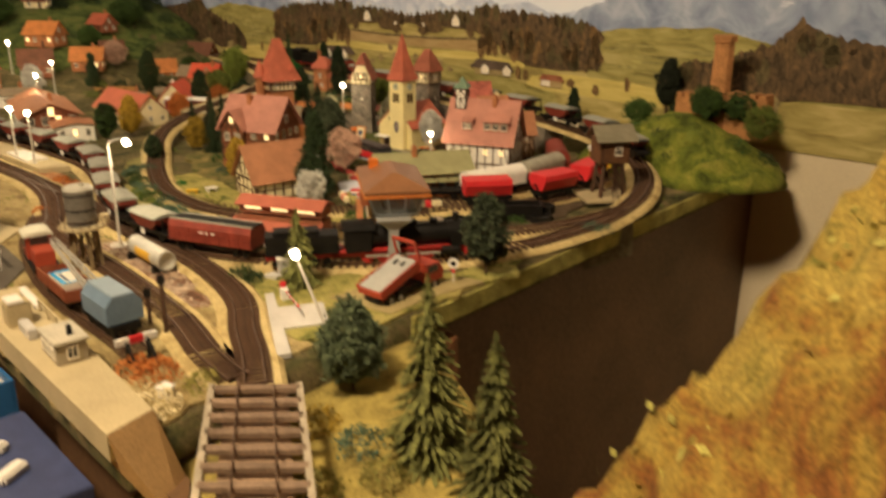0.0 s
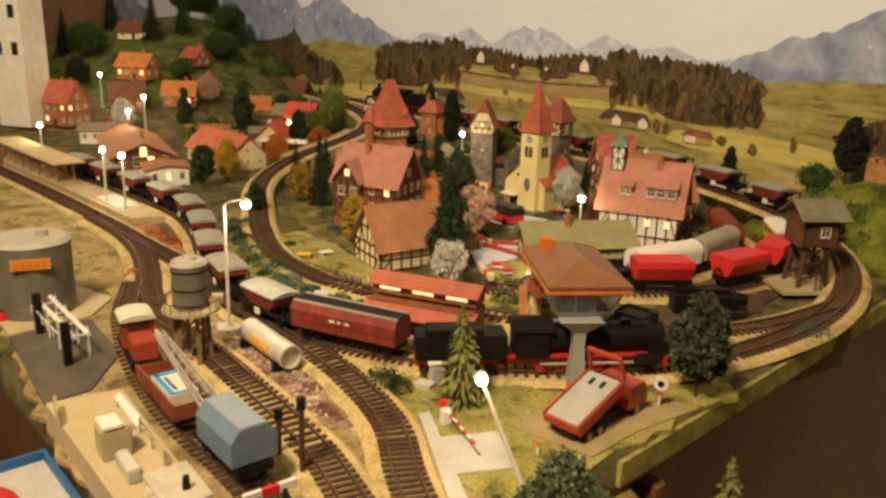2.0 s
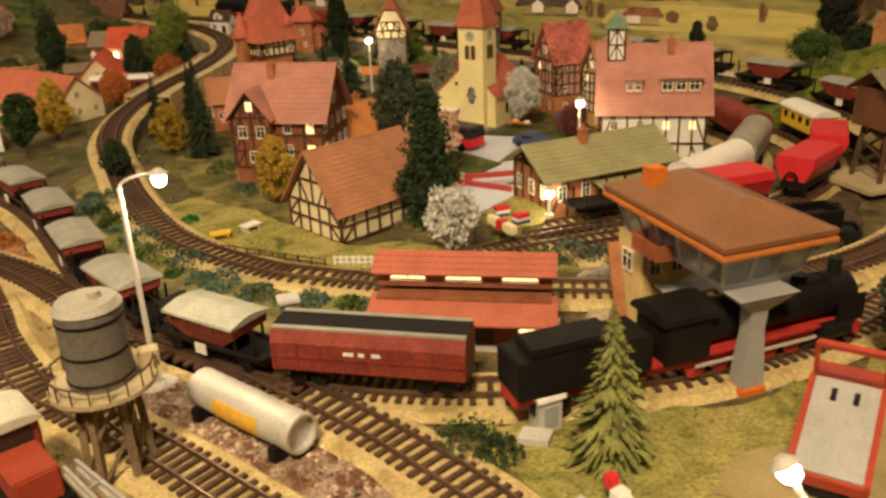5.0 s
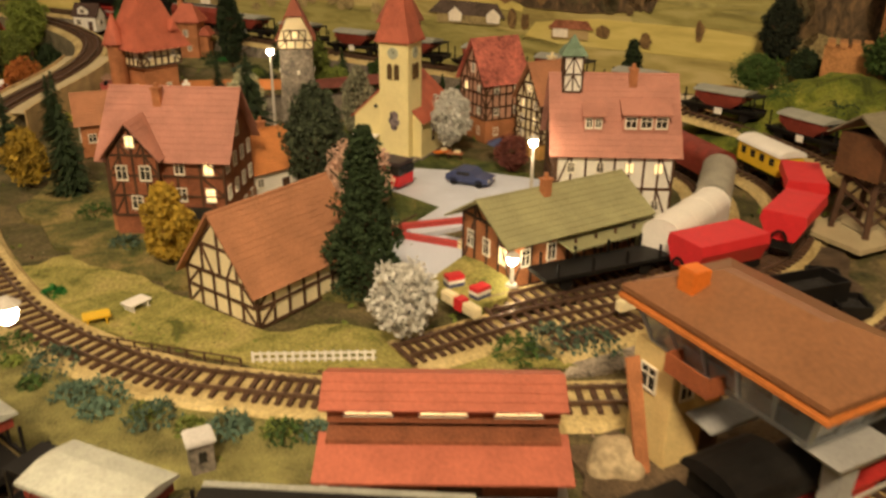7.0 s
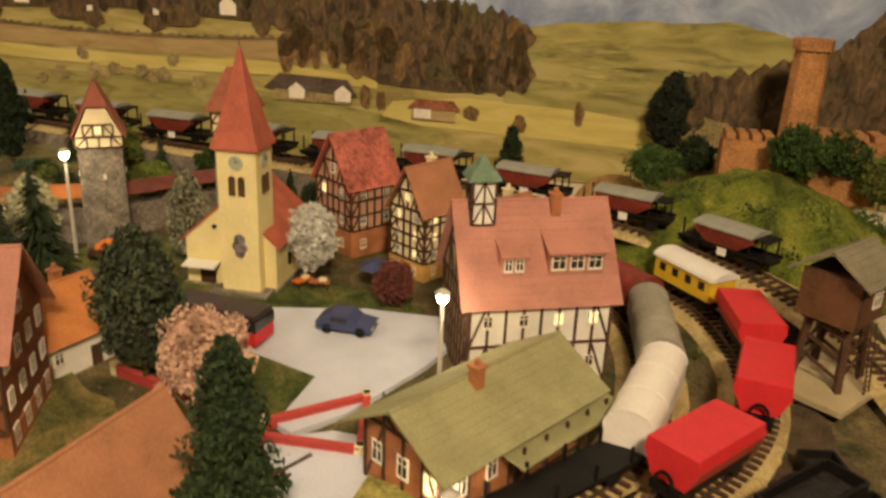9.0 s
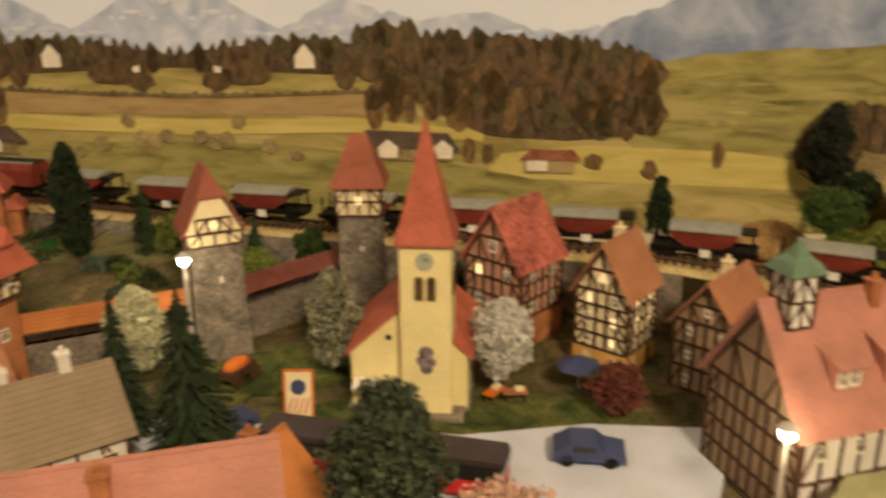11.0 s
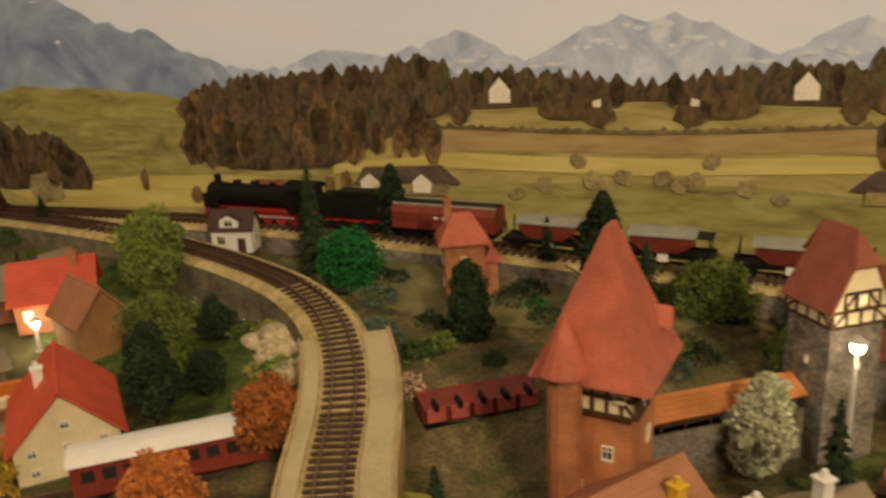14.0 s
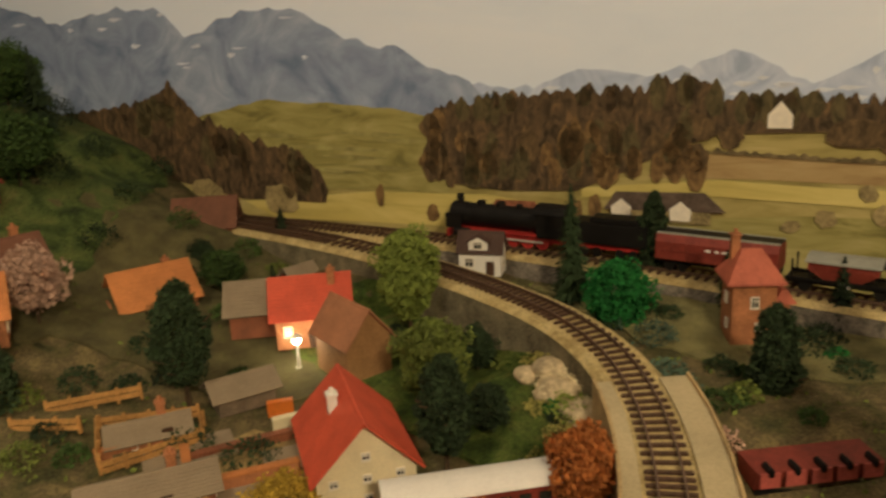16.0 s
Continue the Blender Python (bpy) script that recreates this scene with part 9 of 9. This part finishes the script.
part("bed", bm, M_TIMBER, cart)
bm = bmesh.new()
ball(bm, .009, 0, 0, .015, 1.5, .8, .6)
part("load", bm, M_ORANGE, cart)
for x in (-.010, .010):
    for s in (-.009, .009):
        bm = bmesh.new()
        cyl(bm, .006, .006, .0014, 0, 0, -.0007, 16, m=pose(x, s, .006, 90, 0, 0))
        part("wheel", bm, M_TIMBER, cart)
# white picket fence by the barn
fn = thing("picket_fence", pose(-.175, 1.098, .001, 0, 0, -14), "low white picket fence by the barn", "fence")
for i in range(16):
    bm = bmesh.new()
    box(bm, .0018, .0009, .0085, -.038 + i * .005, 0, 0)
    part("picket", bm, M_WHITEP, fn)
for z in (.002, .006):
    bm = bmesh.new()
    box(bm, .078, .0008, .0012, 0, .0009, z)
    part("rail", bm, M_WHITEP, fn)
fn2 = thing("rail_fence", pose(-.262, 1.128, .001, 0, 0, -32), "thin dark rail fence beside the track", "fence")
for i in range(9):
    bm = bmesh.new()
    box(bm, .001, .001, .009, -.05 + i * .0125, 0, 0)
    part("post", bm, M_TIMBER, fn2)
for z in (.004, .008):
    bm = bmesh.new()
    box(bm, .10, .0007, .0008, 0, 0, z)
    part("rail", bm, M_TIMBER, fn2)
for x, y, mm, lb_, r in ((-.310, 1.190, M_YELLOW, "yellow sun tent on the grass", 10), (-.285, 1.205, M_WHITEP, "white garden table on the grass", 40)):
    tt = thing("garden_item", pose(x, y, .001, 0, 0, r), lb_, "garden furniture", "garden furniture")
    bm = bmesh.new()
    box(bm, .018, .012, .0015, 0, 0, .006, bevel=.0004)
    part("top", bm, mm, tt)
    for s in (-.006, .006):
        bm = bmesh.new()
        box(bm, .0012, .010, .006, s, 0, 0)
        part("leg", bm, mm, tt)
wh = thing("pump_house", pose(-.245, 1.010, .001, 0, 0, 10), "tiny grey stone pump house with a dark opening", "hut")
bm = bmesh.new()
box(bm, .012, .012, .018, bevel=.0006)
part("wall", bm, M_STONE, wh)
bm = bmesh.new()
box(bm, .015, .015, .003, 0, 0, .018, bevel=.0008)
part("roof", bm, M_PAVE, wh)
bm = bmesh.new()
box(bm, .004, .0008, .006, 0, -.0062, .008)
part("opening", bm, M_PANE, wh)
for x, y, rot in ((-.062, 1.165, 10), (-.050, 1.142, 25)):
    cr = thing("crate", pose(x, y, .010, 0, 0, rot), "small crate with red, white and blue sides", "crate", "crates")
    for k, mm in enumerate((M_DKBLUE, M_WHITEP, M_BRIGHTRED)):
        bm = bmesh.new()
        box(bm, .013, .009, .0028, 0, 0, k * .0028)
        part("crate_layer", bm, mm, cr)
# coaling yard bits
for x, y, sx, sy, h, rot in ((.090, 1.040, .034, .030, .012, -35), (.200, 1.062, .022, .024, .012, -20), (.075, 1.018, .03, .02, .008, -50), (.208, 1.100, .022, .020, .016, -30), (.168, 1.078, .066, .026, .024, 4)):
    cb = thing("coal_bin", pose(x, y, .0, 0, 0, rot), "black coal bin with low walls", "bin", "coal bins")
    for k in (-1, 1):
        bm = bmesh.new()
        box(bm, sx, .002, h, 0, k * sy / 2, 0)
        part("side_wall", bm, M_BLACK, cb)
        bm = bmesh.new()
        box(bm, .002, sy - .0021, h, k * sx / 2, 0, 0)
        part("end_wall", bm, M_BLACK, cb)
    bm = bmesh.new()
    box(bm, sx - .003, sy - .003, h * .7)
    part("coal", bm, mat("coal_heap", (0.02, 0.018, 0.016), 0.7, 0.4, 400, 200, 1.0, dist=.004), cb)

# ---- town station and old town ----
house("long brown-roofed station building with lit lamps", -.790, 1.735, -58, .26, .10, .045, .022, M_WOODWALL, M_ROOFBROWN, None, "", 5, 1, base=(.018, M_WHITE), lit=.3, chims=((.2, .1),), seed=41, name="station", ov=.012, courses=8, wsize=(.012, .018))
house("white station annex with a flat brown roof", -.675, 1.610, -58, .075, .070, .032, .006, M_WHITE, M_ROOFBROWN, None, "", 4, 1, lit=.1, chims=(), seed=42, wsize=(.009, .014), name="station_annex")
pc = thing("platform_canopy", pose(-.925, 1.618, .0104, 0, 0, -41), "pale yellow platform canopy on brown posts", "canopy")
bm = bmesh.new()
box(bm, .34, .054, .003, 0, 0, .034, bevel=.0006)
part("roof", bm, mat("pale_canopy_roof", (0.52, 0.42, 0.22), 0.8, 0.15, 400, 30, 0.2), pc)
for i in range(8):
    bm = bmesh.new()
    bar(bm, (-.15 + i * .042, -.015, 0), (-.15 + i * .042, -.015, .034), .003)
    bar(bm, (-.15 + i * .042, .015, 0), (-.15 + i * .042, .015, .034), .003)
    pieces("post", bm, M_BRICK, pc)
bm = bmesh.new()
poly(bm, [(-1.03, 1.68), (-1.068, 1.757), (-.818, 1.547), (-.708, 1.467), (-.628, 1.397), (-.555, 1.329), (-.597, 1.307), (-.70, 1.398), (-.842, 1.521)], .0, .0105)
tagged(finish("station_platform", bm, M_CONC), "cream station platform between the tracks", "platform", kind="structure")
wp = bmesh.new()
poly(wp, [(-.705, 1.415), (-.685, 1.437), (-.615, 1.375), (-.640, 1.350)], .0105, .014)
tagged(finish("white_slab", wp, M_WHITEP), "white slab lying on the platform", "slab")
for x, y, rot, L, D, hw, rise, wm, rm, lb_ in (
    (-1.085, 2.02, -20, .075, .065, .055, .045, M_BRICK, M_ROOFRED, "tall orange house with a red roof in the old town"),
    (-.955, 1.93, 15, .085, .05, .03, .012, M_WHITE, M_ROOFGREY, "low white shop with lit windows"),
    (-.985, 2.12, 25, .075, .06, .035, .035, M_WOODWALL, M_ROOFDARK, "dark brown gabled house in the old town"),
    (-1.02, 2.26, -10, .085, .06, .035, .03, M_BRICK, M_ROOFORANGE, "orange-roofed brick house below the green hill"),
    (-.885, 2.20, 10, .075, .055, .030, .03, M_BRICK, M_ROOFORANGE, "orange-roofed house with a brick wall"),
    (-.730, 2.074, 6, .056, .030, .012, .008, M_BRICK, M_ROOFGREY, "low farm shed with a grey roof"),
    (-.725, 1.985, 6, .085, .040, .014, .010, M_WOODWALL, M_ROOFGREY, "long low stable with a grey roof"),
    (-1.16, 2.12, 30, .06, .05, .03, .025, M_WHITE, M_ROOFGREY, "small white house with a grey roof"),
    (-.92, 2.40, -30, .06, .05, .025, .025, M_WOODWALL, M_ROOFRED, "red-roofed chalet on the hillside"),
    (-.86, 2.30, 30, .055, .045, .025, .022, M_WOODWALL, M_ROOFDARK, "dark wooden chalet on the hillside"),
    (-1.12, 2.45, 0, .06, .045, .022, .022, M_PLASTER, M_ROOFDARK, "dark-roofed house high on the hill"),
):
    house(lb_, x, y, rot, L, D, hw, rise, wm, rm, None, "", 5, 2 if hw > .05 else 1, lit=.35, chims=((.2, .1),), seed=int(-x * 100), wsize=(.009, .011))
tb = thing("white_church_tower", pose(-1.175, 2.005, .03, 0, 0, -10), "tall white tower building with dark arched windows", "tower")
bm = bmesh.new()
box(bm, .085, .075, .34, bevel=.001)
part("wall", bm, M_WHITE, tb)
for z in (.16, .24, .30):
    for x in (-.02, .022):
        bm = bmesh.new()
        box(bm, .016, .0015, .028, x, -.0378, z)
        part("window", bm, M_PANE, tb)
bm = bmesh.new()
loft(bm, [rr(.048, .043, .34), rr(.047, .042, .343), rr(.001, .001, .44)])
part("roof", bm, M_ROOFDARK, tb)
bm = bmesh.new()
box(bm, .03, .04, .20, -.055, -.02, 0)
part("side_building", bm, mat("grey_stone_wing", (0.30, 0.27, 0.2), 0.85, 0.2, 400, 50, 0.3), tb)

# farmyard clutter of the far village
for x, y, L, rot, h, mm, lb_ in (
    (-.655, 1.985, .070, 5, .014, M_BRICK, "orange brick yard wall"), (-.700, 2.010, .060, 95, .014, M_BRICK, "orange brick yard wall"), (-.66, 2.035, .08, 8, .010, M_WOODWALL, "brown plank yard fence"),
    (-.625, 2.090, .022, 0, .012, M_ORANGE, "orange wooden trough"), (-.622, 2.065, .024, 8, .010, M_PLASTER, "pale wooden trough"), (-.735, 2.06, .07, 12, .010, M_BRICK, "orange brick yard wall"),
):
    fw_ = thing("yard_wall", pose(x, y, ground_z(x, y) - .001, 0, 0, rot), lb_ + " in the farmyard", "wall", "farmyard walls")
    bm = bmesh.new()
    box(bm, L, .006 if h > .011 else .004, h, bevel=.0005)
    part("wall", bm, mm, fw_)
    bm = bmesh.new()
    box(bm, L, .007, .0014, 0, 0, h)
    part("coping", bm, M_ROOFORANGE if mm == M_BRICK else mm, fw_)
for x, y, rot in ((-.675, 1.965, 5), (-.70, 2.045, 8), (-.61, 2.01, 4)):
    gr = bmesh.new()
    q = pose(x, y, 0, 0, 0, rot)
    poly(gr, [(q @ Vector(c))[:2] for c in ((-.035, -.018, 0), (.035, -.018, 0), (.035, .018, 0), (-.035, .018, 0))], ground_z(x, y) - .001, ground_z(x, y) + .0045)
    tagged(finish("garden_bed", gr, (M_GRASS, M_ROOFGREY, M_CONC)[int(-x * 100) % 3]), "flat farmyard plot with a raised edge", "yard", "farmyard plots")
M_OCHREWOOD = mat("ochre_fence_wood", (0.46, 0.24, 0.07), 0.8, 0.25, 500, 60, 0.3)
patch("ground_sand_2", [(-.690, 2.055), (-.650, 2.062), (-.612, 2.030), (-.602, 1.995), (-.650, 1.945), (-.695, 1.975)], mottle(mat("farmyard_sand", (0.34, 0.24, 0.10), 0.95, 0.25, 700, 30, 0.6, dist=0.002), [(.15, .10, .04), (.30, .21, .08), (.42, .31, .13)], 24, grain=.3), .0008, "sandy ochre ground of the farmyard", seed=33)
patch("ground_garden", [(-.768, 2.098), (-.694, 2.090), (-.694, 2.058), (-.758, 2.034)], mottle(mat("garden_soil", (0.12, 0.10, 0.05), 0.95, 0.3, 700, 30, 0.8, dist=0.002), [(.05, .045, .02), (.12, .10, .045), (.18, .15, .07)], 40, grain=.4), .0008, "dark soil of the fenced garden", seed=34)
for a, b in (((-.770, 2.100), (-.692, 2.092)), ((-.690, 2.090), (-.690, 2.056)), ((-.762, 2.030), (-.692, 2.054)), ((-.772, 2.098), (-.764, 2.032)), ((-.812, 2.122), (-.738, 2.128)), ((-.835, 2.100), (-.782, 2.082)), ((-.690, 1.965), (-.655, 1.935))):
    d = Vector(b) - Vector(a)
    mid = (Vector(a) + Vector(b)) / 2
    yf = thing("plank_fence", pose(mid.x, mid.y, ground_z(mid.x, mid.y), 0, 0, math.degrees(math.atan2(d.y, d.x))), "ochre wooden plank fence round the farm garden", "fence", "farmyard fences")
    for z in (.003, .0085):
        bm = bmesh.new()
        box(bm, d.length, .0012, .0042, 0, 0, z)
        part("plank", bm, M_OCHREWOOD, yf)
    n = max(2, int(d.length / .018) + 1)
    for k in range(n):
        bm = bmesh.new()
        box(bm, .0024, .0024, .015, -d.length / 2 + d.length * k / (n - 1), .0018, -.001)
        part("post", bm, M_OCHREWOOD, yf)
for i, (x, y, r) in enumerate(((-.805, 2.085, .016), (-.785, 2.055, .014), (-.82, 2.055, .018), (-.75, 2.150, .016), (-.79, 2.155, .018), (-.83, 2.13, .016), (-.72, 2.165, .014), (-.655, 2.165, .012), (-.70, 2.20, .016), (-.74, 2.21, .016), (-.665, 2.275, .016), (-.63, 2.33, .014), (-.70, 2.36, .018), (-.55, 2.38, .012), (-.60, 2.36, .014))):
    bush("dark green shrub among the farm gardens", (M_LEAFDK, M_LEAFGR, M_LEAFLIME)[i % 3 if i % 4 else 0], x, y, r, .9, 500 + i)
# millwheel
mw = thing("mill_wheel", pose(-.782, 2.290, .034, 0, 0, 110), "brown wooden mill wheel with white water", "wheel")
bm = bmesh.new()
for s in (-.006, .006):
    for k in range(16):
        a, a2 = k / 16 * math.tau, (k + 1) / 16 * math.tau
        bar(bm, (.024 * math.cos(a), s, .024 * math.sin(a)), (.024 * math.cos(a2), s, .024 * math.sin(a2)), .002)
    for k in range(8):
        a = k / 8 * math.tau
        bar(bm, (0, s, 0), (.024 * math.cos(a), s, .024 * math.sin(a)), .0014)
part("rim", bm, M_BRICK, mw)
bm = bmesh.new()
for k in range(16):
    a = k / 16 * math.tau
    bar(bm, (.022 * math.cos(a), -.006, .022 * math.sin(a)), (.022 * math.cos(a), .006, .022 * math.sin(a)), .004, .001)
part("paddles", bm, M_PLASTER, mw)
